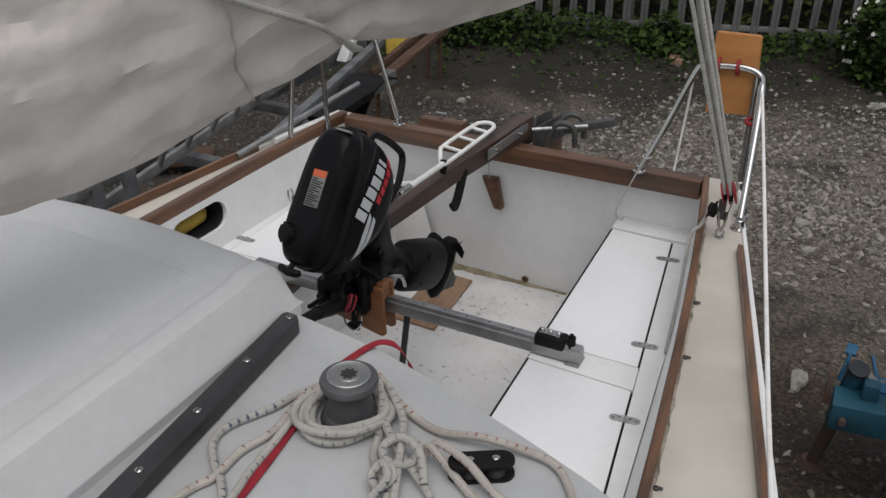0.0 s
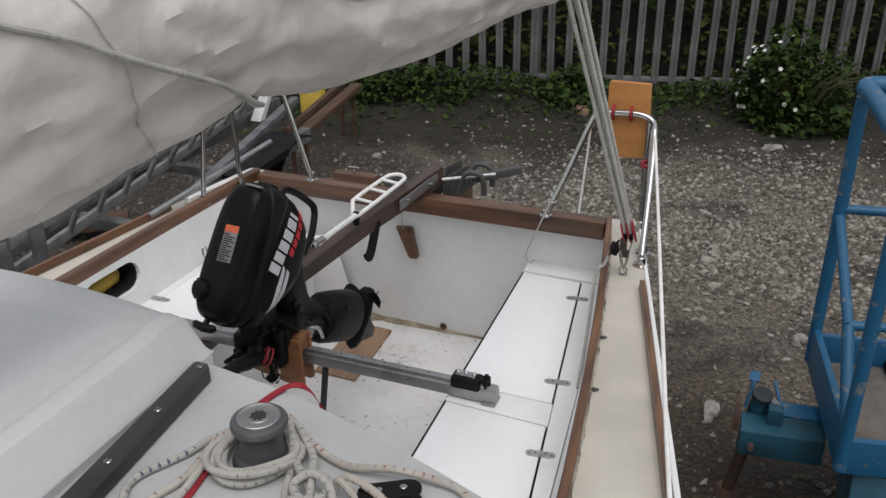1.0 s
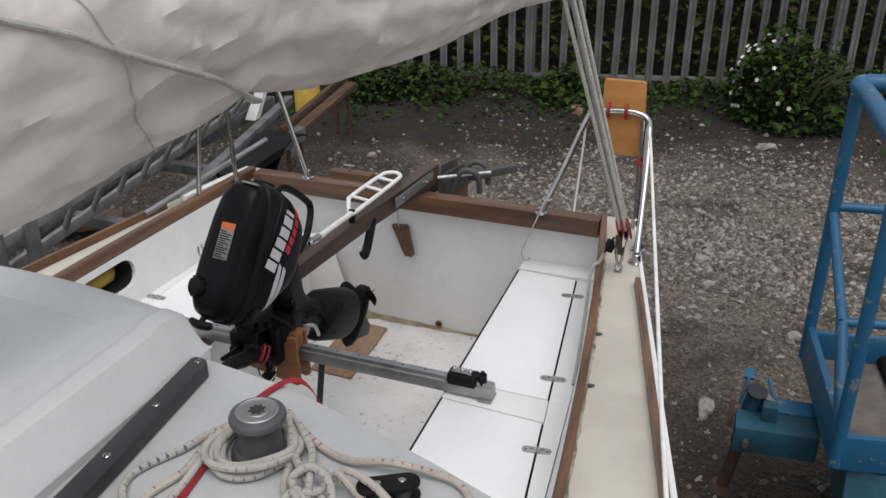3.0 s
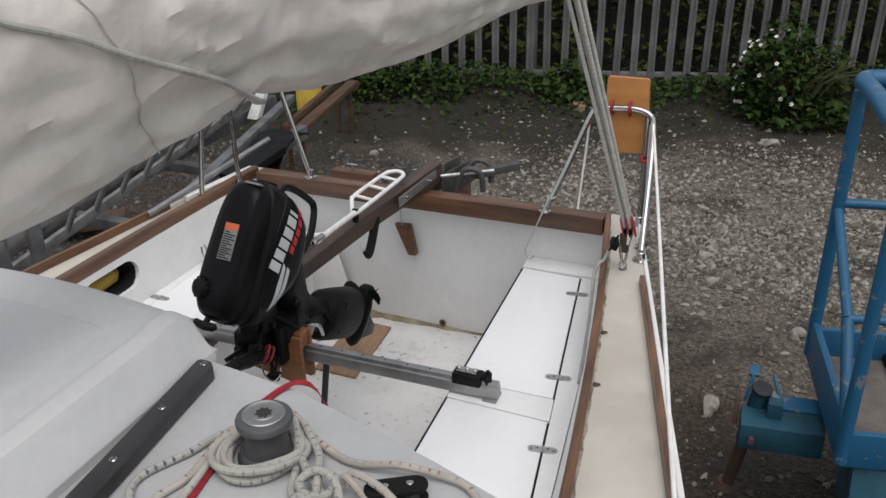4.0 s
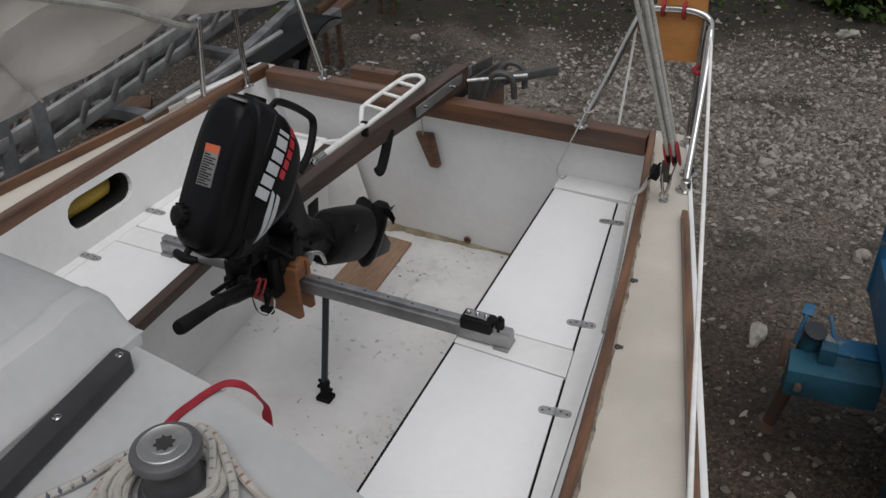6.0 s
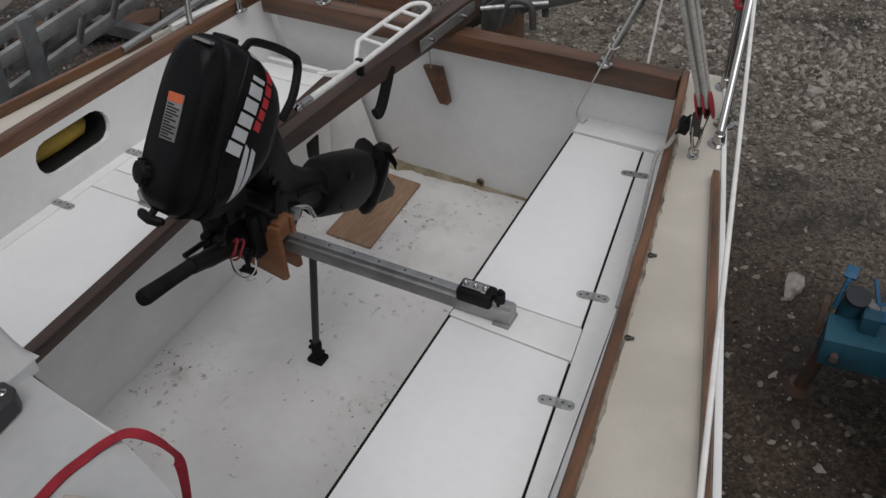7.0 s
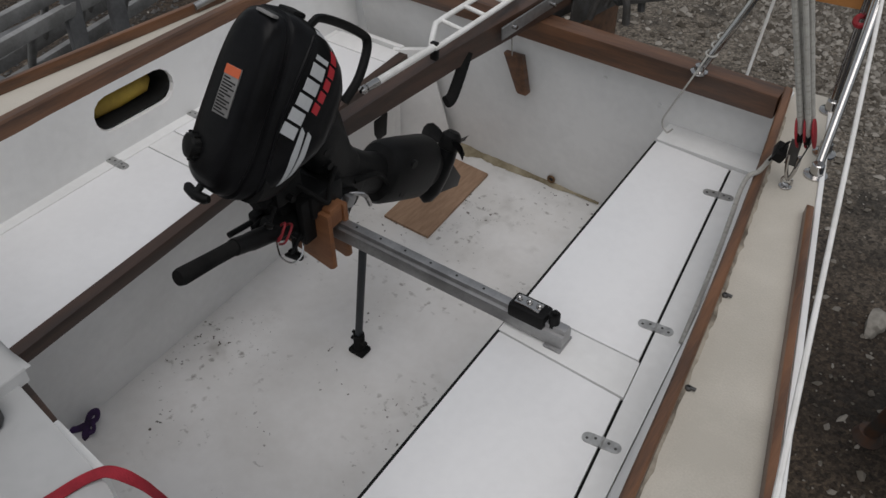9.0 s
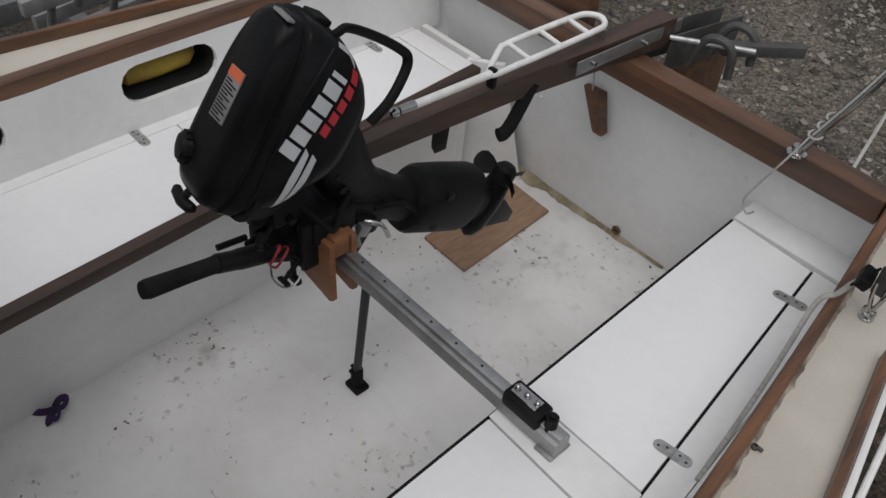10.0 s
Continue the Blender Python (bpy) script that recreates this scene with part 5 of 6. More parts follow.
def egg(a, b, yc, z, n=36, p=2.7, taper=0.0):
    out = []
    for k in range(n):
        t = 2 * math.pi * k / n
        c, s = math.cos(t), math.sin(t)
        x = a * math.copysign(abs(c) ** (2 / p), c)
        y = b * math.copysign(abs(s) ** (2 / p), s)
        out.append((x * (1 - taper * y / b), yc + y, z))
    return out


def local(bm):
    bm.transform(MM)
    return bm


motor = thing("outboard_motor", "black outboard motor tilted up on a wooden bracket", "outboard motor", (-0.36, -0.93, 0.5))
# the cowling sits a little askew of the leg
CM = Matrix(((0.9936, 0.0934, -0.0636, -0.331), (-0.1037, 0.5308, -0.8411, -0.9319), (-0.0449, 0.8423, 0.5371, 0.4713), (0, 0, 0, 1)))
# heights, half widths, front and back ends of the pod, and its middle across
COWL = ((0.138, 0.040, 0.185, 0.288, -0.018), (0.143, 0.066, 0.168, 0.312, -0.018), (0.156, 0.092, 0.150, 0.336, -0.018), (0.180, 0.104, 0.124, 0.362, -0.018), (0.208, 0.107, 0.092, 0.384, -0.018), (0.240, 0.105, 0.056, 0.402, -0.018), (0.270, 0.100, 0.030, 0.411, -0.018), (0.300, 0.091, 0.016, 0.415, -0.021), (0.318, 0.083, 0.013, 0.413, -0.026),
        (0.321, 0.077, 0.019, 0.408, -0.027), (0.327, 0.076, 0.020, 0.407, -0.028), (0.331, 0.079, 0.018, 0.408, -0.028), (0.344, 0.076, 0.022, 0.404, -0.029), (0.357, 0.069, 0.033, 0.393, -0.029), (0.366, 0.060, 0.050, 0.376, -0.029), (0.3715, 0.046, 0.078, 0.348, -0.029), (0.374, 0.024, 0.13, 0.29, -0.029))


def pod(bm):
    bm.transform(CM)
    return bm


def flank(y, z, proud=0.0):
    """The starboard surface of the cowling at y and z."""
    zs = [c[0] for c in COWL]
    a, y0, y1, cx = (float(np.interp(z, zs, [c[k] for c in COWL])) for k in (1, 2, 3, 4))
    u = max(-0.999, min(0.999, (2 * y - y0 - y1) / (y1 - y0)))
    return cx + a * (1 - abs(u) ** 3.4) ** (1 / 3.4) * (1 - 0.05 * u) + proud


def fine_cowl():
    """The pod's rings, with extra ones between the given heights."""
    out = []
    for c0, c1 in zip(COWL, COWL[1:]):
        for k in range(3):
            out.append([lerp(p, q, k / 3) for p, q in zip(c0, c1)])
    out.append(list(COWL[-1]))
    return [[(x + cx, y, z) for x, y, z in egg(a, (y1 - y0) / 2, (y0 + y1) / 2, z, 56, p=3.4, taper=0.05)] for z, a, y0, y1, cx in out]


cowl = part("cowling", pod(loft(fine_cowl())), BLACK, motor, "glossy black engine cowling")
# label on the cowling's top
lab = part("warning_label", pod(prism([(-0.046, 0.182), (-0.001, 0.184), (-0.004, 0.284), (-0.047, 0.282)], 0.368, 0.3762, 0.001)), LABELGREY, cowl, "grey label with orange head")
part("label_head", pod(prism([(-0.0465, 0.263), (-0.0035, 0.265), (-0.004, 0.284), (-0.047, 0.282)], 0.3764, 0.3769, 0)), ORANGE, cowl)
for k in range(12):
    y = 0.187 + 0.0063 * k
    w = (0.034, 0.022, 0.037, 0.029, 0.036, 0.018)[k % 6]
    part("label_line", pod(prism([(-0.043, y), (-0.043 + w, y), (-0.043 + w, y + 0.003), (-0.043, y + 0.003)], 0.3764, 0.3767, 0)), PLASTIC, cowl)
CAPM = pose(-0.066, 0.098, 0.350, 8, -16)
cap = part("filler_cap", pod(turned([(0.034, -0.03), (0.034, 0.0), (0.029, 0.006), (0.028, 0.026), (0.024, 0.033), (0.012, 0.036)], CAPM, 18)), PLASTIC, motor, "ribbed black filler cap")
for k in range(12):
    a = 2 * math.pi * k / 12
    part("cap_rib", pod(box(-0.003, 0.003, -0.003, 0.003, 0.004, 0.027, 0.001, CAPM @ pose(0.029 * math.cos(a), 0.029 * math.sin(a), 0, 0, 0, math.degrees(a)))), PLASTIC, cap)
# starter grip
grip = part("starter_grip", pod(merge(rod((-0.045, 0.05, 0.325), (-0.045, 0.0, 0.346), 0.010, 10, 0.008), tube([(-0.082, 0.004, 0.338), (-0.074, 0.0, 0.341), (-0.046, -0.003, 0.344), (-0.020, 0.0, 0.341), (-0.012, 0.004, 0.338)], [0.008, 0.0115, 0.012, 0.0115, 0.008], 10))), PLASTIC, motor, "black starter cord grip")
# carrying handle at the back
part("carry_handle", tube(smoothed([(-0.31, -0.96, 0.925), (-0.300, -0.925, 0.950), (-0.299, -0.90, 0.950), (-0.303, -0.83, 0.905), (-0.306, -0.772, 0.858), (-0.306, -0.755, 0.835), (-0.301, -0.766, 0.808), (-0.290, -0.812, 0.768), (-0.292, -0.86, 0.735)], 6), 0.0105, 10, flat=0.8), PLASTIC, motor, "black carrying handle")
part("rear_catch", pod(box(-0.045, 0.0, 0.405, 0.421, 0.262, 0.300, 0.005)), PLASTIC, motor)
part("badge", pod(prism([(-0.038, 0.398), (0.012, 0.398), (0.012, 0.404), (-0.038, 0.404)], 0.345, 0.360, 0.002)), LABELGREY, cowl)
# raised moulding below the logo, front vents and a latch
part("moulding", pod(tube([(flank(y, z, 0.001), y, z) for y, z in ((0.06, 0.292), (0.12, 0.300), (0.20, 0.305), (0.28, 0.302), (0.35, 0.292), (0.392, 0.276))], 0.004, 8)), BLACK, cowl)


def side_decal(pts, proud, material, name):
    """A thin decal on the starboard flank; pts are (y, z) on the flank."""
    dense = []
    for i in range(len(pts)):
        (y0, z0), (y1, z1) = pts[i], pts[(i + 1) % len(pts)]
        dense += [(lerp(y0, y1, k / 4), lerp(z0, z1, k / 4)) for k in range(4)]
    bm = bmesh.new()
    out = [bm.verts.new((flank(y, z, proud), y, z)) for y, z in dense]
    f = bm.faces.new(out)
    geo = bmesh.ops.extrude_face_region(bm, geom=[f])
    for v in geo["geom"]:
        if isinstance(v, bmesh.types.BMVert):
            v.co.x -= 0.003
    bmesh.ops.triangulate(bm, faces=[q for q in bm.faces if len(q.verts) > 4])
    return part(name, pod(bm), material, cowl, smooth=False)


# side decals: a row of slanted blocks, a red stroke and silver flashes
for k in range(6):
    y = 0.188 + 0.0318 * k
    z = 0.284 - 0.0056 * k
    w = 0.009 if k == 5 else 0.0255
    side_decal([(y - 0.003, z - 0.015), (y + w - 0.003, z - 0.0175), (y + w + 0.006, z + 0.0135), (y + 0.006, z + 0.016)], 0.0018, DECAL, "logo_block")
side_decal([(0.372, 0.222), (0.392, 0.218), (0.402, 0.262), (0.396, 0.264), (0.388, 0.236)], 0.0018, DECAL, "flash")
for k in range(5):
    y = 0.246 + 0.0255 * k
    z = 0.241 - 0.0050 * k
    side_decal([(y - 0.002, z - 0.008), (y + 0.018, z - 0.010), (y + 0.025, z + 0.006), (y + 0.004, z + 0.008)], 0.0018, DECALRED, "red_script")
side_decal([(0.042, 0.243), (0.09, 0.253), (0.150, 0.259), (0.215, 0.258), (0.205, 0.248), (0.15, 0.244), (0.09, 0.243)], 0.0018, DECAL, "flash")
side_decal([(0.048, 0.239), (0.09, 0.240), (0.150, 0.239), (0.208, 0.240), (0.200, 0.228), (0.150, 0.224), (0.09, 0.231)], 0.0018, DECAL, "flash")
# under the cowling
part("lower_pan", local(loft([egg(a, b, yc, z, 24, 2.6) for z, a, b, yc in ((-0.10, 0.042, 0.052, 0.060), (-0.05, 0.045, 0.056, 0.085), (0.0, 0.052, 0.072, 0.115), (0.05, 0.060, 0.082, 0.150), (0.10, 0.064, 0.085, 0.185), (0.14, 0.055, 0.060, 0.215))])), PLASTIC, motor, "black lower engine cover")
part("front_tray", pod(loft([egg(a, b, yc, z, 24, 2.8) for z, a, b, yc in ((0.16, 0.035, 0.045, 0.120), (0.20, 0.055, 0.055, 0.095), (0.24, 0.065, 0.050, 0.075), (0.29, 0.075, 0.045, 0.065))])), PLASTIC, motor, "black front tray")
for k in range(4):
    part("fuel_line_bolt", local(rod((0.046, 0.07 + 0.035 * k, 0.02 + 0.03 * k), (0.062, 0.07 + 0.035 * k, 0.02 + 0.03 * k), 0.010, 10)), PLASTIC, motor)
part("drain_spout", local(merge(tube(smoothed([(0.045, 0.02, -0.03), (0.075, 0.0, -0.035), (0.085, -0.025, -0.05)], 5), 0.010, 10), box(0.07, 0.09, 0.0, 0.03, -0.06, -0.03, 0.004))), ALU, motor, "bare metal shift bracket")
part("swivel_bracket", local(merge(box(-0.05, 0.05, -0.03, 0.06, -0.14, 0.05, 0.012), box(-0.065, -0.045, -0.10, 0.03, -0.10, 0.03, 0.006), box(0.045, 0.065, -0.10, 0.03, -0.10, 0.03, 0.006), rod((-0.075, -0.02, 0.0), (0.075, -0.02, 0.0), 0.012), rod((-0.06, -0.02, -0.07), (0.06, -0.02, -0.07), 0.008))), PLASTIC, motor, "black swivel and clamp bracket")
for sx in (-0.055, 0.055):
    part("clamp_screw", local(merge(rod((sx, -0.03, -0.055), (sx, -0.135, -0.04), 0.006, 10), box(sx - 0.022, sx + 0.022, -0.145, -0.133, -0.048, -0.032, 0.004))), PLASTIC, motor, "black clamp screw")
part("tilt_lever", local(tube(smoothed([(0.06, 0.02, -0.06), (0.085, 0.03, -0.09), (0.09, 0.0, -0.13)], 5), 0.006, 8)), STEEL, motor)
leg = part("leg", local(loft([egg(a, b, yc, z, 24, 2.4) for z, a, b, yc in ((0.0, 0.045, 0.06, 0.07), (-0.12, 0.044, 0.058, 0.05), (-0.18, 0.042, 0.054, 0.038), (-0.235, 0.043, 0.055, 0.032), (-0.245, 0.060, 0.078, 0.032), (-0.26, 0.066, 0.086, 0.032), (-0.34, 0.067, 0.090, 0.034), (-0.44, 0.066, 0.092, 0.036), (-0.458, 0.062, 0.088, 0.036), (-0.463, 0.034, 0.062, 0.026), (-0.51, 0.030, 0.056, 0.02), (-0.56, 0.026, 0.052, 0.015))])), PLASTIC, motor, "black leg housing")
for y in (-0.035, 0.09):
    part("bolt", local(rod((0.052, y * 0.7 + 0.02, -0.315), (0.064, y * 0.7 + 0.02, -0.315), 0.012, 10)), PLASTIC, leg)
part("gearcase", local(turned([(0.006, -0.105), (0.022, -0.092), (0.034, -0.06), (0.038, 0.0), (0.036, 0.05), (0.032, 0.075)], axis_pose((0, 0.01, -0.575), (0, 1, 0)), 20)), BLACK, motor)
part("skeg", local(solid8([(-0.006, -0.075, -0.60), (0.006, -0.075, -0.60), (0.006, 0.055, -0.60), (-0.006, 0.055, -0.60)], [(-0.003, -0.055, -0.742), (0.003, -0.055, -0.742), (0.003, -0.02, -0.735), (-0.003, -0.02, -0.735)], 0.002)), BLACK, motor, "pointed black skeg")
prop = part("propeller", local(turned([(0.03, 0.085), (0.032, 0.09), (0.03, 0.125), (0.018, 0.138), (0.005, 0.14)], axis_pose((0, 0.0, -0.575), (0, 1, 0)), 18)), PLASTIC, motor, "black propeller")
for k in range(3):
    a = 2 * math.pi * k / 3 + 0.5
    rings = []
    for r, w, tw in ((0.025, 0.016, 55), (0.045, 0.028, 45), (0.065, 0.032, 36), (0.080, 0.022, 30), (0.086, 0.008, 28)):
        ca, sa = math.cos(a), math.sin(a)
        tang = Vector((-sa, 0, ca))
        axis = Vector((0, 1, 0))
        d = (math.cos(radians(tw)) * axis + math.sin(radians(tw)) * tang)
        n = d.cross(Vector((ca, 0, sa)))
        c = Vector((0, 0.108, -0.575)) + r * Vector((ca, 0, sa))
        rings.append([c + w * d, c + 0.004 * n, c - w * d, c - 0.004 * n])
    part("blade", local(loft(rings)), PLASTIC, prop)
part("tilt_mechanism", merge(box(-0.44, -0.335, -1.05, -1.003, 0.46, 0.535, 0.014), box(-0.425, -0.395, -1.075, -1.03, 0.43, 0.50, 0.008), rod((-0.35, -1.06, 0.50), (-0.30, -1.03, 0.455), 0.010, 10), rod((-0.325, -1.035, 0.46), (-0.325, -1.035, 0.40), 0.006, 8), box(-0.345, -0.305, -1.042, -1.028, 0.385, 0.402, 0.004), rod((-0.44, -1.03, 0.47), (-0.40, -1.05, 0.42), 0.007, 8)), PLASTIC, motor, "black tilt lock and clamp handles")
# clamp and carburettor clutter between the cowling and the bracket
part("clamp_bracket", merge(box(-0.415, -0.275, -1.012, -0.905, 0.500, 0.566, 0.012), box(-0.405, -0.385, -1.035, -0.93, 0.44, 0.56, 0.006), box(-0.305, -0.285, -1.035, -0.93, 0.44, 0.56, 0.006)), PLASTIC, motor, "black clamp bracket over the wooden pad")
part("carburettor", merge(box(-0.385, -0.305, -1.085, -1.00, 0.565, 0.640, 0.014), turned([(0.026, 0.0), (0.026, 0.03), (0.016, 0.04)], axis_pose((-0.345, -1.08, 0.60), (0.1, -1, -0.2)), 16), rod((-0.39, -1.05, 0.59), (-0.29, -1.05, 0.585), 0.009, 10)), PLASTIC, motor, "black carburettor housing")
part("choke_knob", merge(rod((-0.315, -1.085, 0.575), (-0.300, -1.12, 0.560), 0.005, 8), turned([(0.004, 0), (0.010, 0.003), (0.010, 0.010), (0.005, 0.013)], axis_pose((-0.300, -1.12, 0.560), (0.35, -0.85, -0.35)), 12)), PLASTIC, motor)
part("fuel_hose", tube(smoothed([(-0.31, -1.02, 0.60), (-0.275, -1.0, 0.57), (-0.262, -0.975, 0.54), (-0.275, -0.95, 0.56), (-0.29, -0.91, 0.59)], 6), 0.006, 8), RUBBER, motor)
part("wing_screw", merge(rod((-0.30, -1.03, 0.47), (-0.285, -1.085, 0.45), 0.005, 8), plank((-0.305, -1.082, 0.44), (-0.262, -1.09, 0.456), 0.012, 0.008)), PLASTIC, motor)
# steering arm and throttle grip
def throttle(bm):
    bm.transform(MM @ Matrix.Translation((-0.002, -0.014, -0.030)))
    return bm


arm = part("steering_arm", throttle(merge(tube(smoothed([(0.02, 0.0, 0.03), (0.040, -0.040, 0.12), (0.045, -0.062, 0.22), (0.047, -0.072, 0.29)], 5), [0.026] * 6 + [0.022] * 6 + [0.02] * 4, 12), box(0.012, 0.058, -0.075, -0.025, 0.08, 0.19, 0.008), tube([(0.0, -0.05, 0.2), (0.0, -0.075, 0.26)], 0.007, 8))), PLASTIC, motor, "black steering arm with cables")
part("throttle_grip", throttle(tube([(0.047, -0.071, 0.285), (0.0472, -0.073, 0.292), (0.0473, -0.074, 0.296), (0.050, -0.090, 0.35), (0.055, -0.113, 0.428), (0.0555, -0.115, 0.438)], [0.015, 0.019, 0.0175, 0.0175, 0.0195, 0.017], 18)), RUBBER, motor, "black rubber throttle grip")
part("kill_cord", throttle(tube(smoothed([(0.055, -0.03, 0.17), (0.075, -0.01, 0.185), (0.085, -0.04, 0.195), (0.07, -0.06, 0.18), (0.06, -0.03, 0.16), (0.08, -0.015, 0.165), (0.09, -0.05, 0.18), (0.07, -0.07, 0.17)], 5), 0.0028, 6)), RED, motor, "red coiled kill cord")
part("lanyard", throttle(tube(smoothed([(0.05, -0.07, 0.16), (0.07, -0.105, 0.15), (0.085, -0.12, 0.12), (0.09, -0.10, 0.10), (0.075, -0.075, 0.09)], 6), 0.0022, 6)), STEEL, motor, "thin wire lanyard with clip")
part("cable", throttle(tube(smoothed([(-0.03, 0.03, -0.02), (-0.05, -0.04, 0.06), (-0.02, -0.06, 0.14), (0.01, -0.06, 0.2)], 6), 0.006, 8)), RUBBER, motor)
part("hose", throttle(tube(smoothed([(0.05, 0.06, -0.06), (0.06, 0.08, -0.12), (0.05, 0.06, -0.18), (0.055, 0.03, -0.23)], 6), 0.007, 8)), RUBBER, motor)

# ---- the yard: fence, plants, stones ----
def fence_y(x):
    return 5.46 + 0.253 * x


fence = thing("palisade_fence", "weathered grey galvanised palisade fence, upright pales", "fence", (0, 5.46, G0 + 0.16))
fa = math.atan(0.253)
sec = [(-0.034, 0.006), (-0.030, 0.0), (-0.014, 0.0), (-0.006, 0.012), (0.006, 0.012), (0.014, 0.0), (0.030, 0.0), (0.034, 0.006)]
prof = sec + [(x, y + 0.003) for x, y in sec[::-1]]
pale_bm = bmesh.new()
lo = [pale_bm.verts.new((x, y, 0.0)) for x, y in prof]
hi = [pale_bm.verts.new((x, y, 1.75 + (0.08 if abs(x) < 0.01 else 0.0))) for x, y in prof]
for i in range(len(prof)):
    j = (i + 1) % len(prof)
    pale_bm.faces.new((lo[i], lo[j], hi[j], hi[i]))
n = len(sec)
for i in range(n - 1):
    pale_bm.faces.new((hi[i], hi[i + 1], hi[2 * n - 2 - i], hi[2 * n - 1 - i]))
pale_me = bpy.data.meshes.new("pale")
bmesh.ops.recalc_face_normals(pale_bm, faces=pale_bm.faces[:])
pale_bm.to_mesh(pale_me)
pale_bm.free()
pale_me.materials.append(PALE)
rnd = random.Random(5)
for i in range(64):
    x = -5.4 + 0.158 * i
    ob = new("pale", pale_me)
    ob.parent = fence
    ob.matrix_local = Matrix.Translation(-Vector((0, 5.46, G0 + 0.16))) @ pose(x, fence_y(x), G0 + 0.11 + rnd.uniform(-0.02, 0.03), rnd.uniform(-0.6, 0.6), rnd.uniform(-0.9, 0.9), math.degrees(fa) + rnd.uniform(-3, 3))
for z in (0.12, 1.35):
    part("rail", plank((-5.5, fence_y(-5.5) + 0.03, G0 + 0.16 + z), (4.8, fence_y(4.8) + 0.03, G0 + 0.16 + z), 0.04, 0.045), PALE, fence)
for x in (-4.0, -1.3, 1.4, 4.1):
    part("post", box(x - 0.05, x + 0.05, fence_y(x) + 0.06, fence_y(x) + 0.11, G0, G0 + 1.95, 0.004), PALE, fence)


def leaf_cloud(name, spots, material, label, category, seed, kind="stuff"):
    """Many small folded leaves; spots are (x, y, z, size)."""
    r = np.random.RandomState(seed)
    n = len(spots)
    sp = np.array(spots)
    th = r.uniform(0, 2 * np.pi, n)
    el = r.uniform(-0.5, 0.9, n)
    d = np.stack([np.cos(th) * np.cos(el), np.sin(th) * np.cos(el), np.sin(el)], 1)
    s = np.cross(d, np.array([0, 0, 1.0]) + r.normal(0, 0.35, (n, 3)))
    s /= np.linalg.norm(s, axis=1)[:, None] + 1e-9
    nn = np.cross(s, d)
    L = sp[:, 3:4]
    p = sp[:, :3]
    w = L * r.uniform(0.28, 0.45, (n, 1))
    verts = np.stack([p, p + 0.45 * L * d + w * s + 0.12 * L * nn, p + L * d - 0.15 * L * nn, p + 0.45 * L * d - w * s + 0.12 * L * nn, p + 0.5 * L * d], 1).reshape(-1, 3)
    faces = []
    for i in range(n):
        b = 5 * i
        faces += [(b, b + 1, b + 4), (b + 1, b + 2, b + 4), (b + 4, b + 2, b + 3), (b, b + 4, b + 3)]
    me = bpy.data.meshes.new(name)
    me.from_pydata(verts.tolist(), [], faces)
    me.materials.append(material)
    return tagged(new(name, me), label, category, kind=kind)


rs = np.random.RandomState(11)


def blob(cx, cy, cz, rx, ry, rz, n, size):
    out = []
    while len(out) < n:
        v = rs.normal(0, 1, 3)
        v /= np.linalg.norm(v)
        rad = rs.uniform(0.45, 1.0) ** 0.5
        k = 1 + 0.25 * noise.noise((2 * v[0] + cx, 2 * v[1] + cy, 2 * v[2]))
        p = (cx + rx * v[0] * rad * k, cy + ry * v[1] * rad * k, cz + rz * v[2] * rad * k)
        if p[2] > ground_z(p[0], p[1]) - 0.02:
            out.append((*p, size * rs.uniform(0.6, 1.3)))
    return out


bush = thing("flowering_bush", "leafy green bramble bush with small white flowers", "bush", (1.05, 4.9, -0.4))
spots = blob(0.95, 4.95, -0.14, 0.34, 0.32, 0.36, 800, 0.085) + blob(0.98, 5.08, 0.16, 0.24, 0.2, 0.30, 260, 0.07) + blob(1.12, 4.85, -0.34, 0.45, 0.28, 0.18, 420, 0.095) + blob(0.72, 4.95, -0.05, 0.16, 0.16, 0.26, 150, 0.075) + blob(1.3, 5.05, -0.05, 0.2, 0.2, 0.3, 190, 0.08)
leaf_ob = leaf_cloud("leaves", [(x - 1.05, y - 4.9, z + 0.4, s) for x, y, z, s in spots], LEAF, "", "", 3, "")
leaf_ob.parent = bush
stems = bmesh.new()
for k in range(26):
    a, b = rs.uniform(0, 2 * math.pi), rs.uniform(0.1, 0.6)
    tube(smoothed([(1.1 + 0.1 * math.cos(a), 4.95 + 0.1 * math.sin(a), -0.42), (1.1 + b * 0.5 * math.cos(a), 4.95 + b * 0.45 * math.sin(a), -0.05), (1.15 + b * math.cos(a), 4.97 + 0.8 * b * math.sin(a), 0.25 - 0.3 * b)], 3), 0.006, 5, bm=stems)
part("stem_tangle", stems, STEMS, bush, kind="stuff")
fl = bmesh.new()
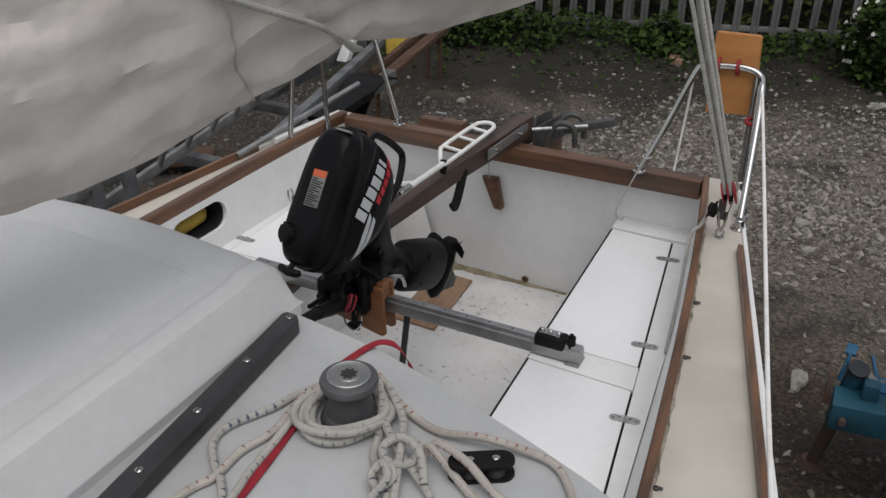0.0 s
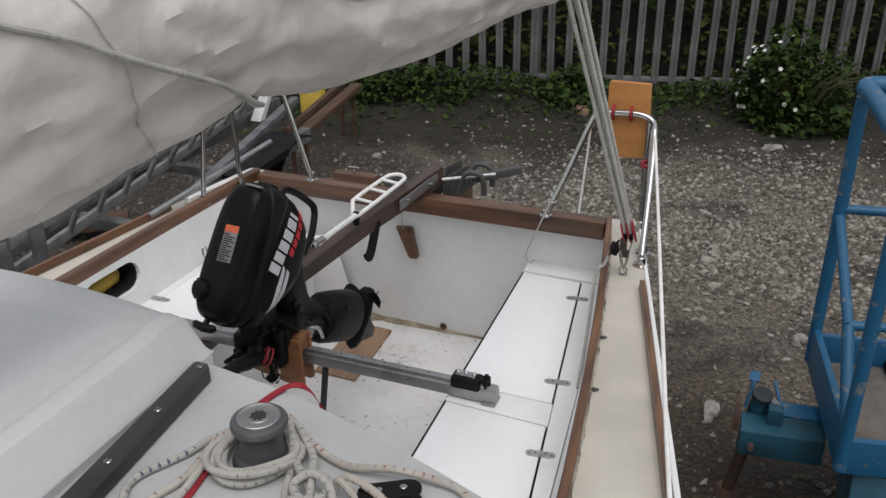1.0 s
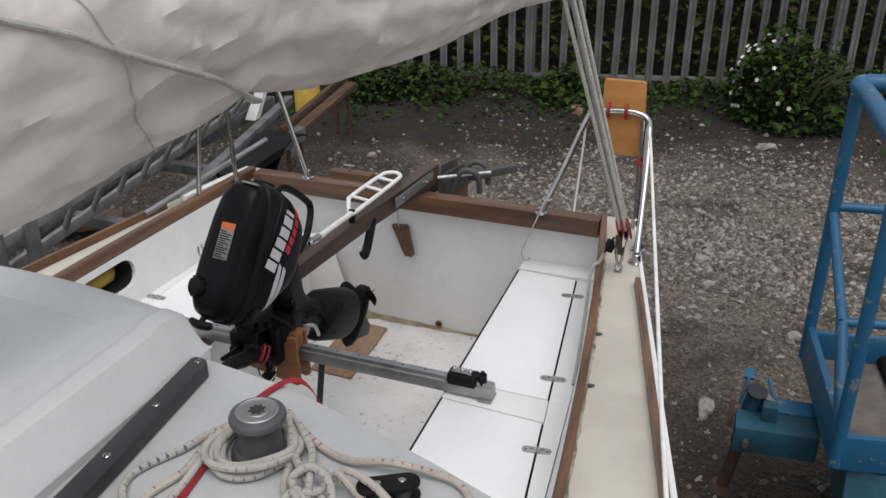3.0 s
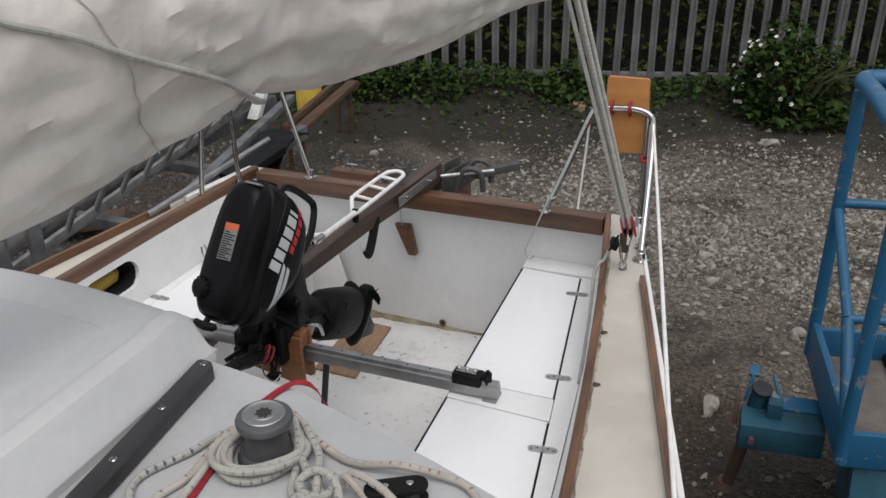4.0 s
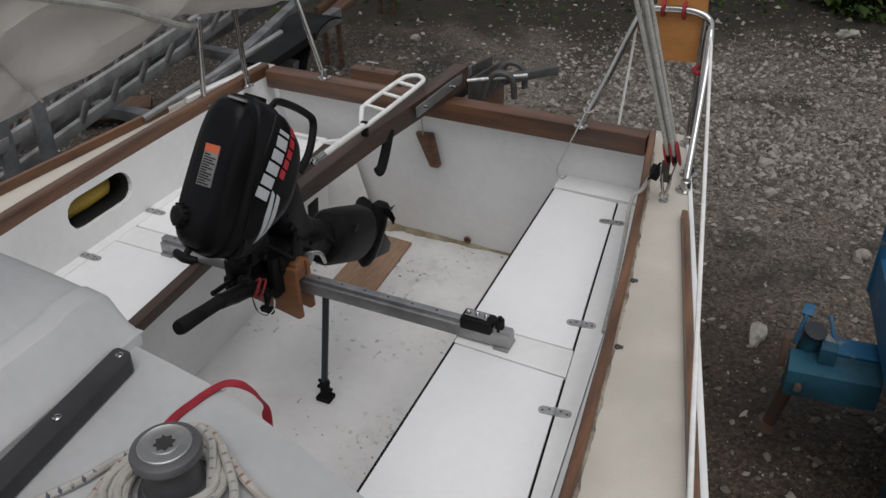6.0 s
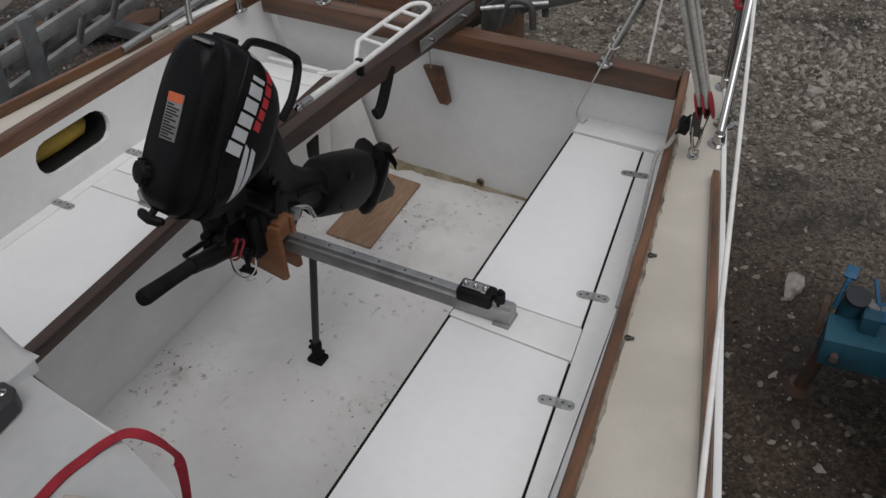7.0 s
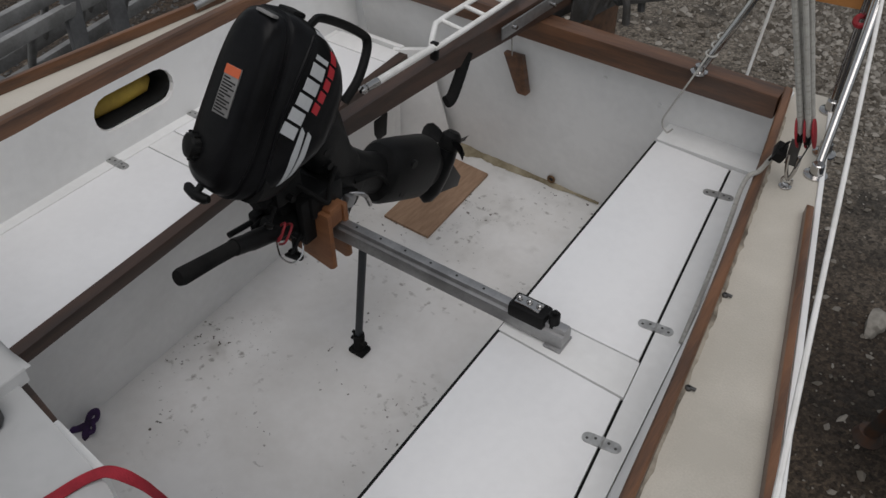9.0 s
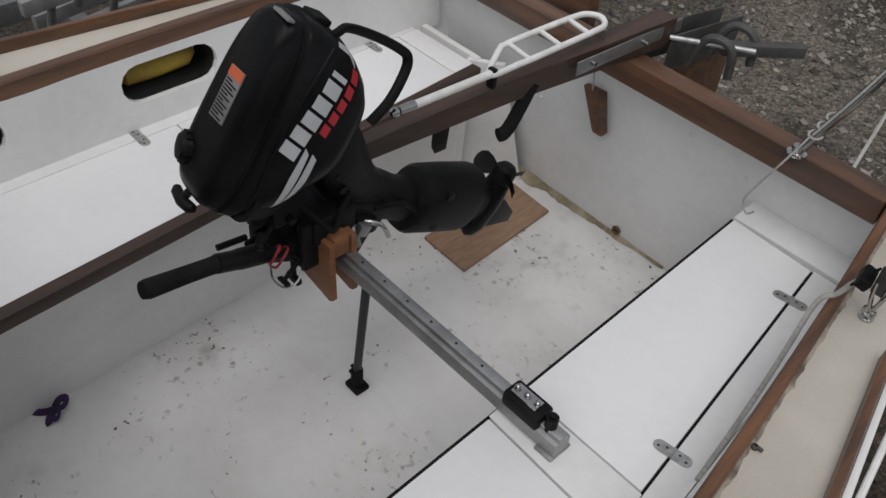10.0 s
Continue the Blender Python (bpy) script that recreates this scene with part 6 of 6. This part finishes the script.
for k in range(42):
    x, y, z, _ = spots[int(rs.randint(0, 1800))]
    v = Vector((x - 1.15, y - 5.0, z + 0.05))
    v = v.normalized() if v.length else Vector((0, -1, 0))
    c = Vector((0.99, 4.96, -0.08)) + Vector((v.x * 0.44, v.y * 0.38, v.z * 0.46)) * rs.uniform(0.85, 1.0)
    nrm = (v + Vector((0, -0.6, 0.6))).normalized()
    t1 = nrm.orthogonal().normalized()
    t2 = nrm.cross(t1)
    for q in range(5):
        a = 2 * math.pi * q / 5
        d = math.cos(a) * t1 + math.sin(a) * t2
        e = -math.sin(a) * t1 + math.cos(a) * t2
        r = 0.018
        fl.faces.new([fl.verts.new(c), fl.verts.new(c + r * 0.7 * d + r * 0.45 * e + 0.006 * nrm), fl.verts.new(c + r * 1.1 * d), fl.verts.new(c + r * 0.7 * d - r * 0.45 * e + 0.006 * nrm)])
part("flowers", fl, PETAL, bush, "small white five-petalled flowers", smooth=False, kind="stuff")

weeds = []
for k in range(7600):
    x = rs.uniform(-5.0, 4.2)
    y = fence_y(x) - abs(rs.normal(0, 0.52)) + 0.10
    tall = max(0.03, 0.34 * (0.5 + noise.noise((x * 1.3, y, 4.0))))
    weeds.append((x, y, ground_z(x, y) + rs.uniform(0, tall), rs.uniform(0.03, 0.075)))
for cx, w in ((-2.1, 0.45), (-2.6, 0.35), (-0.9, 0.3), (2.6, 0.5)):
    weeds += blob(cx, fence_y(cx) - 0.3, -0.30, 0.8 * w, 0.26, 0.22, 260, 0.08)
leaf_cloud("weeds", weeds, LEAF, "low green weeds and nettles along the fence", "weeds", 8)
hedge = []
for k in range(15000):
    x = rs.uniform(-6.5, 5.5)
    y = fence_y(x) + rs.uniform(0.15, 1.3)
    z = G0 + 0.15 + 2.4 * rs.uniform(0, 1) ** 1.2
    if noise.noise((x * 1.1, y * 0.8, z * 1.2)) > -0.28:
        hedge.append((x, y, z, rs.uniform(0.06, 0.13)))
leaf_cloud("hedge", hedge, LEAFDARK, "dark tangled hedge behind the fence", "hedge", 9)
# added near-black sheet that fills the gaps between the hedge leaves
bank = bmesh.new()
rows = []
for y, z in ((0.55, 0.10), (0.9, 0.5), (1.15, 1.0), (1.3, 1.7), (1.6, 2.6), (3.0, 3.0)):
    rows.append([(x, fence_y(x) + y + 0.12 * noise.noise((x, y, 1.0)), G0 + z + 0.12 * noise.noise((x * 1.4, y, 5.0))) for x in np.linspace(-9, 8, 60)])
tagged(part("hedge_backing", loft(rows, cap=False, closed=False), HEDGEBACK), "near-black backing sheet added behind the hedge and fence", "bank", kind="structure")

# crushed stone, dense in the pale spread by the boat, thinner elsewhere


def stone_field(name, count, area, sizes, material, label, seed, dense=None):
    """Angular chips strewn over the ground, small ones far more often than large ones."""
    r = np.random.RandomState(seed)
    base = np.array([(1, 0, 0), (-1, 0, 0), (0, 1, 0), (0, -1, 0), (0.2, 0.1, 1), (0, 0, -1), (0.75, 0.75, 0.25), (-0.7, 0.7, -0.2)], float)
    tri = np.array([(0, 6, 4), (6, 2, 4), (2, 7, 4), (7, 1, 4), (1, 3, 4), (3, 0, 4), (6, 0, 5), (2, 6, 5), (7, 2, 5), (1, 7, 5), (3, 1, 5), (0, 3, 5)])
    at = []
    while len(at) < count:
        x, y = r.uniform(area[0], area[1]), r.uniform(area[2], area[3])
        if dense is None or r.uniform() < dense(x, y):
            at.append((x, y, ground_z(x, y)))
    at = np.array(at)
    s = sizes[0] + (sizes[1] - sizes[0]) * r.uniform(0, 1, count) ** 5
    v = base[None] * r.uniform(0.6, 1.25, (count, 8, 3)) * s[:, None, None]
    v *= np.stack([r.uniform(0.8, 1.5, count), r.uniform(0.7, 1.1, count), r.uniform(0.6, 1.1, count)], 1)[:, None]
    a = r.uniform(0, 2 * np.pi, count)
    ca, sa = np.cos(a)[:, None], np.sin(a)[:, None]
    v = np.stack([v[..., 0] * ca - v[..., 1] * sa, v[..., 0] * sa + v[..., 1] * ca, v[..., 2]], 2)
    v += at[:, None]
    v[..., 2] += 0.2 * s[:, None]
    f = (tri[None] + 8 * np.arange(count)[:, None, None]).reshape(-1)
    me = bpy.data.meshes.new(name)
    me.vertices.add(8 * count)
    me.vertices.foreach_set("co", v.reshape(-1))
    me.loops.add(len(f))
    me.loops.foreach_set("vertex_index", f)
    me.polygons.add(12 * count)
    me.polygons.foreach_set("loop_start", np.arange(0, len(f), 3))
    me.polygons.foreach_set("use_smooth", np.zeros(12 * count, bool))
    me.update(calc_edges=True)
    me.validate()
    me.materials.append(material)
    return tagged(new(name, me), label, "stones", kind="stuff")


def pale_spread(x, y):
    d = max(0.0, min(1.0, 1.25 - abs(y - 2.72 - 0.1 * x) / 1.18)) * max(0.0, min(1.0, (x + 1.0) / 1.3))
    return 0.02 + 0.98 * d * (0.14 + 0.86 * max(0.0, min(1.0, 0.55 + 2.0 * noise.noise((x * 1.1, y * 1.1, 2.0)))))


stone_field("limestone_rubble", 76000, (-1.6, 4.2, -1.2, 4.9), (0.0040, 0.024), STONE, "pale crushed limestone rubble strewn over earth", 21, pale_spread)
stone_field("scattered_stones", 10000, (-6.0, 3.5, -0.5, 5.0), (0.0040, 0.024), STONE, "scattered small stones on dark earth", 22, lambda x, y: ((0.25 if y > 1.2 else 0.10) + 0.75 * max(0.0, noise.noise((x, y, 6.0)))) * (1.0 if y < 4.1 + 0.25 * x else 0.12))
stone_field("dark_gravel", 8000, (-4.2, -1.2, -1.2, 3.2), (0.009, 0.024), GRAVEL, "grey gravel beside the boat", 23, lambda x, y: 0.9)
for x, y, sx, sy in ((0.95, 4.30, 0.09, 0.06), (0.87, 0.57, 0.035, 0.075), (-2.03, 3.18, 0.04, 0.03), (1.23, 1.37, 0.035, 0.03), (0.69, 2.12, 0.045, 0.035), (0.76, 1.76, 0.035, 0.03)):
    z = ground_z(x, y)
    bm = bmesh.new()
    bmesh.ops.create_icosphere(bm, subdivisions=2, radius=1)
    for v in bm.verts:
        v.co *= 1 + 0.5 * noise.noise(v.co * 1.1 + Vector((x, y, 0)))
    bm.transform(Matrix.Translation((x, y, z + 0.015)) @ Matrix.Diagonal((sx, sy, 0.035, 1)))
    lone("loose_stone", bm, STONEBIG, "large pale limestone lump lying on earth", "stone", (x, y, z), "", smooth=False)
gz = ground_z(-0.72, 4.69)
lone("timber_offcut", box(-0.05, 0.05, -0.06, 0.06, 0, 0.055, 0.003, pose(-0.70, 4.69, gz - 0.004, 3, 2, 20)), PLY, "pale sawn timber offcut lying on dark earth", "timber", (-0.70, 4.69, gz))

# ---- blue access platform beside the boat ----
lift = thing("access_platform", "blue painted trailer access platform with outriggers", "access platform", (1.25, 0.0, G0))
A, B2, C2, D2 = Vector((1.203, 0.25, 0)), Vector((1.296, -0.385, 0)), Vector((1.95, -0.25, 0)), Vector((1.86, 0.36, 0))
up = Vector((0, 0, 1))
BOT, RIM = 0.06, 0.155


def wall(p, q, z0, z1, name="side_panel"):
    d = (q - p).normalized()
    nrm = Vector((-d.y, d.x, 0)) * 0.012
    a = [p + nrm + up * z0, q + nrm + up * z0, q - nrm + up * z0, p - nrm + up * z0]
    b = [p + nrm + up * z1, q + nrm + up * z1, q - nrm + up * z1, p - nrm + up * z1]
    return part(name, solid8(a, b, 0.003), BLUE, lift, "blue painted side panel")


wall(A, B2, BOT - 0.03, RIM + 0.03)
wall(B2, C2, BOT - 0.03, RIM)
wall(C2, D2, BOT - 0.03, RIM)
wall(D2, A, BOT - 0.03, RIM)
part("floor_plate", prism([(p.x, p.y) for p in (A, B2, C2, D2)], BOT - 0.03, BOT - 0.015, 0), GREYFLOOR, lift, "worn grey-brown floor plate")
part("kick_tube", rod(A.lerp(D2, 0.42) + up * 0.06, B2.lerp(C2, 0.42) + up * 0.06, 0.028, 12), RUBBER, lift)
for p in (A, B2, C2, D2):
    part("post", tube([p + up * (BOT - 0.02), p + up * 1.05], 0.021, 12), BLUE, lift, "chipped blue post")
part("post", tube([A + up * 0.16, A + up * 1.06], 0.022, 12), BLUE, lift)
rail = smoothed([D2 + up * 1.10, A.lerp(D2, 0.25) + up * 1.10, A + Vector((0.03, 0.0, 1.10)), A + Vector((0.0, -0.04, 1.098)), A.lerp(B2, 0.25) + up * 1.095, B2 + up * 1.09, B2.lerp(C2, 0.2) + up * 1.09, C2 + up * 1.09], 6)
part("hand_rail", tube(rail, 0.030, 14), BLUE, lift, "chipped blue top rail")
part("mid_rail", rod(A + up * 0.66, D2 + up * 0.66, 0.017, 12), BLUE, lift)
part("brace", rod(A + up * 0.64, A.lerp(B2, 0.62) + up * 0.42, 0.017, 12), BLUE, lift)
part("brace", rod(A.lerp(B2, 0.62) + up * 0.42, B2 + up * 0.14, 0.019, 12), BLUE, lift)
part("mid_rail", rod(A.lerp(B2, 0.62) + up * 0.42, C2.lerp(D2, 0.4) + up * 0.42, 0.016, 12), BLUE, lift)
part("outrigger_beam", solid8([(0.995, -0.195, -0.13), (1.27, -0.165, -0.13), (1.27, -0.045, -0.13), (0.990, -0.075, -0.13)], [(0.995, -0.195, -0.03), (1.27, -0.165, -0.03), (1.27, -0.045, -0.03), (0.990, -0.075, -0.03)], 0.005), TEAL, lift, "dark teal outrigger beam")
part("beam_flange", solid8([(1.05, -0.06, -0.075), (1.30, -0.035, -0.075), (1.30, 0.055, -0.075), (1.05, 0.03, -0.075)], [(1.05, -0.06, -0.028), (1.30, -0.035, -0.028), (1.30, 0.055, -0.028), (1.05, 0.03, -0.028)], 0.005), BLUE, lift)
part("saddle", box(1.075, 1.125, -0.125, -0.075, -0.03, 0.03, 0.004), TEAL, lift)
part("leg_tube", rod((1.05, -0.06, 0.02), (0.985, 0.06, G0 + 0.03), 0.024, 14), RUST, lift, "rusty dark outrigger leg")
part("leg_sleeve", rod((1.050, -0.060, 0.045), (1.02, -0.01, -0.22), 0.033, 14), TEAL, lift)
part("sleeve_collar", rod((1.051, -0.062, 0.050), (1.049, -0.058, 0.036), 0.036, 14), TEALDARK, lift, "worn bare collar")
part("foot_pad", turned([(0.085, 0.0), (0.085, 0.012), (0.05, 0.022), (0.034, 0.06)], pose(0.982, 0.065, G0 - 0.012), 20), RUST, lift, "round steel foot pad")
part("hook_plate", solid8([(0.965, -0.10, -0.10), (0.985, -0.10, -0.10), (0.985, -0.02, -0.10), (0.965, -0.02, -0.10)], [(0.965, -0.07, 0.0), (0.985, -0.07, 0.0), (0.985, -0.03, 0.0), (0.965, -0.03, 0.0)], 0.003), RUST, lift)
part("hook", plank((1.0, -0.04, -0.03), (1.015, -0.01, 0.065), 0.035, 0.012, (1, 0, 0)), BLUE, lift)
part("hook", plank((1.015, -0.012, 0.063), (1.018, 0.03, 0.078), 0.035, 0.012, (0, 0, 1)), BLUE, lift)
part("hook", plank((1.125, -0.03, -0.03), (1.085, 0.03, 0.055), 0.035, 0.012, (1, 0, 0)), BLUE, lift)
part("latch", plank((1.045, -0.03, 0.045), (1.115, -0.045, -0.005), 0.035, 0.010), LADDER, lift, "bare metal latch plate")
part("pin", rod((1.035, -0.11, -0.085), (1.035, -0.21, -0.085), 0.012, 10), RUST, lift)
part("chassis", box(1.38, 1.98, -0.62, 0.30, -0.45, -0.14, 0.01), TEAL, lift, "dark teal chassis")
part("mast_foot", solid8([(1.36, -0.5, -0.5), (1.5, -0.5, -0.5), (1.5, -0.2, -0.5), (1.36, -0.2, -0.5)], [(1.34, -0.36, 0.02), (1.5, -0.36, 0.02), (1.5, -0.2, 0.02), (1.34, -0.2, 0.02)], 0.008), TEAL, lift)
for x in (1.5, 1.9):
    part("wheel", turned([(0.10, -0.06), (0.2, -0.06), (0.22, -0.03), (0.22, 0.03), (0.2, 0.06), (0.1, 0.06)], axis_pose((x, -0.5, G0 + 0.21), (0, 1, 0)), 24), RUBBER, lift)

# ---- port side: ladder, trailer, timber ----
trailer = thing("boat_trailer", "old galvanised boat trailer with black mudguard", "trailer", (-2.0, 1.9, G0))
part("side_beam", plank((-2.05, -1.2, -0.06), (-2.08, 2.2, -0.02), 0.06, 0.09), GALV, trailer)
part("side_beam", plank((-2.62, -1.2, -0.08), (-2.75, 2.9, -0.05), 0.06, 0.09), GALV, trailer)
for y in (-0.6, 0.6, 1.5):
    part("cross_beam", plank((-2.8, y, -0.10), (-1.95, y, -0.10), 0.07, 0.06), GALV, trailer)
for y in (-0.35, -0.15):
    part("upright", plank((-2.16, y, -0.1), (-2.18, y + 0.03, 0.32), 0.07, 0.03, (1, 0, 0)), GALV, trailer)
part("leg", box(-2.09, -2.01, -1.0, -0.92, G0, -0.08, 0.004), GALV, trailer)
part("leg", box(-2.72, -2.64, -1.0, -0.92, G0, -0.08, 0.004), GALV, trailer)
part("keel_channel", plank((-2.02, 0.80, 0.045), (-2.44, 2.66, 0.065), 0.06, 0.05), GALV, trailer)
wheel = part("wheel", turned([(0.12, -0.07), (0.22, -0.08), (0.265, -0.055), (0.272, 0.0), (0.265, 0.055), (0.22, 0.08), (0.12, 0.07)], axis_pose((-2.02, 1.82, G0 + 0.27), (1, 0, 0)), 36), RUBBER, trailer, "black rubber tyre")
part("rim", turned([(0.01, 0.03), (0.05, 0.045), (0.07, 0.04), (0.09, 0.02), (0.135, 0.05), (0.145, 0.072)], axis_pose((-2.02, 1.82, G0 + 0.27), (1, 0, 0)), 28), CREAMRIM, wheel, "dirty cream wheel rim")
guard = []
for x in (-2.16, -1.90):
    guard.append([(x, 1.82 + 0.33 * math.cos(a), G0 + 0.29 + 0.33 * math.sin(a)) for a in np.linspace(radians(65), radians(172), 14)] + [(x, 1.82 + 0.318 * math.cos(a), G0 + 0.29 + 0.318 * math.sin(a)) for a in np.linspace(radians(172), radians(65), 14)])
part("mudguard", loft(guard), PLASTIC, trailer, "black plastic mudguard")
part("lamp_board", plank((-1.98, 1.15, 0.02), (-1.95, 1.62, 0.06), 0.16, 0.05), PLASTIC, trailer)
ladder = thing("aluminium_ladder", "bare aluminium ladder lying on its edge on the trailer", "ladder", (-2.4, 1.0, -0.02))
LA, LB, UA, UB = Vector((-2.18, -0.9, -0.005)), Vector((-2.80, 2.75, 0.02)), Vector((-2.09, -0.9, 0.20)), Vector((-2.62, 2.75, 0.22))
part("stile", plank(LA, LB, 0.03, 0.055), LADDER, ladder)
part("stile", plank(UA, UB, 0.03, 0.055), LADDER, ladder)
for k in range(14):
    t = 0.03 + k / 14
    part("rung", rod(LA.lerp(LB, t), UA.lerp(UB, t), 0.016, 10), LADDER, ladder)
ladder2 = thing("aluminium_ladder", "second aluminium ladder section behind the first", "ladder", (-2.6, 1.0, 0.0))
sh = Vector((-0.14, 0.1, 0.02))
part("stile", plank(LA + sh, LB + sh, 0.03, 0.055), LADDER, ladder2)
part("stile", plank(UA + sh, UB + sh, 0.03, 0.055), LADDER, ladder2)
for k in range(14):
    t = 0.05 + k / 14
    part("rung", rod((LA + sh).lerp(LB + sh, t), (UA + sh).lerp(UB + sh, t), 0.016, 10), LADDER, ladder2)
lone("white_post", solid8([(-2.68, 2.40, -0.05), (-2.59, 2.40, -0.05), (-2.59, 2.48, -0.05), (-2.68, 2.48, -0.05)], [(-2.68, 2.70, 0.26), (-2.61, 2.70, 0.26), (-2.61, 2.75, 0.26), (-2.68, 2.75, 0.26)], 0.01), OFFWHITE, "white painted winch post on the trailer", "winch post", (-2.64, 2.44, -0.05))
bench2 = thing("timber_trestle", "long brown timber on low trestles", "timber", (-2.4, 3.0, G0))
gz = ground_z(-2.85, 4.1)
part("board", plank((-2.25, 2.34, -0.11), (-2.46, 3.72, -0.09), 0.09, 0.045), OLDWOOD, bench2)
part("board", plank((-2.36, 2.38, -0.10), (-2.58, 3.70, -0.08), 0.04, 0.07), OLDWOOD, bench2)
for x, y in ((-2.44, 3.6), (-2.56, 3.6), (-2.26, 2.48), (-2.38, 2.48)):
    part("leg", box(x - 0.014, x + 0.014, y - 0.014, y + 0.014, G0 - 0.03, -0.125, 0.003), OLDWOOD, bench2)
drum = thing("yellow_drum", "yellow plastic drum standing by the timber", "drum", (-3.04, 3.95, gz))
part("body", turned([(0.10, 0.0), (0.118, 0.02), (0.118, 0.38), (0.10, 0.41), (0.04, 0.42)], pose(-3.04, 3.95, gz), 24), YELLOW, drum)
part("cap", turned([(0.03, 0.415), (0.03, 0.44), (0.01, 0.445)], pose(-3.02, 3.95, gz), 12), PLASTIC, drum)
lone("dark_plank", plank((-3.9, 0.5, gz + 0.03), (-2.95, 1.3, gz + 0.03), 0.2, 0.05), OLDWOOD, "dark old plank lying on gravel", "plank", (-3.4, 0.9, gz))
